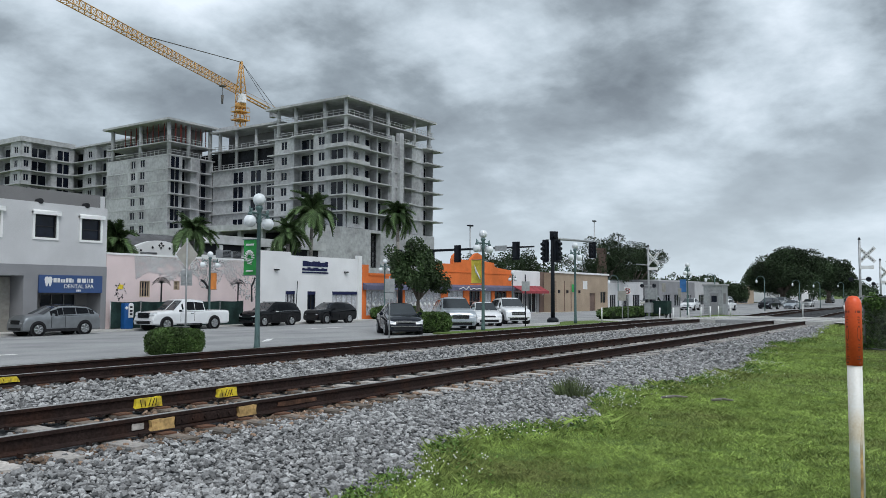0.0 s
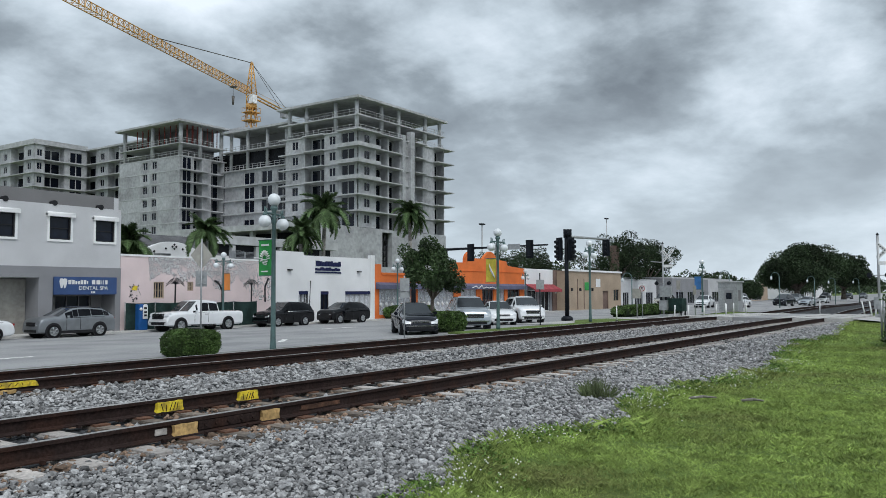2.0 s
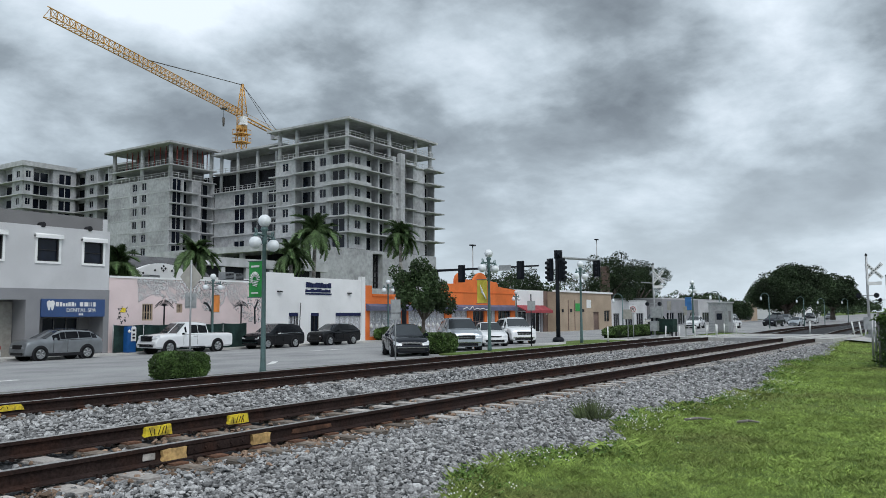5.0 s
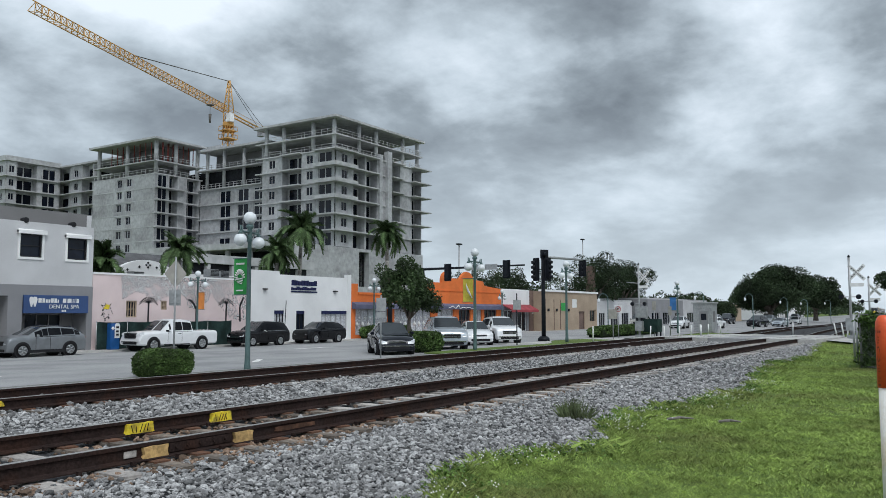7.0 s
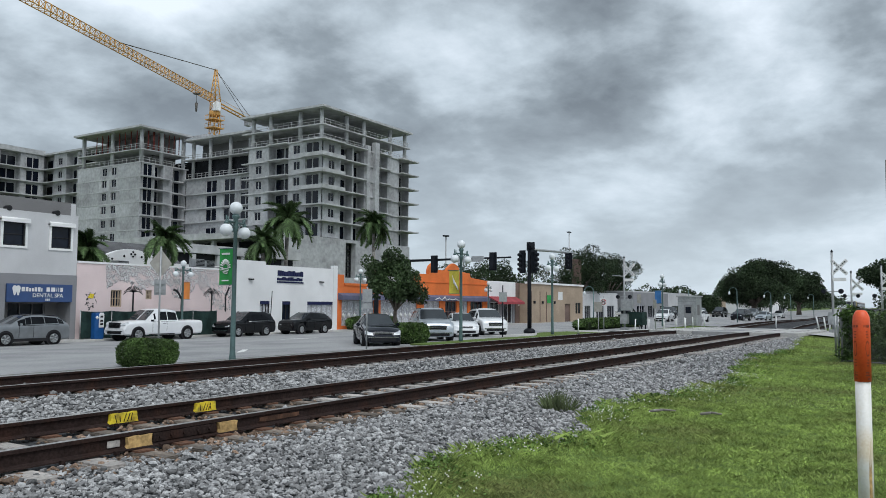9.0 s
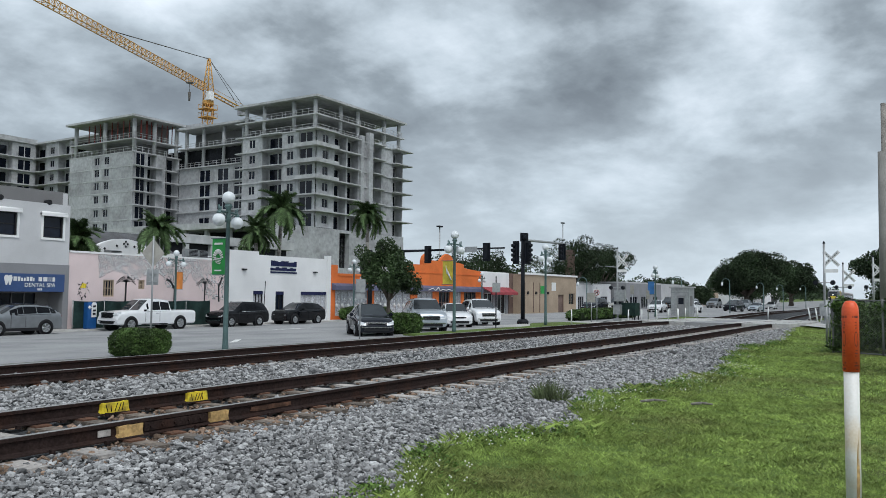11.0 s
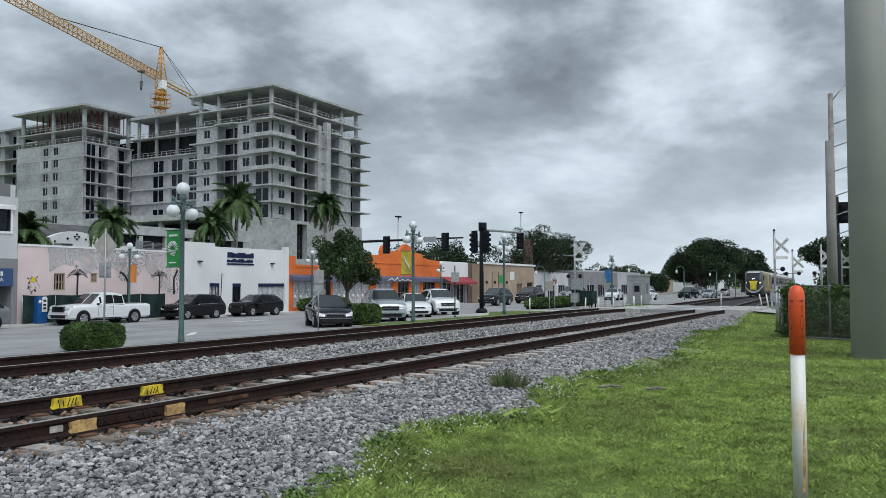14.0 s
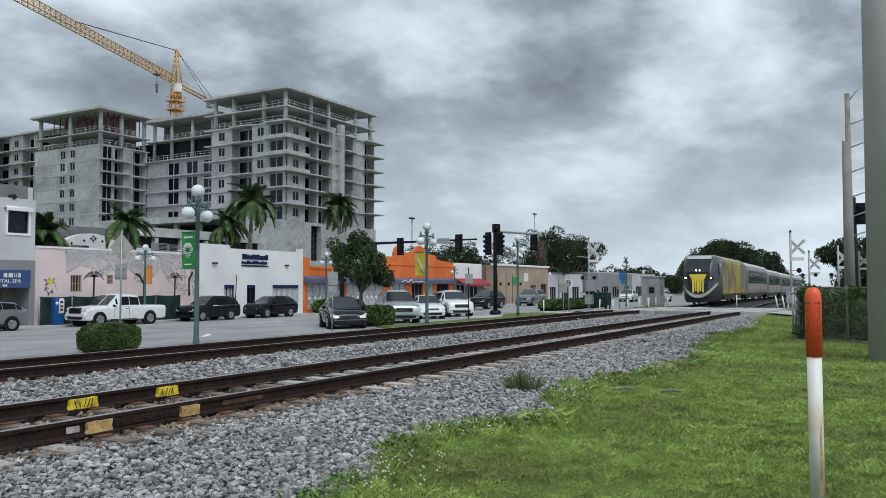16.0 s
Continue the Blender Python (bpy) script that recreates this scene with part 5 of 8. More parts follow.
# ---- low roofs behind the shops ----
def back_buildings():
    g = thing("gabled_hall", (0, 0, 0), "white hall with a curved gable and dark roof", "building")
    pts = [(41.6, -1.0)] + [(41.6 + 6.8 * k / 12, 4.75 + 1.2 * math.sin(math.pi * k / 12) ** 0.8) for k in range(13)] + [(48.4, -1.0)]
    part("gable_wall", prism(bmesh.new(), pts, 61.0, 61.5), M["white"], g)
    part("wing", box(30, 41.6, 61.2, 70, -1, 4.6), M["white"], g)
    part("wing", box(48.4, 72, 61.2, 70, -1, 4.9), M["white"], g)
    part("roof", prism(bmesh.new(), [(62.5, 4.8), (66, 6.9), (72, 6.9), (72, 4.8)], 38, 52, axis="x"), M["roof_dark"], g, "dark pitched roof")
    for x, z in ((43.0, 5.0), (44.2, 5.3), (46.0, 5.3), (47.2, 5.0)):
        part("vent", lathe(bmesh.new(), [(0.001, -0.13), (0.13, 0), (0.001, 0.13)], 6, (x, 60.98, z)), M["black_paint"], g)
    for u, v in ((0, 0.2), (0.2, 0), (-0.2, 0), (0, -0.2)):
        part("vent", lathe(bmesh.new(), [(0.001, -0.12), (0.12, 0), (0.001, 0.12)], 6, (45.1 + u, 60.98, 5.5 + v)), M["black_paint"], g)
    p = thing("gatehouse", (0, 0, 0), "pale pavilion with a small pediment", "building")
    # wall coloured near-black for the shade behind the pillars
    part("wall", box(62, 84, 78, 84, -1, 8.0), M["interior_shade"], p)
    part("fascia", box(61, 85, 77.4, 84, 7.3, 8.4), M["concrete_l"], p)
    for x in (62, 66, 70, 74, 78, 82):
        part("pillar", box(x - 0.3, x + 0.3, 77.5, 78.1, -1, 7.2), M["concrete_l"], p)
    part("pediment", prism(bmesh.new(), [(51.0, 6.6), (53.0, 7.9), (55.0, 6.6)], 66.5, 67.5), M["white"], p)
    ac = thing("roof_air_unit", (35.2, 49, 3.45), "grey rooftop air-conditioning unit", "air conditioner", group="roof air units")
    part("casing", box(-0.45, 0.45, -0.4, 0.4, 0.1, 0.7), M["galv"], ac, bevel=0.03)
    bm = bmesh.new()
    for k in range(5):
        bx(bm, -0.4, 0.4, -0.43, -0.4, 0.2 + 0.1 * k, 0.25 + 0.1 * k)
    part("grille", bm, M["black_paint"], ac)
    part("foot", box(-0.4, 0.4, -0.35, 0.35, 0, 0.1), M["black_paint"], ac)
    for x, y in ((42.0, 49.0), (43.9, 50.0)):
        copy_thing(ac, pose(x, y, 3.9 if x > 41.6 else 3.45))


back_buildings()


# ---- plants ----
def leaves(centres, radii, count, size, seed, flat=0.8):
    """Many small leaf quads in clumps round the given centres."""
    r = np.random.default_rng(seed)
    centres, radii = np.asarray(centres, float), np.asarray(radii, float)
    k = r.choice(len(centres), count, p=radii ** 2 / np.sum(radii ** 2))
    d = r.normal(size=(count, 3))
    d /= np.linalg.norm(d, axis=1)[:, None]
    p = centres[k] + d * (radii[k] * r.uniform(0.45, 1.05, count) ** 0.6)[:, None] * np.array([1, 1, flat])
    a = r.normal(size=(count, 3))
    a /= np.linalg.norm(a, axis=1)[:, None]
    b = np.cross(a, r.normal(size=(count, 3)))
    b /= np.linalg.norm(b, axis=1)[:, None]
    s = (size * r.uniform(0.6, 1.4, count))[:, None]
    V = np.stack([p - a * s, p - b * s * 0.5, p + a * s, p + b * s * 0.5], 1).reshape(-1, 3)
    F = np.arange(4 * count).reshape(-1, 4)
    return V, F


def tree(name, at, height, spread, trunk_r, count, size, seed, label, material, clear=0.35, squash=0.75, limbs=9, clump=0.3, lean=0.0):
    r = random.Random(seed)
    t = thing(name, at, label, "tree")
    bm = bmesh.new()
    fork = Vector((lean * 0.4, 0, height * clear))
    rod(bm, (0, 0, -0.1), (lean * 0.2, 0.0, height * clear * 0.5), trunk_r * 1.25, trunk_r, n=9)
    rod(bm, (lean * 0.2, 0, height * clear * 0.5), fork, trunk_r, trunk_r * 0.85, n=9)
    cs, rs = [], []
    for i in range(limbs):
        a = 2 * math.pi * i / limbs + r.uniform(-0.4, 0.4)
        reach = spread * r.uniform(0.35, 0.8)
        tip = Vector((lean + reach * math.cos(a), reach * math.sin(a), height * (clear + (0.98 - clear) * r.uniform(0.35, 0.92) * (1 - 0.3 * reach / spread))))
        mid = fork.lerp(tip, 0.5) + Vector((0, 0, 0.06 * height))
        rod(bm, fork, mid, trunk_r * 0.5, trunk_r * 0.3, n=6)
        rod(bm, mid, tip, trunk_r * 0.3, trunk_r * 0.08, n=5)
        for q in range(5):
            c = mid.lerp(tip, r.uniform(0.3, 1.1)) + Vector((r.uniform(-1, 1), r.uniform(-1, 1), r.uniform(-0.5, 0.8))) * spread * 0.22
            cs.append(c), rs.append(spread * clump * r.uniform(0.6, 1.1))
            rod(bm, mid.lerp(tip, 0.6), c, trunk_r * 0.12, trunk_r * 0.03, n=4)
    for q in range(limbs):
        cs.append(Vector((lean + r.uniform(-0.4, 0.4) * spread, r.uniform(-0.4, 0.4) * spread, height * r.uniform(0.75, 0.93)))), rs.append(spread * clump * r.uniform(0.7, 1.1))
    part("trunk", bm, M["bark"], t)
    V, F = leaves([tuple(c) for c in cs], rs, count, size, seed, squash)
    crown = new("crown", raw("crown", V, F, material))
    crown.parent = t
    tagged(crown, kind="stuff")
    return t


def frond_mesh(length, droop, wind, seed):
    """One feathered palm leaf: an arched stem with thin leaflets on both sides."""
    r = random.Random(seed)
    V, F = [], []
    pts = []
    for k in range(15):
        s = k / 14
        pts.append(Vector((length * (s - 0.25 * droop * s * s), wind * length * s * s, length * (0.55 * s * (1 - s) - droop * s ** 2.4))))
    for k in range(14):
        a, b = pts[k], pts[k + 1]
        w = 0.03 * (1 - k / 15)
        n = len(V)
        V += [a + Vector((0, w, 0)), a - Vector((0, w, 0)), b - Vector((0, w, 0)), b + Vector((0, w, 0))]
        F.append((n, n + 1, n + 2, n + 3))
        for j in range(13):
            c = a.lerp(b, j / 13)
            s = (k + j / 13) / 14
            if s < 0.08:
                continue
            ll = length * 0.36 * math.sin(math.pi * min(1, s * 0.85 + 0.15)) ** 0.5 * r.uniform(0.7, 1.15)
            for side in (-1, 1):
                d = Vector((0.6, side * r.uniform(0.3, 0.85), -0.25 - 0.7 * r.random()))
                d += Vector((0, wind * 1.2, 0))
                d.normalize()
                tip = c + d * ll + Vector((0, 0, -0.18 * ll))
                n = len(V)
                wv = (b - a).normalized() * 0.022
                V += [c - wv, c + wv, c.lerp(tip, 0.6) + wv * 0.8, tip]
                F.append((n, n + 1, n + 2, n + 3))
    return raw("frond", [tuple(v) for v in V], F, M["frond"])


FRONDS = [frond_mesh(1.0, d, w, i) for i, (d, w) in enumerate(((0.6, 0.2), (0.9, 0.3), (1.15, 0.2), (0.35, 0.25), (1.0, -0.1)))]
PALMS = []


def palm(at, height, crown, seed, label, blown=0.0):
    r = random.Random(seed)
    t = thing("palm_tree", at, label, "palm tree", group="palms behind the shops")
    bm = bmesh.new()
    lean = r.uniform(-0.3, 0.3)
    rad = 0.2
    pts = [Vector((lean * s * s, 0, height * s)) for s in (0, 0.2, 0.4, 0.6, 0.8, 1.0)]
    for i, (a, b) in enumerate(zip(pts, pts[1:])):
        rod(bm, a, b, rad * (1.25 if i == 0 else 1.05 - 0.05 * i), rad * (1.0 - 0.05 * i), n=10)
    part("trunk", bm, M["palm_bark"], t)
    part("crownshaft", rod(bmesh.new(), pts[-1] - Vector((0, 0, 0.1)), pts[-1] + Vector((0, 0, 0.9)), 0.17, 0.09, n=8), M["frond"], t, "smooth green crownshaft")
    head = new("frond_head")
    head.parent = t
    head.matrix_basis = Matrix.Translation(pts[-1] + Vector((0, 0, 0.7)))
    n = 36
    for i in range(n):
        a = 360 * i / n * 1.618 * 2
        up = r.uniform(-35, 50) if i > 8 else r.uniform(55, 80)
        k = r.choice((0, 1, 1, 2, 4)) if up < 35 else r.choice((3, 0, 1))
        d = Matrix.Rotation(radians(a), 4, "Z") @ Matrix.Rotation(radians(-up), 4, "Y")
        s = crown * r.uniform(0.75, 1.0)
        m = d @ Matrix.Diagonal((s, s, s, 1))
        if blown:
            m = Matrix.Shear("XZ", 4, (blown * 0.35, 0.0)) @ m
            loc, rot, sc = m.decompose()
            m = Matrix.LocRotScale(loc, rot, (s, s, s))
        piece("frond", FRONDS[k], head, m)
    PALMS.append(head)
    return t


palm((43.5, 54.5, -1.0), 6.7, 2.15, 1, "dense green palm tossed by wind behind the mural wall")
palm((50.9, 48.2, -1.0), 8.7, 2.35, 2, "tall green palm with windblown fronds behind the white shop", 1.0)
palm((48.2, 48.0, -1.0), 6.5, 1.85, 3, "shorter green palm beside a taller one", 0.6)
palm((63.3, 47.9, -1.0), 9.3, 2.15, 4, "slender palm with drooping green fronds")
palm((32.4, 48.9, -1.0), 4.9, 2.0, 5, "low palm showing beside the grey office")
tree("street_tree", (34.4, 24.6, -0.72), 5.0, 1.75, 0.11, 15000, 0.075, 21, "small dense dark-leaved tree in the parking strip", M["leaf"], clear=0.32, squash=0.95, limbs=11, clump=0.29)
tree("shade_oak", (168, 32.0, -0.6), 10.6, 8.0, 0.55, 80000, 0.19, 31, "broad dark spreading oak beyond the crossing", M["leaf_far"], clear=0.18, squash=0.66, limbs=15, clump=0.36)
tree("shade_oak", (205, 29, -0.6), 10.5, 7.5, 0.5, 30000, 0.22, 36, "broad dark oak behind another", M["leaf_far"], clear=0.22, squash=0.62, limbs=10, clump=0.28)
tree("street_tree", (116, 48, -0.8), 11.4, 7.6, 0.3, 17000, 0.125, 32, "thin-crowned dark oak with sky showing through", M["leaf_far"], clear=0.22, squash=0.8, limbs=11, clump=0.17)
tree("street_tree", (131, 49, -0.8), 11.2, 7.4, 0.3, 17000, 0.135, 37, "dark open oak behind the tan building", M["leaf_far"], clear=0.25, squash=0.8, limbs=12, clump=0.17)
tree("street_tree", (87, 53, -1.0), 7.4, 4.0, 0.22, 5000, 0.11, 33, "sparse open tree behind the red awning shop", M["leaf_far"], clear=0.2, squash=0.8, limbs=9, clump=0.2)
tree("street_tree", (106, 58, -1.0), 9.2, 5.8, 0.3, 12000, 0.125, 34, "thin dark tree above the tan roof", M["leaf_far"], clear=0.2, squash=0.8, limbs=11, clump=0.17)
for i, (x_, y_, h_, w_) in enumerate(((150, 62, 6.4, 5.0), (168, 63, 6.8, 5.2), (152, 37, 3.8, 3.4), (186, 36, 6.4, 5.2))):
    tree("street_tree", (x_, y_, -0.7), h_, w_, 0.16, 11000, 0.15, 60 + i, "low rounded dark green tree along the far street", M["leaf_far"], clear=0.12, squash=0.75, limbs=9, clump=0.34)


def hedge(at, w, d, h, count, seed, label, size=0.05, name="hedge"):
    t = thing(name, at, label, "hedge")
    bm = box(-w / 2 + 0.14, w / 2 - 0.14, -d / 2 + 0.14, d / 2 - 0.14, -0.1, h - 0.12)
    part("shrub_core", bm, M["hedge_core"], t, bevel=0.16)
    r = np.random.default_rng(seed)
    p = r.uniform(-1, 1, (count, 3))
    ax = r.integers(0, 5, count)
    p[ax == 0, 0], p[ax == 1, 0], p[ax == 2, 1], p[ax >= 3, 2] = -1, 1, -1, 1
    p = p / np.maximum(1, (np.abs(p[:, :1]) ** 3.4 + np.abs(p[:, 1:2]) ** 3.4 + np.abs(p[:, 2:]) ** 3.4)) ** (1 / 3.4)
    p = p * (1 + r.normal(0, 0.035, (count, 1))) * np.array([w / 2, d / 2, h / 2]) + np.array([0, 0, h / 2])
    p[:, 2] = np.maximum(p[:, 2] + 0.03 * np.sin(p[:, 0] * 5 + seed), 0.02)
    a = r.normal(size=(count, 3))
    a /= np.linalg.norm(a, axis=1)[:, None]
    b = np.cross(a, r.normal(size=(count, 3)))
    b /= np.linalg.norm(b, axis=1)[:, None]
    s = (size * r.uniform(0.6, 1.4, count))[:, None]
    V = np.stack([p - a * s, p - b * s * 0.6, p + a * s, p + b * s * 0.6], 1).reshape(-1, 3)
    ob = new("foliage", raw("foliage", V, np.arange(4 * count).reshape(-1, 4), M["leaf_hedge"]))
    ob.parent = t
    tagged(ob, kind="stuff")
    return t


hedge((15.45, 20.05, -0.64), 1.65, 1.1, 0.80, 22000, 41, "clipped rounded green hedge at the street edge", 0.026)
hedge((31.9, 22.0, -0.68), 2.0, 1.5, 1.0, 7000, 42, "clipped green hedge between parked cars", 0.05)
hedge((57.5, 43.6, -1.0), 7.0, 1.0, 1.1, 5000, 43, "loose yellow-green hedge in front of the orange restaurant", 0.08)
hedge((68.0, 25.0, -0.66), 15.0, 1.6, 0.8, 9000, 44, "low green hedge near the crossing", 0.08)


# ---- vehicles ----
WHEELS = {}


def wheel_meshes(r):
    if r not in WHEELS:
        turn = Matrix.Rotation(radians(90), 3, "X")
        tyre = bmesh.new()
        lathe(tyre, [(r * 0.62, -0.11), (r * 0.9, -0.115), (r * 0.98, -0.09), (r, -0.05), (r, 0.05), (r * 0.98, 0.09), (r * 0.9, 0.115), (r * 0.62, 0.11)], 20)
        rim = bmesh.new()
        lathe(rim, [(r * 0.66, -0.10), (r * 0.66, 0.10)], 20)
        spokes = bmesh.new()
        for k in range(5):
            a = 2 * math.pi * k / 5
            c, s = math.cos(a), math.sin(a)
            rod(spokes, (0.04 * c, 0.04 * s, 0.115), (r * 0.63 * c, r * 0.63 * s, 0.118), 0.05, 0.035, n=6)
            rod(spokes, (0.04 * c, 0.04 * s, -0.115), (r * 0.63 * c, r * 0.63 * s, -0.118), 0.05, 0.035, n=6)
        lathe(spokes, [(r * 0.66, -0.125), (r * 0.60, -0.128), (r * 0.60, 0.128), (r * 0.66, 0.125)], 20)
        lathe(spokes, [(0.06, -0.13), (0.06, 0.13)], 10)
        for b in (tyre, rim, spokes):
            bmesh.ops.rotate(b, cent=(0, 0, 0), matrix=turn, verts=b.verts)
        WHEELS[r] = (mesh_of("tyre", tyre, M["tyre"], True), mesh_of("rim", rim, M["trim_black"]), mesh_of("spokes", spokes, M["alloy"], True))
    return WHEELS[r]


SUV = dict(st=[(-0.50, 0.66, 0.93, 0.74, 0.80, 0.32), (-0.492, 0.92, 0.97, 1.00, 0.80, 0.28), (-0.48, 1.08, 0.98, 1.18, 0.80, 0.24), (-0.40, 1.10, 1.0, 1.62, 0.70, 0.22), (-0.20, 1.08, 1.0, 1.72, 0.71, 0.22), (0.0, 1.06, 1.0, 1.73, 0.72, 0.22), (0.06, 1.05, 1.0, 1.66, 0.72, 0.22), (0.225, 1.05, 1.0, 1.15, 0.86, 0.22), (0.40, 1.02, 0.98, 1.09, 0.82, 0.22), (0.47, 0.93, 0.95, 0.99, 0.76, 0.24), (0.492, 0.74, 0.92, 0.80, 0.74, 0.26), (0.50, 0.50, 0.88, 0.56, 0.72, 0.26)], length=4.5, width=1.82, height=1.68, wb=2.66, wr=0.365)
CROSS = dict(SUV, st=[(-0.50, 0.68, 0.93, 0.76, 0.80, 0.34), (-0.492, 0.95, 0.97, 1.03, 0.80, 0.30), (-0.475, 1.12, 0.98, 1.20, 0.78, 0.26), (-0.345, 1.14, 1.0, 1.55, 0.66, 0.24), (-0.17, 1.11, 1.0, 1.63, 0.69, 0.24), (0.0, 1.08, 1.0, 1.64, 0.71, 0.24), (0.07, 1.07, 1.0, 1.58, 0.71, 0.24), (0.25, 1.06, 1.0, 1.16, 0.86, 0.24), (0.41, 1.05, 0.98, 1.11, 0.82, 0.24), (0.475, 0.97, 0.95, 1.03, 0.76, 0.26), (0.494, 0.76, 0.92, 0.82, 0.74, 0.28), (0.50, 0.52, 0.88, 0.58, 0.72, 0.28)], length=4.4, height=1.62, wb=2.64, wr=0.375)
SEDAN = dict(st=[(-0.50, 0.55, 0.93, 0.62, 0.78, 0.28), (-0.485, 0.80, 0.96, 0.88, 0.74, 0.25), (-0.45, 0.90, 0.98, 0.98, 0.76, 0.2), (-0.36, 0.93, 1.0, 1.02, 0.74, 0.18), (-0.20, 0.93, 1.0, 1.42, 0.62, 0.18), (0.0, 0.92, 1.0, 1.46, 0.64, 0.18), (0.08, 0.91, 1.0, 1.42, 0.64, 0.18), (0.24, 0.90, 1.0, 0.96, 0.82, 0.18), (0.38, 0.84, 0.98, 0.89, 0.78, 0.18), (0.46, 0.72, 0.94, 0.77, 0.72, 0.2), (0.488, 0.58, 0.91, 0.63, 0.70, 0.2), (0.50, 0.42, 0.86, 0.47, 0.70, 0.24)], length=4.35, width=1.72, height=1.46, wb=2.58, wr=0.31)
TRUCK = dict(st=[(-0.50, 0.62, 0.98, 0.70, 0.92, 0.45), (-0.498, 1.10, 1.0, 1.18, 0.92, 0.4), (-0.46, 1.16, 1.0, 1.22, 0.92, 0.36), (-0.175, 1.16, 1.0, 1.22, 0.92, 0.34), (-0.16, 1.18, 1.0, 1.84, 0.72, 0.34), (-0.035, 1.18, 1.0, 1.93, 0.74, 0.34), (0.075, 1.17, 1.0, 1.92, 0.74, 0.34), (0.11, 1.16, 1.0, 1.86, 0.74, 0.34), (0.235, 1.14, 1.0, 1.24, 0.86, 0.36), (0.42, 1.10, 0.99, 1.18, 0.84, 0.36), (0.475, 1.02, 0.97, 1.09, 0.82, 0.38), (0.50, 0.70, 0.96, 0.78, 0.86, 0.40)], length=5.85, width=2.0, height=1.93, wb=3.66, wr=0.41)


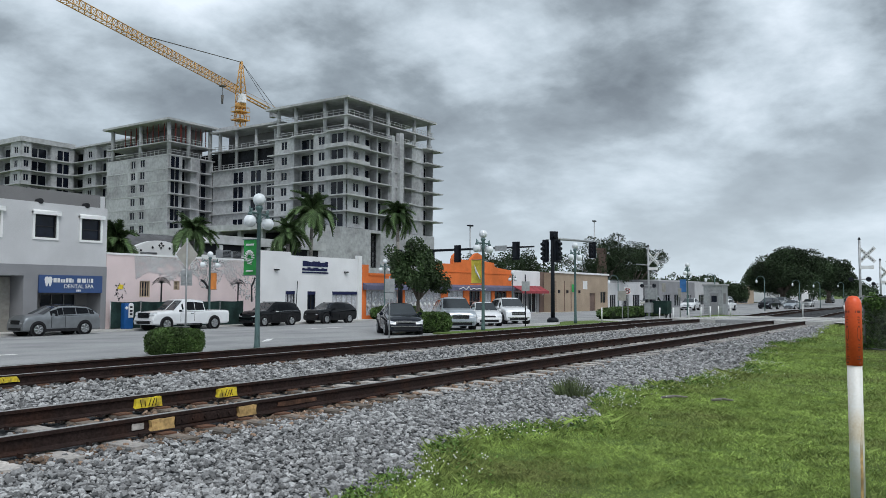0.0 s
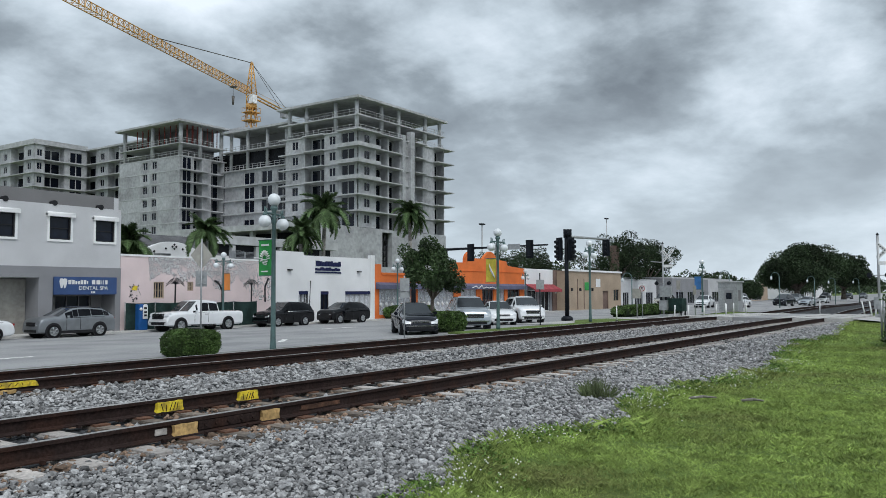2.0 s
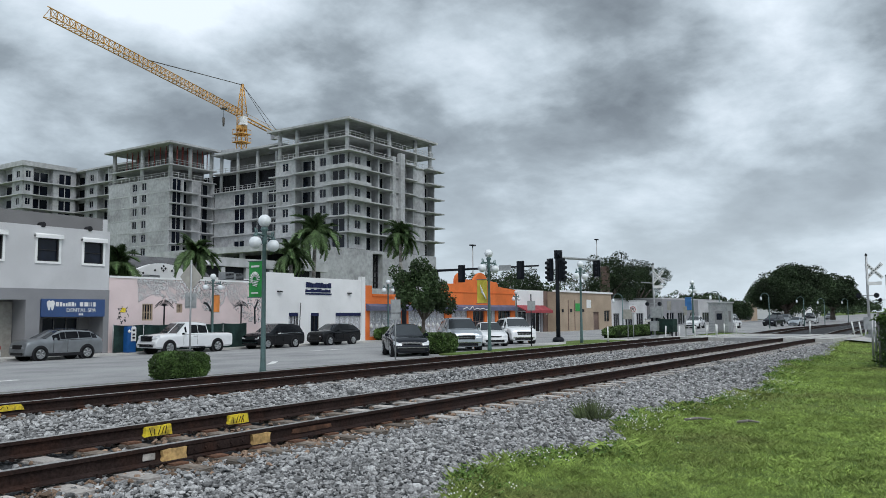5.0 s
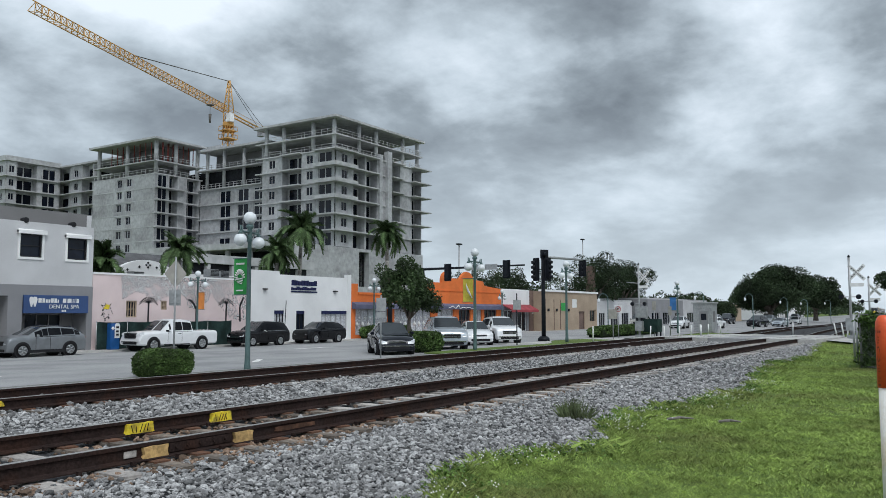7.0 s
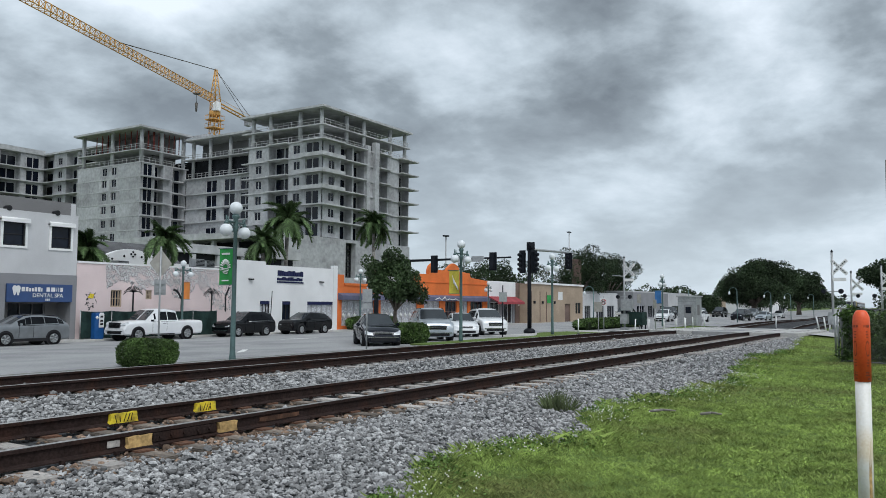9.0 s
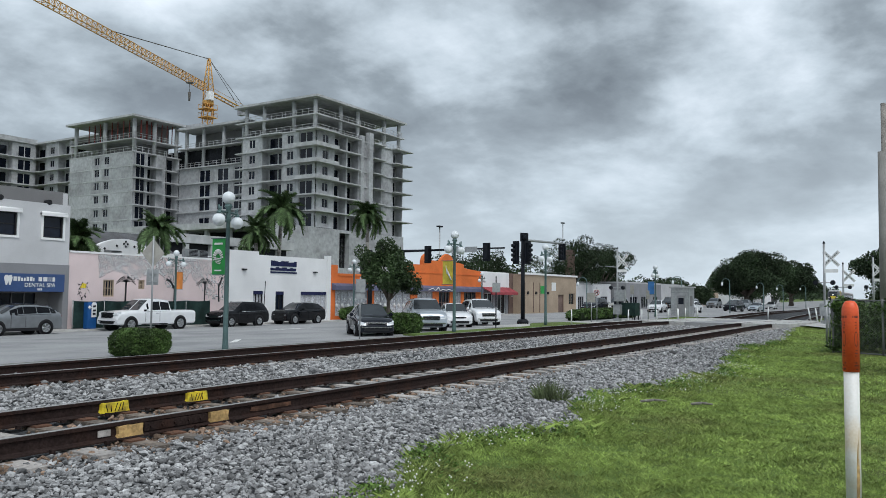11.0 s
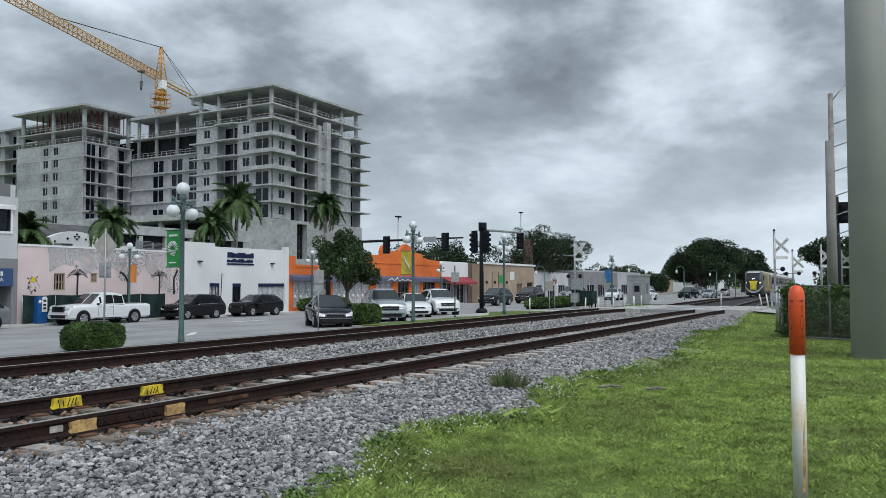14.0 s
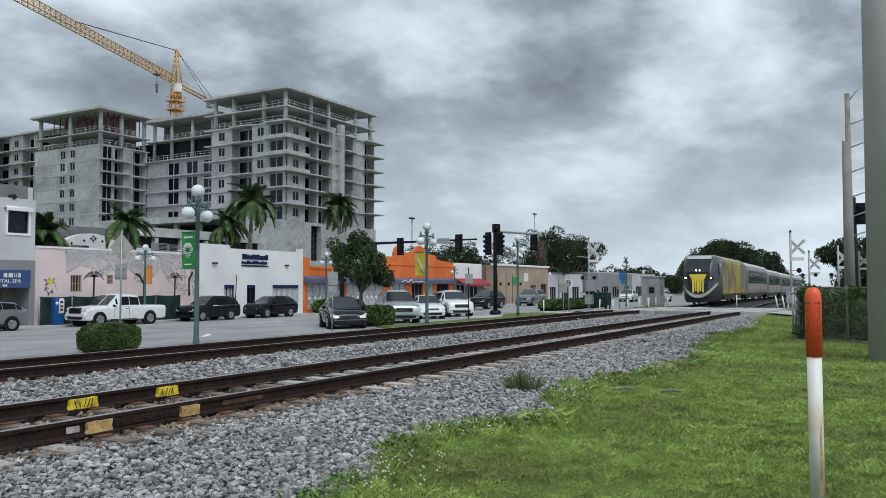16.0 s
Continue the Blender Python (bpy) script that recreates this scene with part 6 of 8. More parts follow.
def car(at, spec, colour, label, name="car", front="bars", cladding=False, group="", lit=False, scale=1.0, roof_colour=None):
    L, W = spec["length"], spec["width"]
    t = thing(name, at, label, "pickup truck" if spec is TRUCK else "car", group)
    rings = []
    for fx, zb, fw, zt, ft, zl in spec["st"]:
        x, w, wt = fx * L, fw * W / 2, ft * W / 2
        zm = (zl + zb) / 2 + 0.06
        half = [(w * 0.90, zl), (w * 0.97, zl + 0.09), (w * 0.975, zm - 0.08), (w, zb - 0.17), (w * 0.985, zb - 0.05), (w * 0.95, zb), (wt, zt - 0.02), (wt * 0.86, zt + 0.02)]
        rings.append([(x, -a, b) for a, b in half] + [(x, 0, zt + 0.04)] + [(x, a, b) for a, b in reversed(half)] + [(x, 0, zl)])
    body = part("body", loft(bmesh.new(), rings), colour, t)
    body.data.shade_smooth()
    if spec is TRUCK:
        body.data.set_sharp_from_angle(angle=radians(30))
        rounding = body.modifiers.new("rounding", "BEVEL")
        rounding.width, rounding.segments, rounding.angle_limit = 0.035, 2, radians(25)
    else:
        # firm edges along the belt line and round the screens, soft everywhere else
        k = len(rings[0])
        st_ = spec["st"]
        steep = [i for i in range(len(st_) - 1) if abs(st_[i + 1][3] - st_[i][3]) > 0.30]
        firm = set(steep) | {i + 1 for i in steep}
        crease = body.data.attributes.new("crease_edge", "FLOAT", "EDGE")
        for e_ in body.data.edges:
            (ra, ia), (rb, ib) = (divmod(v, k) for v in e_.vertices)
            if ra == rb and ra in firm:
                crease.data[e_.index].value = 1.0
            elif ia == ib and ia in (5, 11):
                crease.data[e_.index].value = 0.8
            elif ia == ib and ia in (6, 10):
                crease.data[e_.index].value = 0.55
            elif ra == rb and ra in (0, len(rings) - 1):
                crease.data[e_.index].value = 0.5
        rounding = body.modifiers.new("rounding", "SUBSURF")
        rounding.levels = rounding.render_levels = 2
    if roof_colour:
        span = [i for i, q in enumerate(spec["st"]) if q[3] - q[1] > 0.4]
        part("roof_panel", loft(bmesh.new(), [[(p[0], p[1] * 0.98, p[2] + up) for up in (-0.03, 0.012) for p in (rings[i][6:11] if up < 0 else rings[i][10:5:-1])] for i in span]), roof_colour, t, "black roof", smooth=True)

    def pane(name, quad, out, inset=0.90, top=None):
        q = [Vector(p) for p in quad]
        c = sum(q, Vector()) / 4
        nrm = (q[1] - q[0]).cross(q[2] - q[0]).normalized()
        if nrm.dot(c - Vector((0, 0, 0.7))) < 0:
            nrm = -nrm
        pts = [c + (p - c) * inset + nrm * out for p in q]
        bm = bmesh.new()
        lo, hi = [bm.verts.new(p - nrm * 0.02) for p in pts], [bm.verts.new(p) for p in pts]
        bm.faces.new(lo[::-1]), bm.faces.new(hi)
        for i in range(4):
            bm.faces.new((lo[i], lo[(i + 1) % 4], hi[(i + 1) % 4], hi[i]))
        return part(name, bm, M["screen_glass"] if name in ("windscreen", "rear_window") else M["glass"], t)
    st = spec["st"]
    for i in range(len(st) - 1):
        (xa, zba, _, zta, _, _), (xb, zbb, _, ztb, _, _) = st[i], st[i + 1]
        A, B = rings[i], rings[i + 1]
        ha, hb = zta - zba, ztb - zbb
        if ha > 0.35 and hb > 0.35 and (xb - xa) * L > 0.3:
            for s in (0, 1):
                k3, k4 = (5, 6) if s == 0 else (11, 10)
                a3, a4, b4, b3 = (Vector(p) for p in (A[k3], A[k4], B[k4], B[k3]))
                pane("side_window", (a3.lerp(a4, 0.08), a3.lerp(a4, 0.84), b3.lerp(b4, 0.84), b3.lerp(b4, 0.08)), 0.012, 0.93)
        elif abs(ztb - zta) > 0.30 and abs(xb - xa) * L > 0.2:
            P, Q = Vector(A[6]), Vector(A[10])
            R, S = Vector(B[10]), Vector(B[6])
            pane("windscreen" if xa > 0 else "rear_window", (P, Q, R, S), 0.045, 0.965)
            hi, lo = (A, B) if zta > ztb else (B, A)
            for k3, k4 in ((5, 6), (11, 10)):
                tri = (Vector(hi[k3]), Vector(hi[k4]).lerp(Vector(hi[k3]), 0.2), Vector(lo[k4]).lerp(Vector(hi[k4]), 0.45), Vector(lo[k3]).lerp(Vector(hi[k3]), 0.45))
                pane("quarter_window", tri, 0.012, 0.92)
    r = spec["wr"]
    ty, ri, sp = wheel_meshes(r)
    for sx in (-1, 1):
        for sy in (-1, 1):
            x, y = sx * spec["wb"] / 2 + 0.02 * L, sy * (W / 2 - 0.105)
            part("wheel_arch", rod(bmesh.new(), (x, sy * (W / 2 - 0.3), r + 0.02), (x, sy * (W / 2 - 0.004), r + 0.02), r * 1.16, n=20), M["trim_black"], t)
            w = piece("wheel", ty, t, pose(x, sy * (W / 2 - 0.10), r))
            piece("rim", ri, w, Matrix.Identity(4))
            piece("spokes", sp, w, Matrix.Identity(4))
    xs_ = (st[3][0], 0.1) if spec is not TRUCK else (-0.15, 0.12)
    zf = st[-2][1]
    f0 = L * 0.5
    hh = spec["height"]
    lampm = M["lamp_on"] if lit else M["head_lamp"]
    for s in (-1, 1):
        bm = bmesh.new()
        loft(bm, [[(f0 * 0.90, s * W * 0.475, zf + 0.02), (f0 * 0.90, s * W * 0.475, zf + 0.15), (f0 * 0.88, s * W * 0.40, zf + 0.17), (f0 * 0.88, s * W * 0.40, zf + 0.02)], [(f0 * 0.985, s * W * 0.44, zf - 0.03), (f0 * 0.965, s * W * 0.44, zf + 0.10), (f0 * 0.975, s * W * 0.27, zf + 0.06), (f0 * 1.0, s * W * 0.27, zf - 0.05)]])
        part("headlight", bm, lampm, t, "clear headlight" if not lit else "lit headlight")
        part("tail_light", box(-f0 - 0.01, -f0 + 0.12, s * W * 0.36 - 0.1, s * W * 0.36 + 0.1, *((zf - 0.3, zf + 0.08) if spec is TRUCK else (zf + 0.05, zf + 0.28))), M["tail_lamp"], t, "red tail light")
        part("mirror", box(L * 0.135, L * 0.135 + 0.10, s * (W / 2 + 0.07) - 0.09, s * (W / 2 + 0.07) + 0.09, st[-5][1] + 0.01, st[-5][1] + 0.15), colour, t, bevel=0.03)
        part("window_trim", rod(bmesh.new(), (xs_[0] * L, s * (W / 2 * 0.965), st[4][1] - 0.005), (xs_[1] * L, s * (W / 2 * 0.965), st[5][1] - 0.005), 0.012, n=5), M["chrome"] if front == "chrome" else M["trim_black"], t)
        part("fog_lamp", rod(bmesh.new(), (f0 * 0.95, s * W * 0.37, st[-1][5] + 0.12), (f0 * 0.992, s * W * 0.37, st[-1][5] + 0.12), 0.06, n=10), lampm, t)
        for k, x in enumerate((-0.02, 0.16)):
            part("door_seam", box(L * x - 0.006, L * x + 0.006, s * (W / 2 + 0.003) - 0.008, s * (W / 2 + 0.003) + 0.004, st[4][5] + 0.2, st[4][1] - 0.03), M["trim_black"], t)
        part("door_handle", box(L * -0.01, L * 0.03, s * (W / 2 - 0.012) - 0.02, s * (W / 2 - 0.012) + 0.02, st[4][1] - 0.14, st[4][1] - 0.11), colour if spec is not TRUCK else M["trim_black"], t)
        if cladding:
            part("sill", box(-L * 0.3, L * 0.3, s * (W / 2) - 0.03, s * (W / 2) + 0.014, st[4][5], st[4][5] + 0.16), M["trim_black"], t)
    g = bmesh.new()
    n = 5 if spec is TRUCK else 3
    gh, gw = (0.34, W * 0.27) if spec is TRUCK else ((0.24, W * 0.25) if spec in (SUV, CROSS) else (0.10, W * 0.24))
    gx = f0 * (0.995 if spec is TRUCK else 0.985)
    part("grille", box(gx - 0.1, gx + 0.028, -gw, gw, zf - gh + 0.10, zf + 0.10 * (spec is not SEDAN)), M["trim_black"], t, "black grille", bevel=0.02)
    for k in range(n):
        z = zf - gh + 0.14 + (gh - 0.06) * k / max(1, n - 1)
        bx(g, gx + 0.02, gx + 0.045, -gw * 0.95, gw * 0.95, z - 0.012, z + 0.012)
    part("grille_insert", g, M["chrome"] if front == "chrome" else M["trim_black"], t)
    part("lower_intake", box(f0 - 0.10, f0 + 0.03, -W * 0.33, W * 0.33, st[-1][5] + 0.04, st[-1][5] + 0.18), M["trim_black"], t, bevel=0.02)
    part("bumper_strip", box(f0 - 0.1, f0 + 0.04, -W * 0.40, W * 0.40, st[-1][5] + 0.19, st[-1][5] + 0.23), M["chrome"] if front == "chrome" else colour, t)
    if spec in (SUV, CROSS):
        for s in (-1, 1):
            part("roof_rail", rod(bmesh.new(), (-L * 0.32, s * W * 0.33, st[3][3] + 0.06), (L * 0.04, s * W * 0.33, st[5][3] - 0.01), 0.02, n=6), M["trim_black"], t)
    if spec is TRUCK:
        part("bed", box(-L * 0.49, -L * 0.18, -W * 0.42, W * 0.42, 1.17, 1.235), M["trim_black"], t, "dark open load bed")
        part("running_board", bx(box(-L * 0.12, L * 0.2, -W / 2 - 0.03, -W / 2 + 0.1, 0.36, 0.42), -L * 0.12, L * 0.2, W / 2 - 0.1, W / 2 + 0.03, 0.36, 0.42), M["trim_black"], t)
    return t


P_WHITE, P_BLACK, P_GREY = paint("white_car_paint", (0.74, 0.75, 0.76)), paint("black_car_paint", (0.004, 0.0045, 0.006), 0.07), paint("grey_car_paint", (0.23, 0.245, 0.258), 0.3, 0.5)
P_SILVER, P_NAVY, P_BEIGE = paint("silver_blue_car_paint", (0.42, 0.46, 0.50), 0.3, 0.5), paint("charcoal_car_paint", (0.010, 0.012, 0.018), 0.08), paint("beige_car_paint", (0.30, 0.29, 0.26))
KERB = "cars parked along the kerb"
car(pose(32.95, 42.15, -1.10, 0, 0, 180), TRUCK, P_WHITE, "white crew-cab pickup truck parked at the kerb", "pickup_truck", "chrome", group=KERB)
car(pose(24.35, 42.05, -1.10, 0, 0, 180), CROSS, P_GREY, "silver-grey compact crossover with a black roof parked at the kerb", "car", cladding=True, group=KERB, roof_colour=P_BLACK)
car(pose(40.5, 42.1, -1.10, 0, 0, 180), SUV, P_BLACK, "black sport utility car parked at the kerb", "car", "chrome", group=KERB)
car(pose(46.9, 42.1, -1.10, 0, 0, 180), CROSS, P_BLACK, "black crossover with sloping roof parked at the kerb", "car", "bars", group=KERB)
car(pose(18.8, 42.1, -1.10, 0, 0, 180), SEDAN, P_WHITE, "white saloon car parked at the kerb", "car", group=KERB)
ANGLED = "cars parked at an angle by the tracks"
car(pose(30.2, 22.7, -0.67, 0, 0, 226), SEDAN, P_NAVY, "small charcoal saloon car parked at an angle", "car", "chrome", group=ANGLED)
car(pose(36.5, 23.7, -0.69, 0, 0, 223), SUV, P_SILVER, "silver-blue crossover parked at an angle", "car", "chrome", cladding=True, group=ANGLED)
car(pose(42.8, 25.6, -0.73, 0, 0, 221), SEDAN, P_WHITE, "white hatchback parked between two larger cars", "car", group=ANGLED)
car(pose(47.2, 26.2, -0.75, 0, 0, 225), SUV, P_WHITE, "large white sport utility car parked at an angle", "car", "chrome", group=ANGLED)
for x, y, a, sp_, c_, lb in ((88, 29.5, 190, SUV, P_BEIGE, "beige van waiting beyond the hedge"), (97, 27.5, 185, SEDAN, P_WHITE, "white car near the crossing"), (104, 25, 175, SEDAN, P_WHITE, "white car standing past the crossing"), (112, 27, 180, SUV, P_GREY, "grey car parked past the crossing"), (128, 24.0, 170, SUV, P_NAVY, "dark car parked under the far trees"), (140, 22.6, 175, SEDAN, P_SILVER, "silver car parked far down the street"), (150, 26, 180, SUV, P_GREY, "grey car parked far down the street"), (168, 24, 180, SEDAN, P_WHITE, "white car parked far down the street")):
    car(pose(x, y + float(bend(x)) * 0.5, float(ground_z(x, y + float(bend(x)) * 0.5)) + 0.03, 0, 0, a), sp_, c_, lb, "car", group="cars beyond the crossing")
DRIVEN = [car(pose(90 + 8 * i, 33.0, -0.8, 0, 0, 180), SUV, c_, lb, "car", "chrome", group="cars driving on the street") for i, (c_, lb) in enumerate(((P_NAVY, "dark blue sport utility car driving on the street"), (P_BLACK, "black sport utility car following in traffic"), (P_GREY, "grey car following in traffic")))]


# ---- street furniture ----
def lamp_post(at, label, banner=None, banner_side=1, top=4.24, arm_turn=0):
    t = thing("street_lamp", at, label, "street lamp", group="globe street lamps")
    h = top
    bm = bmesh.new()
    lathe(bm, [(0.105, 0), (0.105, 0.2), (0.092, 0.3), (0.084, 0.55), (0.076, 1.5), (0.062, h - 0.75), (0.09, h - 0.72), (0.075, h - 0.6), (0.08, h - 0.35), (0.13, h - 0.28), (0.10, h - 0.2)], 12)
    part("pole", bm, M["lamp_green"], t)
    for k in range(2):
        a = radians(arm_turn) + math.pi * k
        c, s = math.cos(a), math.sin(a)
        bm = bmesh.new()
        rod(bm, (0, 0, h - 0.46), (0.62 * c, 0.62 * s, h - 0.46), 0.035, n=8)
        rod(bm, (0.1 * c, 0.1 * s, h - 0.62), (0.45 * c, 0.45 * s, h - 0.46), 0.02, n=6)
        rod(bm, (0.5 * c, 0.5 * s, h - 0.5), (0.5 * c, 0.5 * s, h - 0.32), 0.025, n=6)
        rod(bm, (0.62 * c, 0.62 * s, h - 0.50), (0.62 * c, 0.62 * s, h - 0.28), 0.02, 0.03, n=6)
        rod(bm, (0.62 * c, 0.62 * s, h - 0.56), (0.62 * c, 0.62 * s, h - 0.46), 0.09, 0.05, n=10)
        part("arm", bm, M["lamp_green"], t)
        part("globe", ball(bmesh.new(), (0.62 * c, 0.62 * s, h - 0.74), 0.20), M["globe"], t, "white opal globe")
    part("globe", ball(bmesh.new(), (0, 0, h), 0.207), M["globe"], t, "white opal globe")
    if banner:
        b = bmesh.new()
        z1, z0, wd = h - 1.27, h - 2.43, 0.58
        loft(b, [[(-0.006 + 0.03 * math.sin(3 * v), banner_side * (0.1 + wd * v), z0), (0.006 + 0.03 * math.sin(3 * v), banner_side * (0.1 + wd * v), z0), (0.006 + 0.02 * math.sin(3 * v), banner_side * (0.1 + wd * v), z1), (-0.006 + 0.02 * math.sin(3 * v), banner_side * (0.1 + wd * v), z1)] for v in np.linspace(0, 1, 7)])
        bn = part("banner", b, M[banner], t, "hanging cloth street banner")
        for z in (z0, z1):
            part("banner_arm", rod(bmesh.new(), (0, 0, z), (0, banner_side * 0.74, z), 0.015, n=6), M["lamp_green"], t)
        if banner == "banner_green":
            e = bmesh.new()
            for k in range(11):
                a = math.pi * (k - 1) / 9
                u, v = math.cos(a), math.sin(a)
                cy_, cz = 0.1 + wd * 0.5, (z0 + z1) / 2 - 0.02
                rod(e, (-0.03, cy_ + 0.1 * u, cz + 0.1 * v), (-0.03, cy_ + 0.22 * u, cz + 0.26 * v), 0.012, 0.026, n=5)
            for k in range(4):
                rod(e, (-0.03, cy_ - 0.16 + 0.02 * k, cz - 0.06 - 0.05 * k), (-0.03, cy_ + 0.17 - 0.03 * k, cz - 0.02 - 0.05 * k), 0.014, n=5)
            part("sun_emblem", e, M["sign_white"], bn, "white sunburst emblem")
            e = bx(bx(bmesh.new(), -0.03, -0.015, 0.2, 0.56, z1 - 0.2, z1 - 0.14), -0.03, -0.015, 0.24, 0.54, z0 + 0.12, z0 + 0.16)
            part("banner_bars", e, M["sign_white"], bn)
        elif banner == "banner_yellow":
            e = bmesh.new()
            for k in range(4):
                rod(e, (-0.03, 0.16 + 0.08 * k, z0 + 0.2 + 0.1 * k), (-0.03, 0.30 + 0.06 * k, z0 + 0.55 + 0.12 * k), 0.03, 0.01, n=5)
            part("leaf_emblem", e, M["white"], bn, "pale leaf emblem")
    return t


lamp_post((17.67, 18.87, -0.62), "grey-green street lamp with three globes and a green banner", "banner_green", 1, 4.88, 20)
lamp_post((33.5, 20.0, -0.60), "grey-green street lamp with three globes and a yellow banner", "banner_yellow", 1, 4.81, 0)
lamp_post((45.6, 20.6, -0.56), "grey-green street lamp with three globes on the grass verge", None, 1, 4.84, 0)
lamp_post((70.6, 21.2, -0.55), "grey-green street lamp with a blue banner by the crossing", "banner_blue", 1, 4.43, 0)
lamp_post((36.2, 43.55, -1.0), "grey-green street lamp with an orange banner by the mural", "banner_orange", -1, 4.9, 0)
lamp_post((55.6, 43.55, -1.0), "grey-green street lamp half hidden by the street tree", None, 1, 5.1, 0)
lamp_post((78.0, 43.0, -1.0), "grey-green street lamp by the red awning shop", None, 1, 4.6, 0)


def hook_lamp(x, y, h):
    t = thing("hook_lamp", (x, y, float(ground_z(x, y))), "slim hooked pedestrian lamp beyond the crossing", "street lamp", group="hooked lamps")
    bm = rod(bmesh.new(), (0, 0, 0), (0, 0, h), 0.07, 0.05)
    for k in range(8):
        a, b = math.pi * k / 8, math.pi * (k + 1) / 8
        rod(bm, (0, 0.5 - 0.5 * math.cos(a), h + 0.5 * math.sin(a)), (0, 0.5 - 0.5 * math.cos(b), h + 0.5 * math.sin(b)), 0.04, n=6)
    part("pole", bm, M["lamp_green"], t)
    part("lantern", lathe(bmesh.new(), [(0.02, 0.05), (0.12, -0.08), (0.15, -0.3), (0.09, -0.45)], 10, (0, 1.0, h)), M["globe"], t)


for x, y, h in ((78, 30.6, 3.4), (92, 24.6, 3.9), (112, 23.5, 4.2), (134, 23, 4.2), (150, 22.5, 4.2), (175, 22, 4.2)):
    hook_lamp(x, y, h)


def diamond_sign():
    t = thing("road_sign", (19.5, 24.74, -0.75), "bare back of a diamond road sign on a steel post", "road sign")
    turn = Matrix.Rotation(radians(-38), 3, "Z")
    bm = rod(bmesh.new(), (0, 0, 0), (0, 0, 4.1), 0.035, n=8)
    part("post", bm, M["galv"], t)
    bm = prism(bmesh.new(), [(-0.4, 3.47), (0, 2.93), (0.4, 3.47), (0, 4.02)], 0.05, 0.06)
    bmesh.ops.rotate(bm, cent=(0, 0, 0), matrix=turn, verts=bm.verts)
    part("plate", bm, M["sign_back"], t, "diamond plate seen from behind")
    bm = prism(bmesh.new(), [(-0.21, 2.28), (0.21, 2.28), (0.21, 2.86), (-0.21, 2.86)], 0.05, 0.06)
    bmesh.ops.rotate(bm, cent=(0, 0, 0), matrix=turn, verts=bm.verts)
    part("plate", bm, M["galv"], t, "small grey plate below")
    for z in (2.4, 2.72):
        bm = box(-0.17, 0.17, 0.0, 0.045, z - 0.02, z + 0.02)
        bmesh.ops.rotate(bm, cent=(0, 0, 0), matrix=turn, verts=bm.verts)
        part("bracket", bm, M["galv"], t)
    s = thing("road_sign", (26.5, 20.4, -0.62), "grey back of a small parking sign on a post", "road sign")
    part("post", rod(bmesh.new(), (0, 0, 0), (0, 0, 2.6), 0.03, n=8), M["galv"], s)
    for z0, z1, w in ((1.95, 2.5, 0.21), (1.66, 1.9, 0.2)):
        bm = prism(bmesh.new(), [(-w, z0), (w, z0), (w, z1), (-w, z1)], -0.045, -0.035)
        bmesh.ops.rotate(bm, cent=(0, 0, 0), matrix=turn, verts=bm.verts)
        part("plate", bm, M["galv"], s)
    v = thing("road_sign", (40.9, 21.6, -0.62), "small grey sign on a dark post by the cars", "road sign")
    part("post", rod(bmesh.new(), (0, 0, 0), (0, 0, 3.0), 0.035, n=8), M["pole_black"], v)
    bm = prism(bmesh.new(), [(-0.25, 2.05), (0.25, 2.05), (0.25, 2.6), (-0.25, 2.6)], -0.045, -0.035)
    bmesh.ops.rotate(bm, cent=(0, 0, 0), matrix=turn, verts=bm.verts)
    part("plate", bm, M["galv"], v)


diamond_sign()


def parking_kiosk():
    t = thing("parking_kiosk", (30.0, 43.75, -1.0), "blue parking pay station on the pavement", "parking meter")
    part("cabinet", box(-0.32, 0.32, -0.2, 0.2, 0, 1.6), M["blue"], t, bevel=0.03)
    part("head", prism(bmesh.new(), [(-0.05, 0.7), (0.28, 0.7), (0.28, 1.5), (0.2, 1.6), (0.03, 1.6), (-0.05, 1.5)], -0.24, -0.2), M["sign_white"], t, "white control panel")
    for z in (0.85, 1.05, 1.3):
        part("button", box(0.02, 0.2, -0.26, -0.24, z, z + 0.12), M["black_paint"], t)
    part("sign", lathe(bmesh.new(), [(0.001, -0.12), (0.12, 0), (0.001, 0.12)], 10, (-0.18, -0.21, 1.3)), M["sign_white"], t)


parking_kiosk()


def signal_head(parent, at, cells=3, turn=0.0, name="signal_head"):
    h = 0.34 * cells
    ob = part(name, box(-0.2, 0.2, -0.17, 0.17, -h / 2, h / 2), M["pole_black"], parent, "dark traffic signal head", bevel=0.03)
    ob.matrix_basis = pose(*at, 0, 0, turn)
    part("backplate", box(-0.02, 0.02, -0.3, 0.3, -h / 2 - 0.14, h / 2 + 0.14), M["pole_black"], ob)
    for k in range(cells):
        part("visor", rod(bmesh.new(), (0.17, 0, h / 2 - 0.17 - 0.34 * k), (0.4, 0, h / 2 - 0.2 - 0.34 * k), 0.125, 0.115, n=10), M["pole_black"], ob)
    return ob


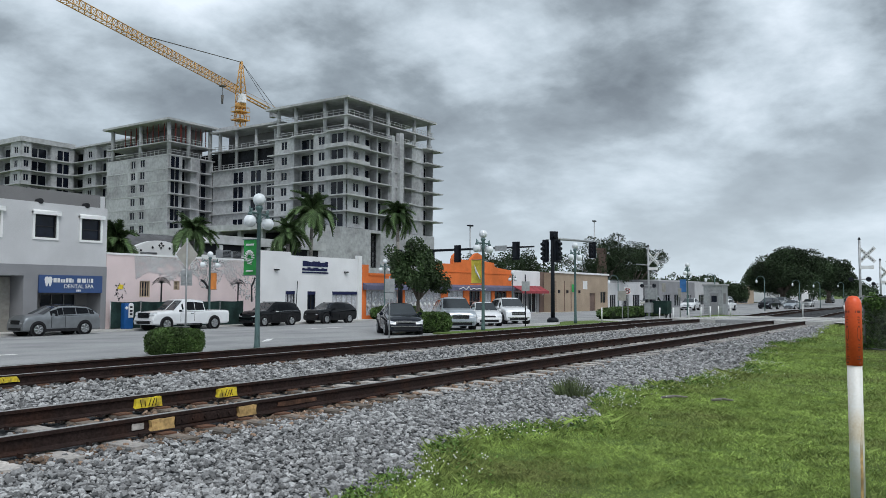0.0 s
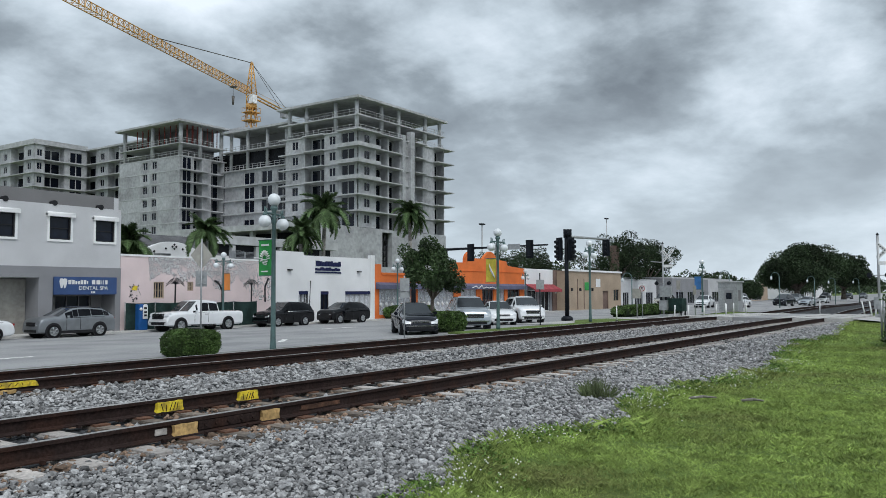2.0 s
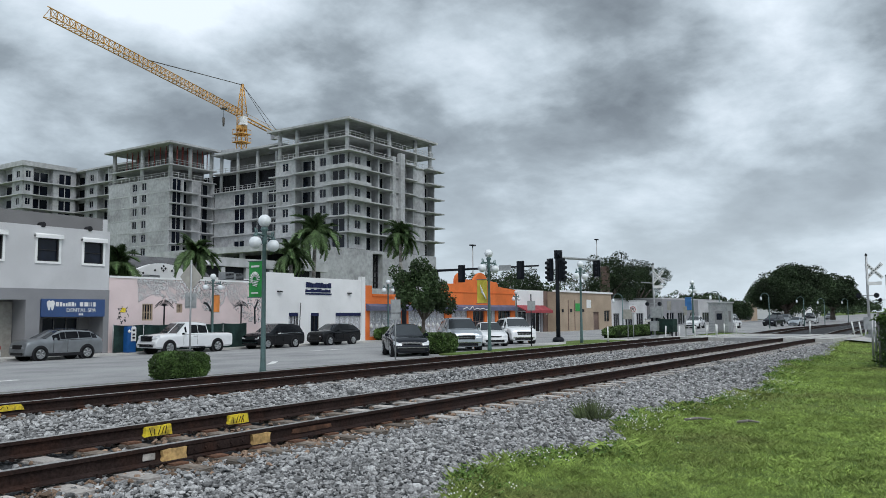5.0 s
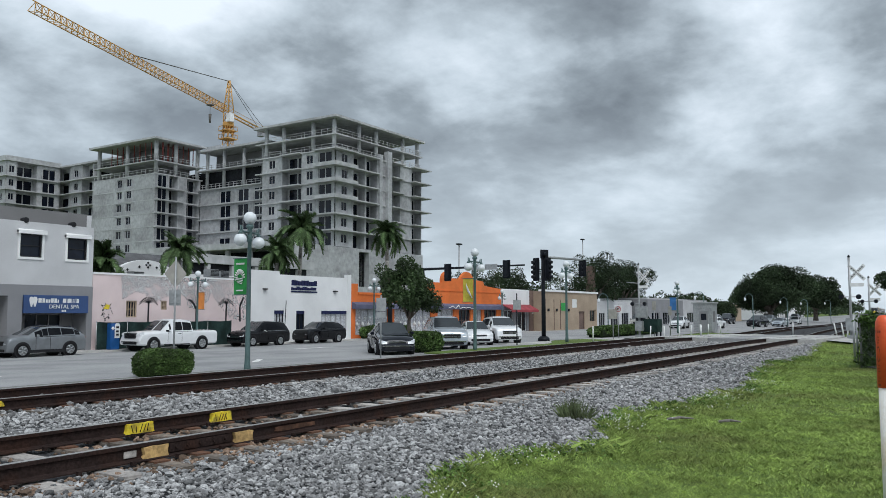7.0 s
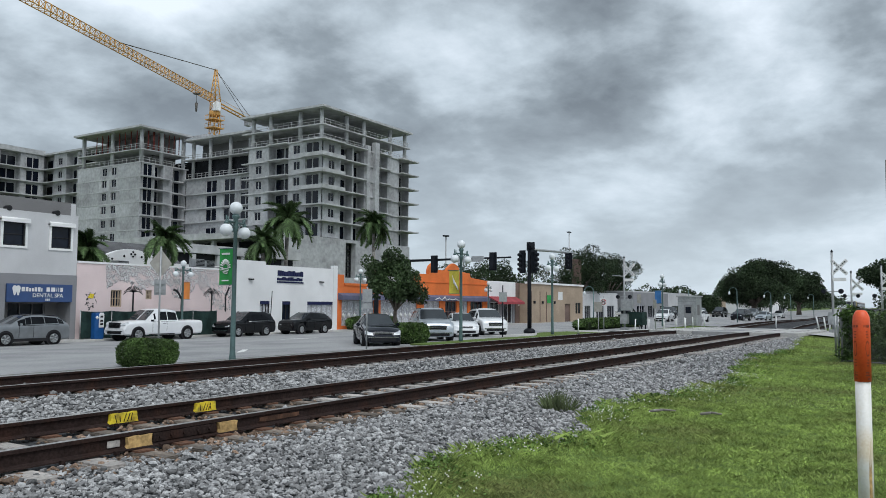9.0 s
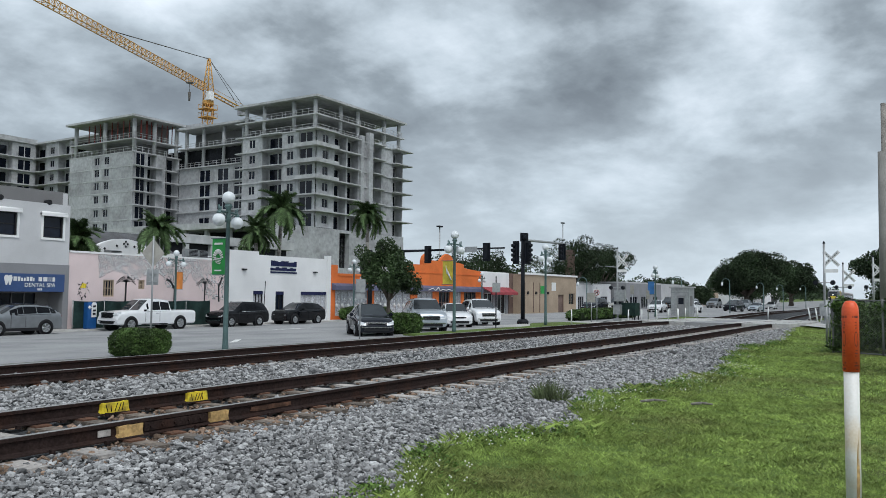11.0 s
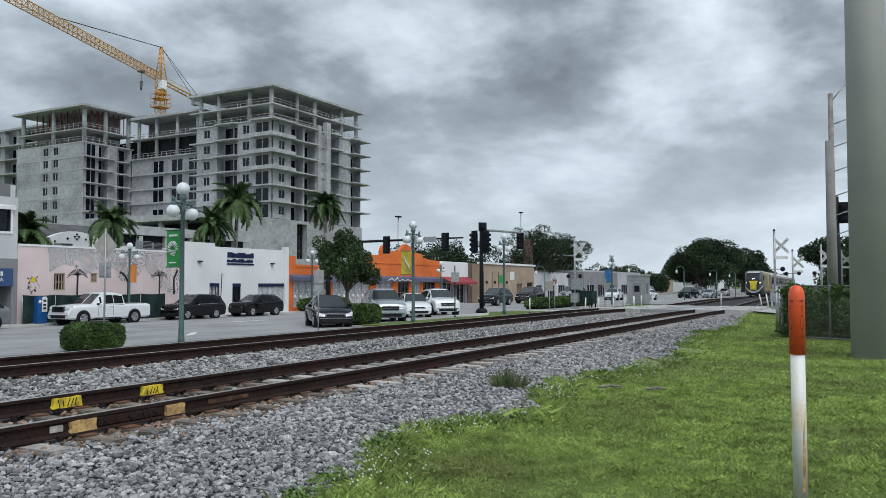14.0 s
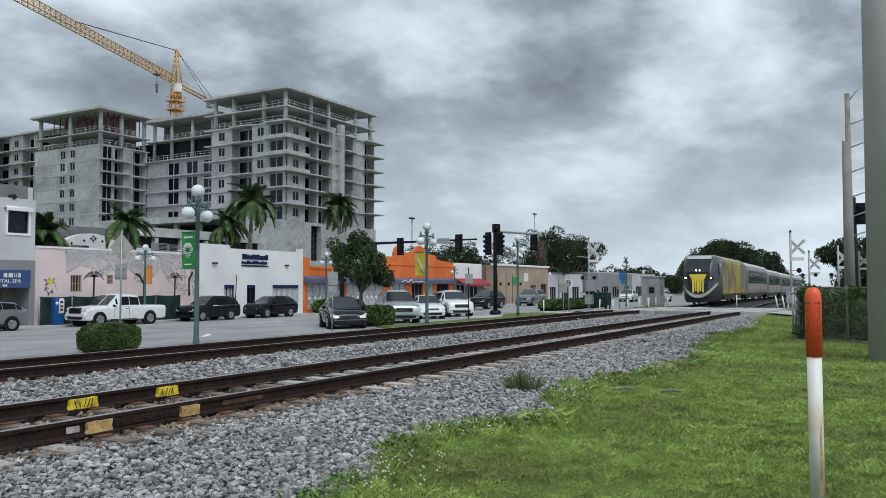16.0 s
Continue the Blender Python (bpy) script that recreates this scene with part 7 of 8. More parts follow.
def traffic_signals():
    t = thing("traffic_signal", (51.0, 24.8, float(ground_z(51, 24.8))), "black traffic signal pole with a short grey arm", "traffic signal")
    g = -float(ground_z(51, 24.8))
    part("pole", rod(bmesh.new(), (0, 0, 0), (0, 0, 5.5 + g), 0.155, 0.13, n=14), M["pole_black"], t)
    part("base", lathe(bmesh.new(), [(0.42, 0), (0.42, 0.2), (0.27, 0.35)], 14), M["pole_black"], t)
    part("arm", rod(bmesh.new(), (0, 0, 5.2 + g), (9.0, 0.3, 5.45 + g), 0.11, 0.07, n=10), M["galv"], t, "grey steel mast arm")
    signal_head(t, (-0.1, -0.42, 4.3 + g), 4, 250)
    signal_head(t, (-0.3, 0.40, 4.3 + g), 4, 160)
    signal_head(t, (0.0, -0.1, 5.4 + g), 1, 225)
    signal_head(t, (7.6, 0.25, 4.75 + g), 3, 180)
    a = thing("traffic_signal", (49.9, 37.5, float(ground_z(49.9, 37.5))), "black mast arm carrying signals over the street", "traffic signal")
    g = -float(ground_z(49.9, 37.5))
    part("pole", rod(bmesh.new(), (0, 0, 0), (0, 0, 4.7 + g), 0.2, 0.16, n=12), M["pole_black"], a)
    bm = bmesh.new()
    rod(bm, (0, 0, 4.2 + g), (0.1, -3.0, 4.55 + g), 0.12, 0.10, n=10)
    rod(bm, (0.1, -3.0, 4.55 + g), (0.6, -11.5, 4.64 + g), 0.10, 0.06, n=10)
    part("arm", bm, M["pole_black"], a)
    for y, z in ((-5.3, 4.25), (-10.3, 4.35)):
        signal_head(a, (0.1, y, z + g), 3, 0)
    signal_head(a, (0.1, -2.9, 4.2 + g), 2, 90)
    for y in (-7.5, -9.0):
        part("street_plate", box(0.05, 0.08, y - 0.55, y + 0.45, 4.35 + g, 4.75 + g), M["galv"], a, "grey plate on the arm")


traffic_signals()


def crossbuck(parent, z, turn, w=0.62):
    for s in (-1, 1):
        bm = box(-0.012, 0.012, -w, w, -0.11, 0.11)
        bmesh.ops.rotate(bm, cent=(0, 0, 0), matrix=Matrix.Rotation(radians(45 * s), 3, "X"), verts=bm.verts)
        ob = part("crossbuck_blade", bm, M["sign_white"], parent, "white crossbuck blade")
        ob.matrix_basis = pose(-0.08 - 0.012 * s, -0.42, z, 0, 0, turn)
        e = bmesh.new()
        for k in range(7):
            u = -w * 0.8 + k * w * 0.26
            bx(e, -0.018, -0.013, u, u + w * 0.13, -0.035, 0.035)
        bmesh.ops.rotate(e, cent=(0, 0, 0), matrix=Matrix.Rotation(radians(45 * s), 3, "X"), verts=e.verts)
        o2 = part("lettering", e, M["black_paint"], ob)


def crossing_signal(x, y, h, label, buck=True, cabinet=False, flip=1):
    z = float(ground_z(x, y))
    t = thing("crossing_signal", (x, y, z), label, "railway signal", group="crossing signals")
    part("mast", rod(bmesh.new(), (0, 0, 0), (0, 0, h), 0.085, 0.07, n=10), M["galv"], t)
    part("foot", box(-0.25, 0.25, -0.25, 0.25, 0, 0.3), M["galv"], t)
    if buck:
        c = h - 1.0
        crossbuck(t, c, -8, 0.66)
        part("track_plate", box(-0.10, -0.085, -0.82, -0.02, c - 0.9, c - 0.68), M["sign_white"], t, "small white plate under the crossbuck")
    part("cross_arm", rod(bmesh.new(), (-0.05, -0.6, 2.75), (-0.05, 0.6, 2.75), 0.03, n=6), M["galv"], t)
    for s in (-1, 1):
        part("flasher", rod(rod(bmesh.new(), (-0.16, s * 0.5, 2.75), (-0.10, s * 0.5, 2.75), 0.16, n=14), (-0.32, s * 0.5, 2.75), (-0.10, s * 0.5, 2.75), 0.11, n=12), M["pole_black"], t, "dark round flasher")
    part("bell", rod(bmesh.new(), (0, 0, h), (0, 0, h + 0.15), 0.1, 0.02), M["pole_black"], t)
    part("gate_box", box(-0.25, 0.25, -0.3, 0.3, 0.6, 1.4), M["galv"], t, "grey gate mechanism box", bevel=0.03)
    if cabinet:
        part("control_box", box(-0.35, -0.1, -0.75, 0.2, 1.65, 2.55), M["galv"], t, "pale control box", bevel=0.03)
        part("cantilever", rod(rod(bmesh.new(), (0, 0, h - 1.0), (0, -1.4, h - 1.3), 0.05, n=6), (0, 0, h - 1.5), (0, 1.0, h - 1.4), 0.04, n=6), M["galv"], t)


crossing_signal(56.9, 5.9 + 0.1, 5.3, "galvanised crossing mast with a white crossbuck")
crossing_signal(74.0, 6.4, 4.7, "galvanised crossing mast with a crossbuck further on")
crossing_signal(70.0, 3.95, 5.1, "galvanised crossing mast with a crossbuck behind the fence")
crossing_signal(90.0, 3.2, 5.4, "galvanised crossing mast partly behind a pole")
crossing_signal(62.0, 21.7, 5.9, "tall grey crossing mast with its gate box by the hedge", True, True)


def delineators():
    src = None
    for x, y, tilt in ((58.3, 19.6, 3), (60.3, 19.2, 2), (62.6, 18.7, 0), (66.8, 19.0, 4), (71.5, 19.5, 0), (74.2, 19.5, 0), (76.0, 18.9, 3), (50.5, 20.9, 0), (61.0, 16.6, 2), (66.0, 11.0, 2), (62.4, 7.5, -10), (61.0, 6.9, -8), (60.0, 6.6, 6)):
        z = float(ground_z(x, y)) + 0.02
        if src is None:
            src = thing("delineator_post", pose(x, y, z, tilt, 0, 0), "thin white plastic delineator post at the crossing", "traffic post", group="delineator posts")
            part("tube", rod(bmesh.new(), (0, 0, 0), (0, 0, 1.05), 0.05, 0.045, n=8), M["sign_white"], src)
            part("foot", lathe(bmesh.new(), [(0.14, 0), (0.12, 0.05), (0.05, 0.08)], 10), M["black_paint"], src)
        else:
            copy_thing(src, pose(x, y, z, tilt, 0, 0))


delineators()


def relay_hut():
    x, y = 84.7, 22.55
    t = thing("relay_hut", (x, y, float(ground_z(x, y))), "small pale grey metal equipment hut beside the crossing", "equipment hut")
    part("shell", slab_with_holes(bmesh.new(), -1.0, 1.0, 0.1, 3.0, -0.95, -0.85, [(-0.7, 0.3, 1.1, 2.2)]), M["galv"], t)
    part("side_wall", box(-1.05, -1.0, -0.95, 0.95, 0.1, 3.0), M["galv"], t)
    part("back_wall", box(-1.0, 1.0, 0.85, 0.95, 0.1, 3.0), M["galv"], t)
    part("side_wall", box(1.0, 1.05, -0.95, 0.95, 0.1, 3.0), M["galv"], t)
    part("roof", box(-1.15, 1.15, -1.1, 1.1, 3.0, 3.14), M["concrete_l"], t, "pale overhanging roof", bevel=0.02)
    part("door", box(-1.09, -1.05, -0.55, 0.3, 0.2, 2.2), M["stucco_mid"], t, "grey metal door")
    part("door_window", box(-1.10, -1.09, -0.4, 0.15, 1.3, 1.95), M["win_dark"], t)
    part("louvre", box(-0.7, 0.3, -0.93, -0.87, 1.1, 2.2), M["stucco_dark"], t)
    for z in (0.6, 0.9, 2.5):
        part("seam", box(-1.056, -1.05, -0.95, 0.95, z, z + 0.03), M["stucco_mid"], t)
    part("skid", box(-1.0, 1.0, -0.9, 0.9, 0, 0.1), M["concrete_pave"], t)


def crossing_signs():
    """Plates on posts, a battery box and a walk-signal post round the crossing."""
    z = float(ground_z(60.3, 22.8))
    t = thing("road_sign", (60.3, 22.8, z), "square white turn-ban sign with a red ring on a post", "road sign")
    part("post", rod(bmesh.new(), (0, 0, 0), (0, 0, 2.75), 0.035, n=8), M["galv"], t)
    plate = part("plate", box(-0.055, -0.035, -0.29, 0.29, 2.03, 2.61), M["sign_white"], t, "white square plate")
    ring = bmesh.new()
    for k in range(20):
        u, v = 2 * math.pi * k / 20, 2 * math.pi * (k + 1) / 20
        rod(ring, (-0.06, 0.21 * math.cos(u), 2.32 + 0.21 * math.sin(u)), (-0.06, 0.21 * math.cos(v), 2.32 + 0.21 * math.sin(v)), 0.028, n=5)
    rod(ring, (-0.06, -0.15, 2.47), (-0.06, 0.15, 2.17), 0.024, n=5)
    part("red_ring", ring, M["red_awning"], plate, "red ring and bar")
    arrow = bmesh.new()
    for p, q in (((-0.08, 2.17), (-0.08, 2.38)), ((-0.08, 2.38), (0.1, 2.38)), ((0.1, 2.38), (0.04, 2.44)), ((0.1, 2.38), (0.04, 2.32))):
        rod(arrow, (-0.062, *p), (-0.062, *q), 0.025, n=5)
    part("black_arrow", arrow, M["black_paint"], plate, "black bent arrow")
    for x, y, h, w in ((58.6, 22.6, 2.3, 0.34), (64.2, 21.2, 3.0, 0.16), (66.5, 20.6, 2.6, 0.14)):
        g = thing("road_sign", (x, y, float(ground_z(x, y))), "plain grey back of a sign on a post", "road sign", group="sign backs by the crossing")
        part("post", rod(bmesh.new(), (0, 0, 0), (0, 0, h), 0.035, n=8), M["galv"], g)
        part("plate", box(-0.05, -0.036, -w, w, h - 0.75, h), M["sign_back"], g)
    k = thing("battery_box", (63.4, 21.2, float(ground_z(63.4, 21.2))), "dark green equipment boxes on a steel frame", "equipment box")
    part("cabinet", box(-0.6, 0.6, -0.7, 0.5, 0.5, 1.55), M["green_net"], k, bevel=0.03)
    part("small_cabinet", box(-0.3, 0.3, 0.6, 1.2, 0.9, 1.75), M["pole_black"], k, bevel=0.03)
    for x, y in ((-0.5, -0.6), (0.5, -0.6), (-0.5, 1.1), (0.5, 1.1)):
        part("leg", box(x - 0.05, x + 0.05, y - 0.05, y + 0.05, 0, 0.95 if y > 0 else 0.5), M["pole_black"], k)
    part("brace", box(-0.05, 0.05, 0.5, 1.1, 0.85, 0.9), M["pole_black"], k)


crossing_signs()
relay_hut()


def far_building(x0, x1, y0, y1, h, material, label, doors):
    z = float(ground_z((x0 + x1) / 2, y0)) - 0.1
    t = thing("far_shop", (0, 0, z), label, "shop")
    holes = [(x0 + (x1 - x0) * a, x0 + (x1 - x0) * b, 0.3, 2.4) for a, b in doors]
    part("wall", slab_with_holes(bmesh.new(), x0, x1, 0, h, y0, y0 + 0.4, holes), material, t)
    part("end_wall", box(x0, x0 + 0.4, y0 + 0.4, y1, 0, h), material, t)
    part("roof", box(x0, x1, y0, y1, h, h + 0.25), M["concrete_l"], t)
    for a, b, c, d in holes:
        window(t, a, b, c, d, y0, M["win_frame"], M["win_dark"], 2, 0)


far_building(112, 128, 46, 60, 4.2, M["stucco_grey"], "plain pale grey commercial building past the trees", [(0.1, 0.25), (0.4, 0.6), (0.7, 0.9)])
far_building(130, 150, 44, 58, 4.6, M["stucco_mid"], "mid-grey commercial building past the trees", [(0.1, 0.3), (0.4, 0.6), (0.75, 0.9)])
far_building(153, 178, 47, 60, 4.8, M["stucco_grey"], "pale grey low store down the street", [(0.05, 0.3), (0.4, 0.6), (0.7, 0.95)])
far_building(182, 215, 48, 60, 4.5, M["tan"], "tan low store down the street", [(0.1, 0.3), (0.5, 0.8)])
far_building(240, 300, 46, 60, 4.0, M["white"], "white low warehouse far down the street", [(0.1, 0.2), (0.4, 0.5), (0.7, 0.9)])


def tall_pole(x, y, h, label):
    t = thing("light_pole", (x, y, -1.0), label, "light pole", group="thin light poles")
    part("pole", rod(bmesh.new(), (0, 0, 0), (0, 0, h + 1.0), 0.14, 0.09, n=8), M["galv"], t)
    part("head", box(-0.5, 0.5, -0.25, 0.25, h + 1.0, h + 1.2), M["pole_black"], t)


tall_pole(96.2, 60, 10.9, "thin tall light pole behind the orange restaurant")
tall_pole(140.6, 60, 15.0, "thin tall light pole behind the far trees")


# ---- the train ----
def rr(d, hw, z0, z1, r=0.35):
    """A rounded box section at d metres along."""
    zs = z1 - z0
    r = min(r, hw * 0.5, zs * 0.3)
    half = [(hw * 0.86, z0), (hw * 0.98, z0 + 0.12), (hw, z0 + 0.4 * zs), (hw * 0.985, z1 - r * 1.5), (hw * 0.93, z1 - r * 0.7), (hw - r * 0.9, z1 - r * 0.18), (hw * 0.35, z1)]
    return [(d, -a, b) for a, b in half] + [(d, a, b) for a, b in reversed(half)]


def bogies(t, xs):
    for x in xs:
        b = part("bogie", box(x - 1.7, x + 1.7, -1.15, 1.15, 0.45, 0.85), M["train_grey"], t)
        for dx in (-1.25, 1.25):
            part("wheelset", rod(rod(bmesh.new(), (x + dx, -0.82, 0.46), (x + dx, -0.69, 0.46), 0.46, n=18), (x + dx, 0.69, 0.46), (x + dx, 0.82, 0.46), 0.46, n=18), M["rail_rust"], b)


def locomotive():
    t = thing("locomotive", (100, 13, 0), "grey passenger locomotive with a yellow nose and lit lamps", "locomotive")
    L = 10.0
    prof = [(0.0, 0.62, 0.80, 2.2), (0.10, 0.86, 0.62, 2.6), (0.32, 1.06, 0.5, 3.10), (0.65, 1.22, 0.42, 3.60), (1.05, 1.33, 0.38, 3.90), (1.7, 1.41, 0.36, 4.06), (2.6, 1.45, 0.36, 4.12)]
    body = part("cab_shell", loft(bmesh.new(), [rr(L - d, hw, z0, z1) for d, hw, z0, z1 in prof] + [rr(L - 4.0, 1.45, 0.7, 4.12)]), M["train_pale"], t, "rounded pale grey cab", smooth=True)
    part("side_body", loft(bmesh.new(), [rr(L - 4.0, 1.448, 0.75, 4.10), rr(-L, 1.448, 0.75, 4.10)]), M["train_gold"], t, "muted gold locomotive side")
    part("roof", loft(bmesh.new(), [[(x, -1.15, 3.99), (x, 1.15, 3.99), (x, 0.85, 4.17), (x, -0.85, 4.17)] for x in (L - 2.6, -L)]), M["train_silver"], t)
    for s in (-1, 1):
        for a, b in ((4.2, 4.9), (0.4, 1.0), (-9.6, -6.8)):
            part("side_panel", box(a, b, s * 1.45 - 0.015, s * 1.45 + 0.015, 1.3, 3.7), M["train_mid"], t, "grey side panel")
        part("skirt", box(-6, 6, s * 1.4 - 0.05, s * 1.4 + 0.05, 0.4, 0.78), M["train_grey"], t)

    def front(d, z):
        return L - d

    def plate(name, quad, material, label=""):
        q = [Vector(p) for p in quad]
        bm = bmesh.new()
        lo, hi = [bm.verts.new(p) for p in q], [bm.verts.new(p + Vector((0.05, 0, 0.015))) for p in q]
        bm.faces.new(lo[::-1]), bm.faces.new(hi)
        for i in range(4):
            bm.faces.new((lo[i], lo[(i + 1) % 4], hi[(i + 1) % 4], hi[i]))
        return part(name, bm, material, t, label)
    plate("nose_mask", ((L - 0.03, -0.70, 0.98), (L - 0.03, 0.70, 0.98), (L - 0.07, 0.92, 2.66), (L - 0.07, -0.92, 2.66)), M["train_grey"], "dark grey nose mask")
    ws = plate("windscreen", ((L - 0.07, -0.90, 2.70), (L - 0.07, 0.90, 2.70), (L - 0.78, 0.98, 3.76), (L - 0.78, -0.98, 3.76)), M["train_glass"], "wide dark windscreen")
    for k in range(5):
        y = -0.38 + 0.19 * k
        plate("nose_stripe", ((L + 0.03, y - 0.07, 1.02 + 0.10 * abs(k - 2) * (k % 2)), (L + 0.03, y + 0.07, 1.02 + 0.10 * abs(k - 2) * (k % 2)), (L + 0.03, y + 0.085, 2.3), (L + 0.03, y - 0.085, 2.3)), M["train_yellow"], "yellow nose stripe")
    plate("nose_panel", ((L + 0.03, -0.46, 2.0), (L + 0.03, 0.46, 2.0), (L - 0.0, 0.70, 2.5), (L - 0.0, -0.70, 2.5)), M["train_yellow"], "yellow nose panel")
    bm = bmesh.new()
    loft(bm, [[(x - 0.16, y, z - 0.16), (x + 0.05, y, z - 0.12), (x + 0.05, y, z + 0.10), (x - 0.16, y, z + 0.14)] for x, y, z in [(L + 0.10 - float(np.interp(abs(v), (0, 0.62, 0.86, 1.06, 1.22, 1.33, 1.41), (0, 0, 0.10, 0.32, 0.65, 1.05, 1.7))), v, 0.72 + 1.05 * (abs(v) / 1.38) ** 2.2) for v in np.linspace(-1.38, 1.38, 23)]])
    part("pilot", bm, M["train_silver"], t, "pale curved pilot")
    part("plough", loft(bmesh.new(), [rr(L - d, hw, 0.2, 0.8, 0.05) for d, hw in ((0.12, 0.7), (0.4, 1.0), (0.8, 1.2), (1.6, 1.34), (3.2, 1.38))]), M["train_grey"], t, "dark plough under the nose")
    plate("cab_visor", ((L - 0.80, -0.98, 3.80), (L - 0.80, 0.98, 3.80), (L - 1.25, 0.92, 4.02), (L - 1.25, -0.92, 4.02)), M["train_silver"], "pale panel over the windscreen")
    for s in (-1, 1):
        part("headlight", ball(bmesh.new(), (L - 0.08, s * 1.0, 2.22), 0.075, 10), M["lamp_on"], t, "lit headlight")
        part("lamp_pod", rod(bmesh.new(), (L - 0.45, s * 1.04, 2.22), (L - 0.12, s * 1.02, 2.22), 0.21, 0.18, n=12), M["train_grey"], t)
        part("centre_lamp", ball(bmesh.new(), (L - 0.04, s * 0.14, 2.84), 0.065, 10), M["lamp_on"], t, "lit centre lamp")
        part("cab_window", box(L - 2.6, L - 1.7, s * 1.45 - 0.01, s * 1.45 + 0.016, 2.6, 3.45), M["glass"], t)
    bogies(t, (6.2, -6.2))
    return t


def coach(label):
    t = thing("passenger_coach", (130, 14, 0), label, "railway coach", group="passenger coaches")
    L = 12.8
    part("lower_body", loft(bmesh.new(), [rr(L, 1.52, 0.75, 2.0, 0.05), rr(-L, 1.52, 0.75, 2.0, 0.05)]), M["train_pink"], t, "pale rose-grey lower body")
    part("upper_body", loft(bmesh.new(), [rr(L, 1.52, 2.0, 4.0, 0.4), rr(-L, 1.52, 2.0, 4.0, 0.4)]), M["train_pink"], t, "pale rose-grey upper body")
    part("roof", loft(bmesh.new(), [[(x, -1.36, 3.78), (x, 1.36, 3.78), (x, 1.15, 4.08), (x, 0.5, 4.27), (x, -0.5, 4.27), (x, -1.15, 4.08)] for x in (L, -L)]), M["train_silver"], t, "silver curved roof")
    for s in (-1, 1):
        b = part("window_band", box(-L + 1.6, L - 1.6, s * 1.515 - 0.02, s * 1.515 + 0.02, 2.05, 3.3), M["train_grey"], t, "dark window band")
        for k in range(9):
            x = -L + 2.3 + k * 2.4
            part("window", box(x, x + 1.8, s * 1.54 - 0.006, s * 1.54 + 0.006, 2.2, 3.0), M["win_dark"], b)
        for x in (-L + 0.7, L - 0.7):
            part("door", box(x - 0.5, x + 0.5, s * 1.52 - 0.015, s * 1.52 + 0.015, 1.0, 3.1), M["train_mid"], t)
    part("underframe", box(-8, 8, -1.2, 1.2, 0.35, 0.75), M["train_grey"], t)
    part("gangway", bx(box(L, L + 0.3, -0.9, 0.9, 1.0, 3.4), -L - 0.3, -L, -0.9, 0.9, 1.0, 3.4), M["trim_black"], t)
    bogies(t, (9.2, -9.2))
    return t


LOCO = locomotive()
first_coach = coach("silver and grey passenger coach with a dark window band")
COACHES = [first_coach] + [copy_thing(first_coach, pose(160 + 26 * k, 15, 0)) for k in range(4)]


# ---- the near side: lawn, marker post, pole, fence ----
def marker_post():
    t = thing("pipeline_marker", (6.45, 0.483, float(ground_z(6.45, 0.483)) - 0.02), "white and orange plastic marker post with rust stains in the lawn", "marker post")
    h = 1.255 - float(ground_z(6.15, 0.45)) + 0.02
    part("tube", rod(bmesh.new(), (0.0, 0, 0), (-0.012, 0.0, h - 0.50), 0.051, 0.051, n=24), M["marker_white"], t, "stained white tube")
    cap = part("cap", lathe(bmesh.new(), [(0.0565, h - 0.51), (0.057, h - 0.09), (0.0545, h - 0.05), (0.043, h - 0.02), (0.029, h - 0.004), (0.004, h)], 24, (-0.012, 0, 0)), M["marker_orange"], t, "domed orange cap with dark print")
    r = random.Random(9)
    e = bmesh.new()
    for face in (math.radians(137), math.radians(223)):
        for z, w, hh in [(h - 0.125, 0.85, 0.016), (h - 0.16, 0.3, 0.008), (h - 0.18, 0.34, 0.008), (h - 0.2, 0.25, 0.008), (h - 0.36, 0.3, 0.008), (h - 0.38, 0.36, 0.008), (h - 0.40, 0.3, 0.008), (h - 0.45, 0.5, 0.01), (h - 0.468, 0.55, 0.008), (h - 0.495, 0.4, 0.01)]:
            n = 7
            for k in range(n):
                a0 = face - w / 2 + w * k / n
                if r.random() < 0.18:
                    continue
                a1 = a0 + w / n * 0.8
                q = [e.verts.new((-0.012 + 0.0578 * math.cos(a), 0.0578 * math.sin(a), zz_)) for a, zz_ in ((a0, z), (a1, z), (a1, z + hh), (a0, z + hh))]
                e.faces.new(q)
        for k in range(18):
            a0, a1 = 2 * math.pi * k / 18, 2 * math.pi * (k + 1) / 18
            for r0, r1 in ((0.034, 0.040),):
                q = [e.verts.new((-0.012 + 0.0578 * math.cos(face + u * 6.5), 0.0578 * math.sin(face + u * 6.5), h - 0.275 + v)) for u, v in ((r0 * math.cos(a0), 1.4 * r0 * math.sin(a0)), (r0 * math.cos(a1), 1.4 * r0 * math.sin(a1)), (r1 * math.cos(a1), 1.4 * r1 * math.sin(a1)), (r1 * math.cos(a0), 1.4 * r1 * math.sin(a0)))]
                e.faces.new(q)
    tagged(part("print_bars", e, M["text_dark"], cap, "dark warning print too small to read"), kind="stuff")
    part("rust_streak", loft(bmesh.new(), [[(-0.012 * z / h + 0.0522 * math.cos(a), 0.0522 * math.sin(a), z) for a in (radians(205 + s), radians(212 + s), radians(222 + s), radians(230 + s))] for z, s in ((0.12, 0), (0.4, 5), (0.7, -2), (0.92, 6), (1.0, 8))], cap=False), M["tan_paint"], t, "rusty streak")


marker_post()


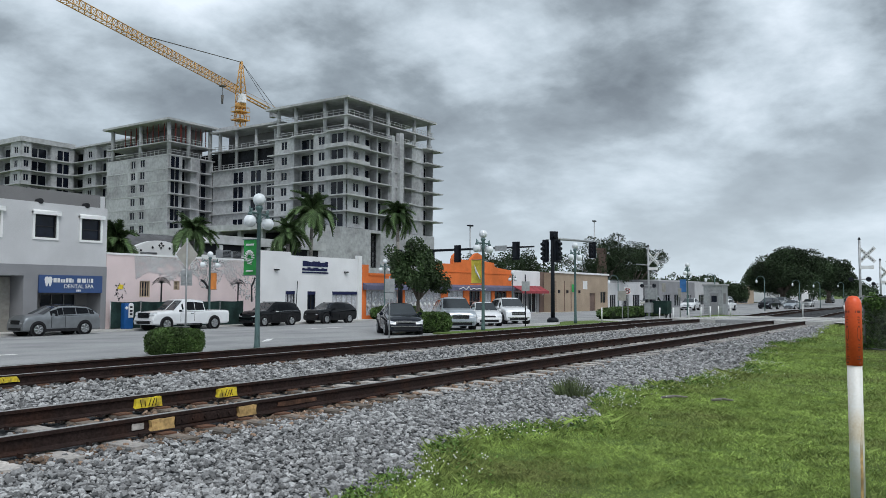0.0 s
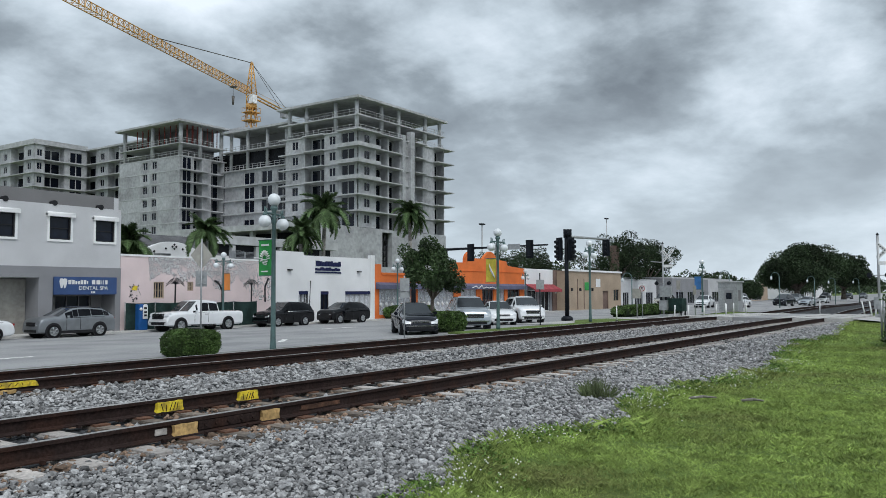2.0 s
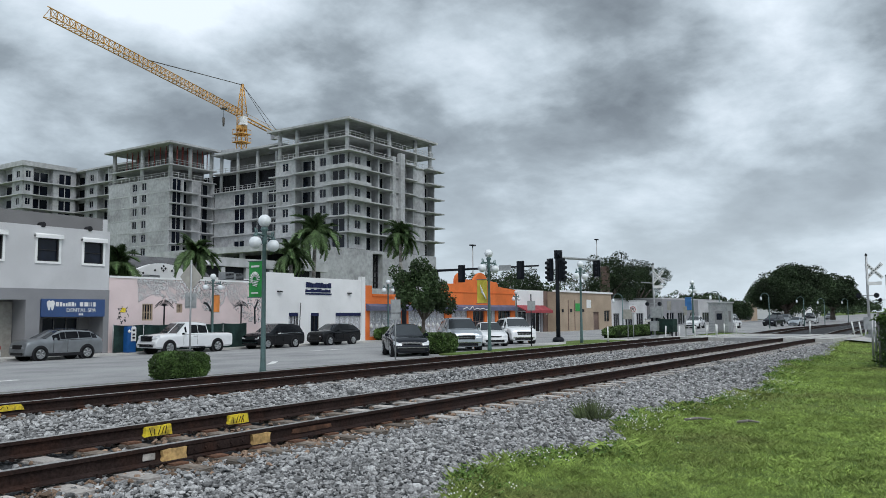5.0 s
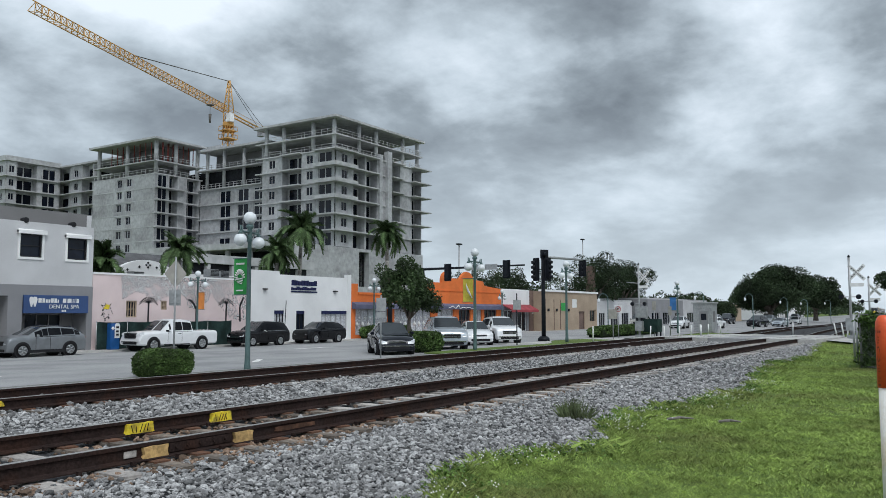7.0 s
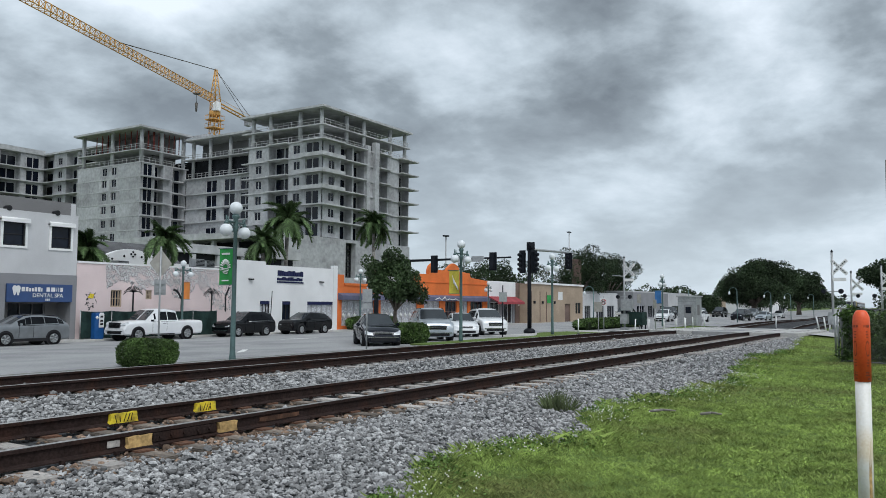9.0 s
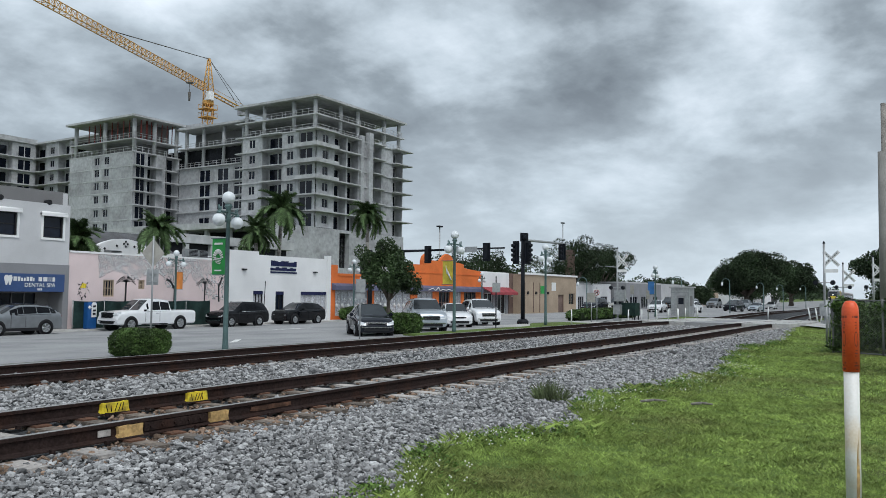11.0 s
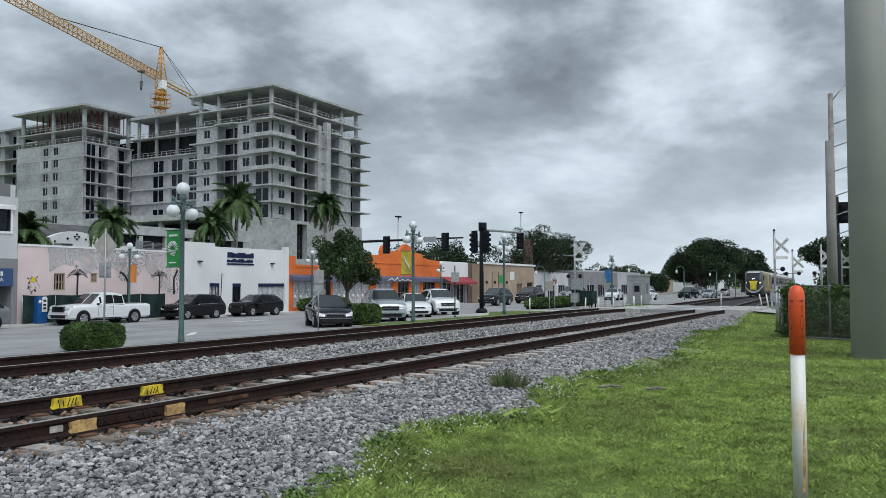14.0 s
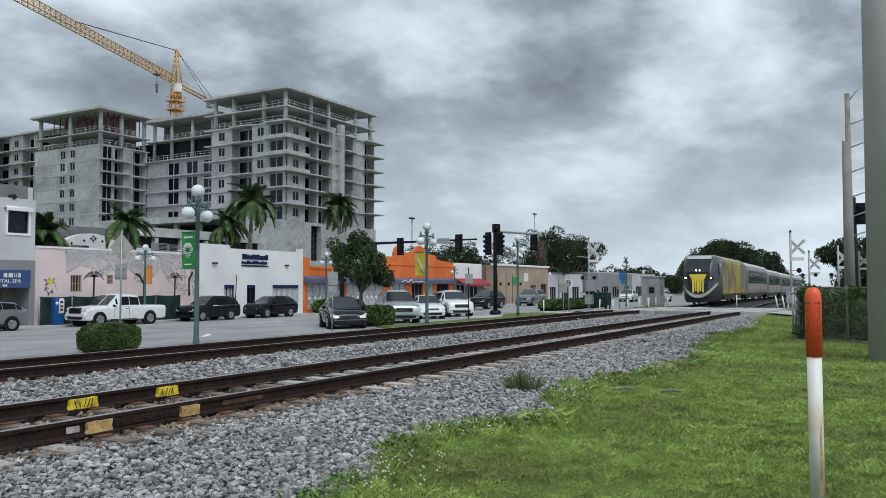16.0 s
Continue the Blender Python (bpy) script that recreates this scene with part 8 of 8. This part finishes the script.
def concrete_pole():
    t = thing("utility_pole", (19.95, 0.09, float(ground_z(20, 0.2)) - 0.1), "thick smooth grey spun-concrete utility pole on the lawn", "utility pole")
    part("shaft", rod(bmesh.new(), (0, 0, 0), (0, 0, 17), 0.44, 0.36, n=32), M["pole_conc"], t)
    for x, y, h, r, m, lb in ((49.9, 2.14, 12.1, 0.15, "wood_pole", "tall weathered grey wooden utility pole"), (45.9, 2.05, 8.75, 0.24, "pole_grey", "stained grey concrete utility pole behind the fence"), (53.9, 2.2, 6.6, 0.24, "pole_black", "black steel signal mast behind the fence")):
        p = thing("utility_pole", (x, y, float(ground_z(x, y)) - 0.05), lb, "utility pole")
        z = -float(ground_z(x, y)) + 0.05
        part("shaft", rod(bmesh.new(), (0, 0, 0), (0, 0, h + z), r * 1.15, r * 0.9, n=12), M[m], p)
        if r < 0.2:
            for k, dz in enumerate((0.2, 1.5, 2.8, 4.2, 5.6, 6.7, 7.8)):
                b = bmesh.new()
                rod(b, (0, 0, h + z - dz - 0.3), (0.2, -1.25 if k else -0.8, h + z - dz + (0.15 if k else 0.75)), 0.035, n=6)
                part("bracket", b, M["galv"], p)
            w = bmesh.new()
            rod(w, (0.2, -1.3, h + z - 7), (0.2, -1.1, h + z + 6), 0.012, n=4)
            part("cable", w, M["pole_black"], p)
        if m == "pole_black":
            signal_head(p, (0, -0.5, h + z - 1.0), 3, 180)
            part("arm", rod(bmesh.new(), (0, 0, h + z - 0.6), (0, -5, h + z - 0.4), 0.08, n=8), M["pole_black"], p)


concrete_pole()


def ivy_fence():
    g = float(ground_z(26, 1))
    t = thing("chain_link_fence", (26.4, 2.56, g), "chain-link enclosure overgrown with green creeper", "fence")
    d = Vector((-0.9, -1.67, 0)).normalized()
    length, h = 4.6, 1.56
    for k in range(4):
        p = d * (length * k / 3)
        part("post", rod(bmesh.new(), p, p + Vector((0, 0, h + 0.05)), 0.03, n=8), M["stucco_dark"], t)
    for k in range(2):
        p = Vector((3.2 * (k + 1) / 2, 0.25 * (k + 1), 0))
        part("post", rod(bmesh.new(), p, p + Vector((0, 0, h)), 0.035, n=8), M["galv"], t)
    for z in (0.04, h):
        part("rail", rod(bmesh.new(), Vector((0, 0, z)), d * length + Vector((0, 0, z)), 0.02, n=6), M["stucco_dark"], t)
    wires = bmesh.new()
    n = 62
    for k in range(-22, n):
        for s in (1, -1):
            u0, u1 = k * 0.075, k * 0.075 + h
            za, zb = (0, h) if s == 1 else (h, 0)
            a, b = max(0, u0), min(length, u1)
            if b <= a:
                continue
            fa, fb = (a - u0) / h, (b - u0) / h
            p, q = d * a + Vector((0, 0, za + (zb - za) * fa)), d * b + Vector((0, 0, za + (zb - za) * fb))
            rod(wires, p, q, 0.0028, n=3, caps=False)
    tagged(part("wire_mesh", wires, M["stucco_dark"], t, "thin diamond wire mesh"), kind="stuff")
    part("meter_box", box(-1.55, -1.35, -2.5, -2.3, 0.55, 0.95), M["galv"], t, "small grey meter box")
    part("conduit", rod(bmesh.new(), (-1.4, -2.4, 0), (-1.4, -2.4, 0.6), 0.04), M["galv"], t)
    r = random.Random(6)
    cs, rs = [], []
    for k in range(46):
        u = length * r.random()
        cs.append(tuple(d * u + Vector((r.uniform(-0.1, 0.15), 0, h - 0.12 + r.uniform(-0.12, 0.06))))), rs.append(r.uniform(0.12, 0.22))
    for k in range(20):
        cs.append(tuple(Vector((r.uniform(-0.1, 0.2), r.uniform(-0.35, -0.1), r.uniform(0, h))))), rs.append(r.uniform(0.1, 0.22))
    for k in range(30):
        u = length * r.random()
        cs.append(tuple(d * u + Vector((0.5 + 0.8 * r.random(), 0.2, 0.1 + 0.5 * r.random())))), rs.append(r.uniform(0.2, 0.4))
    for k in range(40):
        cs.append(tuple(Vector((3.4 * r.random(), -0.3 + 0.25 * r.random(), r.uniform(0.2, h))))), rs.append(r.uniform(0.15, 0.3))
    for k in range(110):
        cs.append(tuple(d * (0.3 + (length - 0.3) * r.random()) + Vector((0.9 + 1.8 * r.random(), -0.1, r.uniform(0.15, 1.3))))), rs.append(r.uniform(0.28, 0.48))
    V, F = leaves(cs, rs, 30000, 0.055, 61)
    ob = new("creeper", raw("creeper", V, F, M["leaf_hedge"]))
    ob.parent = t
    tagged(ob, "green creeper leaves", kind="stuff")


ivy_fence()


def blades():
    V, F = [], []
    zones = ((-7, 3.2, -6.0, 5.0, 26000, 0.035, 0.006), (3.2, 8, -1.2, 5.0, 125000, 0.028, 0.0034), (3.2, 14, -6.0, -1.2, 14000, 0.035, 0.007), (8, 14, -1.2, 5.0, 90000, 0.032, 0.0052), (14, 26, -1.2, 5.2, 64000, 0.034, 0.0075), (26, 50, -1.5, 6.9, 52000, 0.030, 0.012))
    out = []
    for x0, x1, y0, y1, count, h, w in zones:
        x, y = rng.uniform(x0, x1, count), rng.uniform(y0, y1, count)
        edge = lawn_edge(x) + rng.normal(0.03, 0.09, count)
        ok = y < edge
        x, y, edge = x[ok], y[ok], edge[ok]
        y = y + bend(x)
        near = np.clip(1 - (edge - y + bend(x)) / 0.7, 0, 1)
        patch = np.array([noise.noise((a * 1.4, b * 1.4, 2.0)) + 1.2 * noise.noise((a * 6.0, b * 6.0, 7.0)) for a, b in zip(x, y)])
        hh = h * rng.uniform(0.5, 1.3, len(x)) * np.clip(1 + 0.75 * patch, 0.3, 2.2) * (1 + 1.7 * near)
        a, lean = rng.uniform(0, 6.283, len(x)), rng.uniform(0.5, 1.5, len(x)) * hh
        ww = w * rng.uniform(0.7, 1.3, len(x))
        z = ground_z(x, y) - 0.012
        c, s = np.cos(a), np.sin(a)
        dx, dy = rng.normal(0, 0.7, len(x)) * lean, rng.normal(0, 0.7, len(x)) * lean
        P = np.stack([x, y, z], -1)
        side = np.stack([c * ww, s * ww, 0 * z], -1)
        mid = P + np.stack([dx * 0.35, dy * 0.35, hh * 0.62], -1)
        tip = P + np.stack([dx, dy, hh], -1)
        out.append(np.stack([P - side, P + side, mid + side * 0.7, tip], 1))
    A = np.concatenate(out)
    tagged(new("grass", raw("grass", A.reshape(-1, 3), np.arange(4 * len(A)).reshape(-1, 4), M["blade"])), "short mown green lawn with yellowish patches", "grass", kind="stuff")


blades()


def weeds():
    # clover and small white flowers along the ragged edge of the lawn
    n = 15000
    x = rng.uniform(4, 30, n)
    y = lawn_edge(x) - np.abs(rng.normal(0, 0.32, n)) + 0.12
    keep = np.array([noise.noise((a * 0.9, b * 0.9, 8.0)) for a, b in zip(x, y)]) > -0.05
    x, y = x[keep], y[keep] + bend(x[keep])
    m = len(x)
    p = np.stack([x, y, ground_z(x, y) + rng.uniform(0.01, 0.09, m)], -1)
    a = rng.normal(size=(m, 3)) * np.array([1, 1, 0.35])
    a /= np.linalg.norm(a, axis=1)[:, None]
    b = np.cross(a, rng.normal(size=(m, 3)))
    b /= np.linalg.norm(b, axis=1)[:, None]
    s = rng.uniform(0.009, 0.022, m)[:, None]
    V = np.stack([p - a * s, p - b * s * 0.7, p + a * s, p + b * s * 0.7], 1).reshape(-1, 3)
    tagged(new("clover", raw("clover", V, np.arange(4 * m).reshape(-1, 4), M["clover"])), "low bright green weeds along the gravel edge", "weeds", kind="stuff")
    k = 700
    x = rng.uniform(5, 22, k)
    y = lawn_edge(x) - np.abs(rng.normal(0.15, 0.3, k))
    keep = np.array([noise.noise((a * 0.7, b * 0.7, 4.0)) for a, b in zip(x, y)]) > 0.02
    x, y = x[keep], y[keep] + bend(x[keep])
    bm = bmesh.new()
    for u, v in zip(x, y):
        z = float(ground_z(u, v)) + random.uniform(0.05, 0.11)
        lathe(bm, [(0.002, -0.006), (0.010, 0.003), (0.003, 0.010)], 5, (u, v, z))
    solo("wild_flowers", bm, M["flower"], "tiny white wild flowers in the lawn edge", "flowers", kind="stuff")

    def tuft(x, y, h, blades_n, spread, material, label, seed):
        r = random.Random(seed)
        V, F = [], []
        z = float(ground_z(x, y)) - 0.02
        for i in range(blades_n):
            a = r.uniform(0, 6.28)
            q = r.random() ** 0.7
            px, py = x + 0.85 * spread * q * math.cos(a), y + 0.85 * spread * q * math.sin(a)
            hh = h * r.uniform(0.3, 1.05) * (1 - 0.4 * q)
            ox, oy = spread * q * math.cos(a) * 0.35 + r.uniform(-0.09, 0.09), spread * q * math.sin(a) * 0.35 + r.uniform(-0.09, 0.09)
            w = 0.002 + 0.002 * r.random()
            n = len(V)
            V += [(px - w, py + w, z), (px + w, py - w, z), (px + ox * 0.5 + w, py + oy * 0.5 - w, z + hh * 0.65), (px + ox, py + oy, z + hh)]
            F.append((n, n + 1, n + 2, n + 3))
            if i % 2 == 0:
                for j in range(6):
                    f = r.uniform(0.3, 1)
                    c = Vector((px + ox * f * f, py + oy * f * f, z + hh * f))
                    n = len(V)
                    s = 0.018
                    dd = Vector((r.uniform(-1, 1), r.uniform(-1, 1), r.uniform(-0.2, 0.8))) * s
                    V += [tuple(c), tuple(c + dd + Vector((0, 0, 0.004))), tuple(c + dd * 1.8), tuple(c + dd - Vector((0, 0, 0.006)))]
                    F.append((n, n + 1, n + 2, n + 3))
        tagged(new("weed_tuft", raw("weed_tuft", V, F, material)), label, "weed", group="weeds in the gravel")
    tuft(10.95, 4.84, 0.40, 330, 0.26, M["weed"], "tall dry brown-green weed growing in the gravel", 1)
    for i, (x, y, h, n, w) in enumerate(((6.6, 4.65, 0.08, 260, 0.2), (5.2, 4.5, 0.08, 260, 0.22), (8.9, 4.2, 0.1, 260, 0.25), (13.4, 4.55, 0.1, 240, 0.25), (17.4, 4.3, 0.10, 200, 0.25), (20.5, 4.3, 0.12, 220, 0.3), (25.5, 4.5, 0.14, 220, 0.35), (4.6, 4.35, 0.07, 220, 0.2))):
        r = random.Random(80 + i)
        y = float(lawn_edge(x)) + 0.04
        z = float(ground_z(x, y))
        cs = [(x + r.uniform(-w, w), y + r.uniform(-w, w) * 0.6, z + h * r.uniform(0.2, 0.9)) for _ in range(9)]
        V, F = leaves(cs, [w * 0.4] * 9, n, 0.022 if x < 12 else 0.03, 90 + i, 0.5)
        tagged(new("weed_clump", raw("weed_clump", V, F, M["clover"])), "low leafy green weed clump at the gravel edge", "weed", kind="stuff")


weeds()


def fallen_sticks():
    for x, y, a, l, lb in ((11.8, 2.85, 75, 0.30, "short grey broken branch lying in the grass"), (11.7, 3.52, 60, 0.38, "pale broken branch lying in the grass")):
        z = float(ground_z(x, y)) + 0.075
        t = thing("fallen_branch", pose(x, y, z, 0, 0, -a), lb, "branch")
        bm = bmesh.new()
        rod(bm, (-l / 2, 0, -0.01), (0, 0.02, 0.01), 0.02, 0.022, n=6)
        rod(bm, (0, 0.02, 0.01), (l / 2, 0.0, 0.0), 0.022, 0.01, n=6)
        rod(bm, (0.02, 0.02, 0.01), (l / 3, 0.07, 0.0), 0.007, 0.003, n=5)
        part("stem", bm, M["wood_pole"], t)


fallen_sticks()
tree("street_tree", (105, 3.2, -0.6), 7.4, 5.2, 0.3, 22000, 0.15, 51, "dark leafy tree behind the fence and signals", M["leaf_far"], clear=0.25, squash=0.8, limbs=9, clump=0.28)
tree("street_tree", (99, 1.6, -0.6), 4.6, 4.6, 0.16, 9000, 0.17, 53, "low dark bushy tree behind the fence", M["leaf_far"], clear=0.06, squash=0.8, limbs=9, clump=0.32)
tree("street_tree", (88, -1.2, -0.6), 8.2, 3.6, 0.25, 14000, 0.13, 52, "dark leafy tree beside the signal mast", M["leaf_far"], clear=0.25, squash=0.8, limbs=8, clump=0.3)


def far_woods():
    cs, rs = [], []
    r = random.Random(71)
    for k in range(150):
        x = r.uniform(210, 520)
        y = r.choice((r.uniform(24, 75), r.uniform(-30, 14))) + float(bend(x)) * 0.8
        if abs(y - float(bend(x)) - 10) < 11:
            continue
        h = r.uniform(3, 7.5)
        for q in range(4):
            cs.append((x + r.uniform(-4, 4), y + r.uniform(-4, 4), h * r.uniform(0.3, 0.85))), rs.append(h * r.uniform(0.25, 0.45))
    for k in range(90):
        x, y = r.uniform(120, 260), r.uniform(60, 95)
        h = r.uniform(3.5, 7)
        for q in range(3):
            cs.append((x + r.uniform(-3, 3), y + r.uniform(-3, 3), h * r.uniform(0.3, 0.85))), rs.append(h * r.uniform(0.25, 0.45))
    V, F = leaves(cs, rs, 70000, 0.38, 72, 0.9)
    tagged(new("far_woods", raw("far_woods", V, F, M["leaf_far"])), "low dark line of distant trees", "trees", kind="stuff")


far_woods()


def road_marks():
    for x, y, a, l in ((36.5, 33.2, 0, 3.2), (23.0, 24.0, 40, 2.2), (12.0, 25, 0, 2.5), (60, 32.5, 0, 3.0)):
        z = float(ground_z(x, y)) + 0.02
        ob = solo("road_marking", box(-l / 2, l / 2, -0.12, 0.12, 0, 0.004), M["line"], "worn white paint mark on the asphalt", "road marking", group="road markings", kind="structure")
        ob.matrix_basis = pose(x, y, z, 0, 0, a)


road_marks()


# ---- what moves ----
def on_line(s):
    return Vector((s, FAR_Y + float(bend(s)), float(dip(s)) + 0.003))


def run_train(ob, offset, half):
    rows = []
    for t in [0.5 * k for k in range(33)]:
        s = 67.0 + 34.5 * (16.0 - t) + offset
        a, b = on_line(s - half), on_line(s + half)
        mid = (a + b) / 2
        rows.append((t, pose(mid.x, mid.y, mid.z, 0, 0, math.degrees(math.atan2(a.y - b.y, a.x - b.x)))))
    walk(ob, rows)


def drive(ob, table, y):
    rows = []
    for t, x in table:
        rows.append((t, pose(x, y, float(ground_z(x, y)) + 0.015, 0, 0, 180)))
    walk(ob, rows)


def motions():
    run_train(LOCO, 10.0, 6.2)
    for k, c in enumerate(COACHES):
        run_train(c, 20.4 + 13.1 + 26.2 * k, 9.2)
    drive(DRIVEN[0], ((0, 235), (6, 150), (9, 112), (10.6, 91), (11.6, 81.5), (12.4, 77.5), (13.2, 74.2), (14.0, 71.0), (14.8, 66.2), (16.0, 58.0)), 33.0)
    drive(DRIVEN[1], ((0, 270), (6, 185), (10, 130), (12, 103), (13.0, 89), (13.6, 83.0), (14.4, 77.0), (15.2, 72.0), (16.0, 66.0)), 33.0)
    drive(DRIVEN[2], ((0, 300), (6, 215), (10, 160), (13, 110), (14.0, 93), (14.8, 85.5), (15.4, 80.5), (16.0, 76.2)), 33.0)
    for k, head in enumerate(PALMS):
        at = head.matrix_basis.translation.copy()
        rows = []
        for i in range(21):
            t = i * 0.8
            rows.append((t, pose(at.x, at.y, at.z, 3.0 * math.sin(t * 1.9 + k * 1.3) + 1.5 * math.sin(t * 4.1 + k), 4.0 * math.sin(t * 1.6 + k * 2.1) + 3, 2.0 * math.sin(t * 2.3 + k))))
        walk(head, rows)


motions()
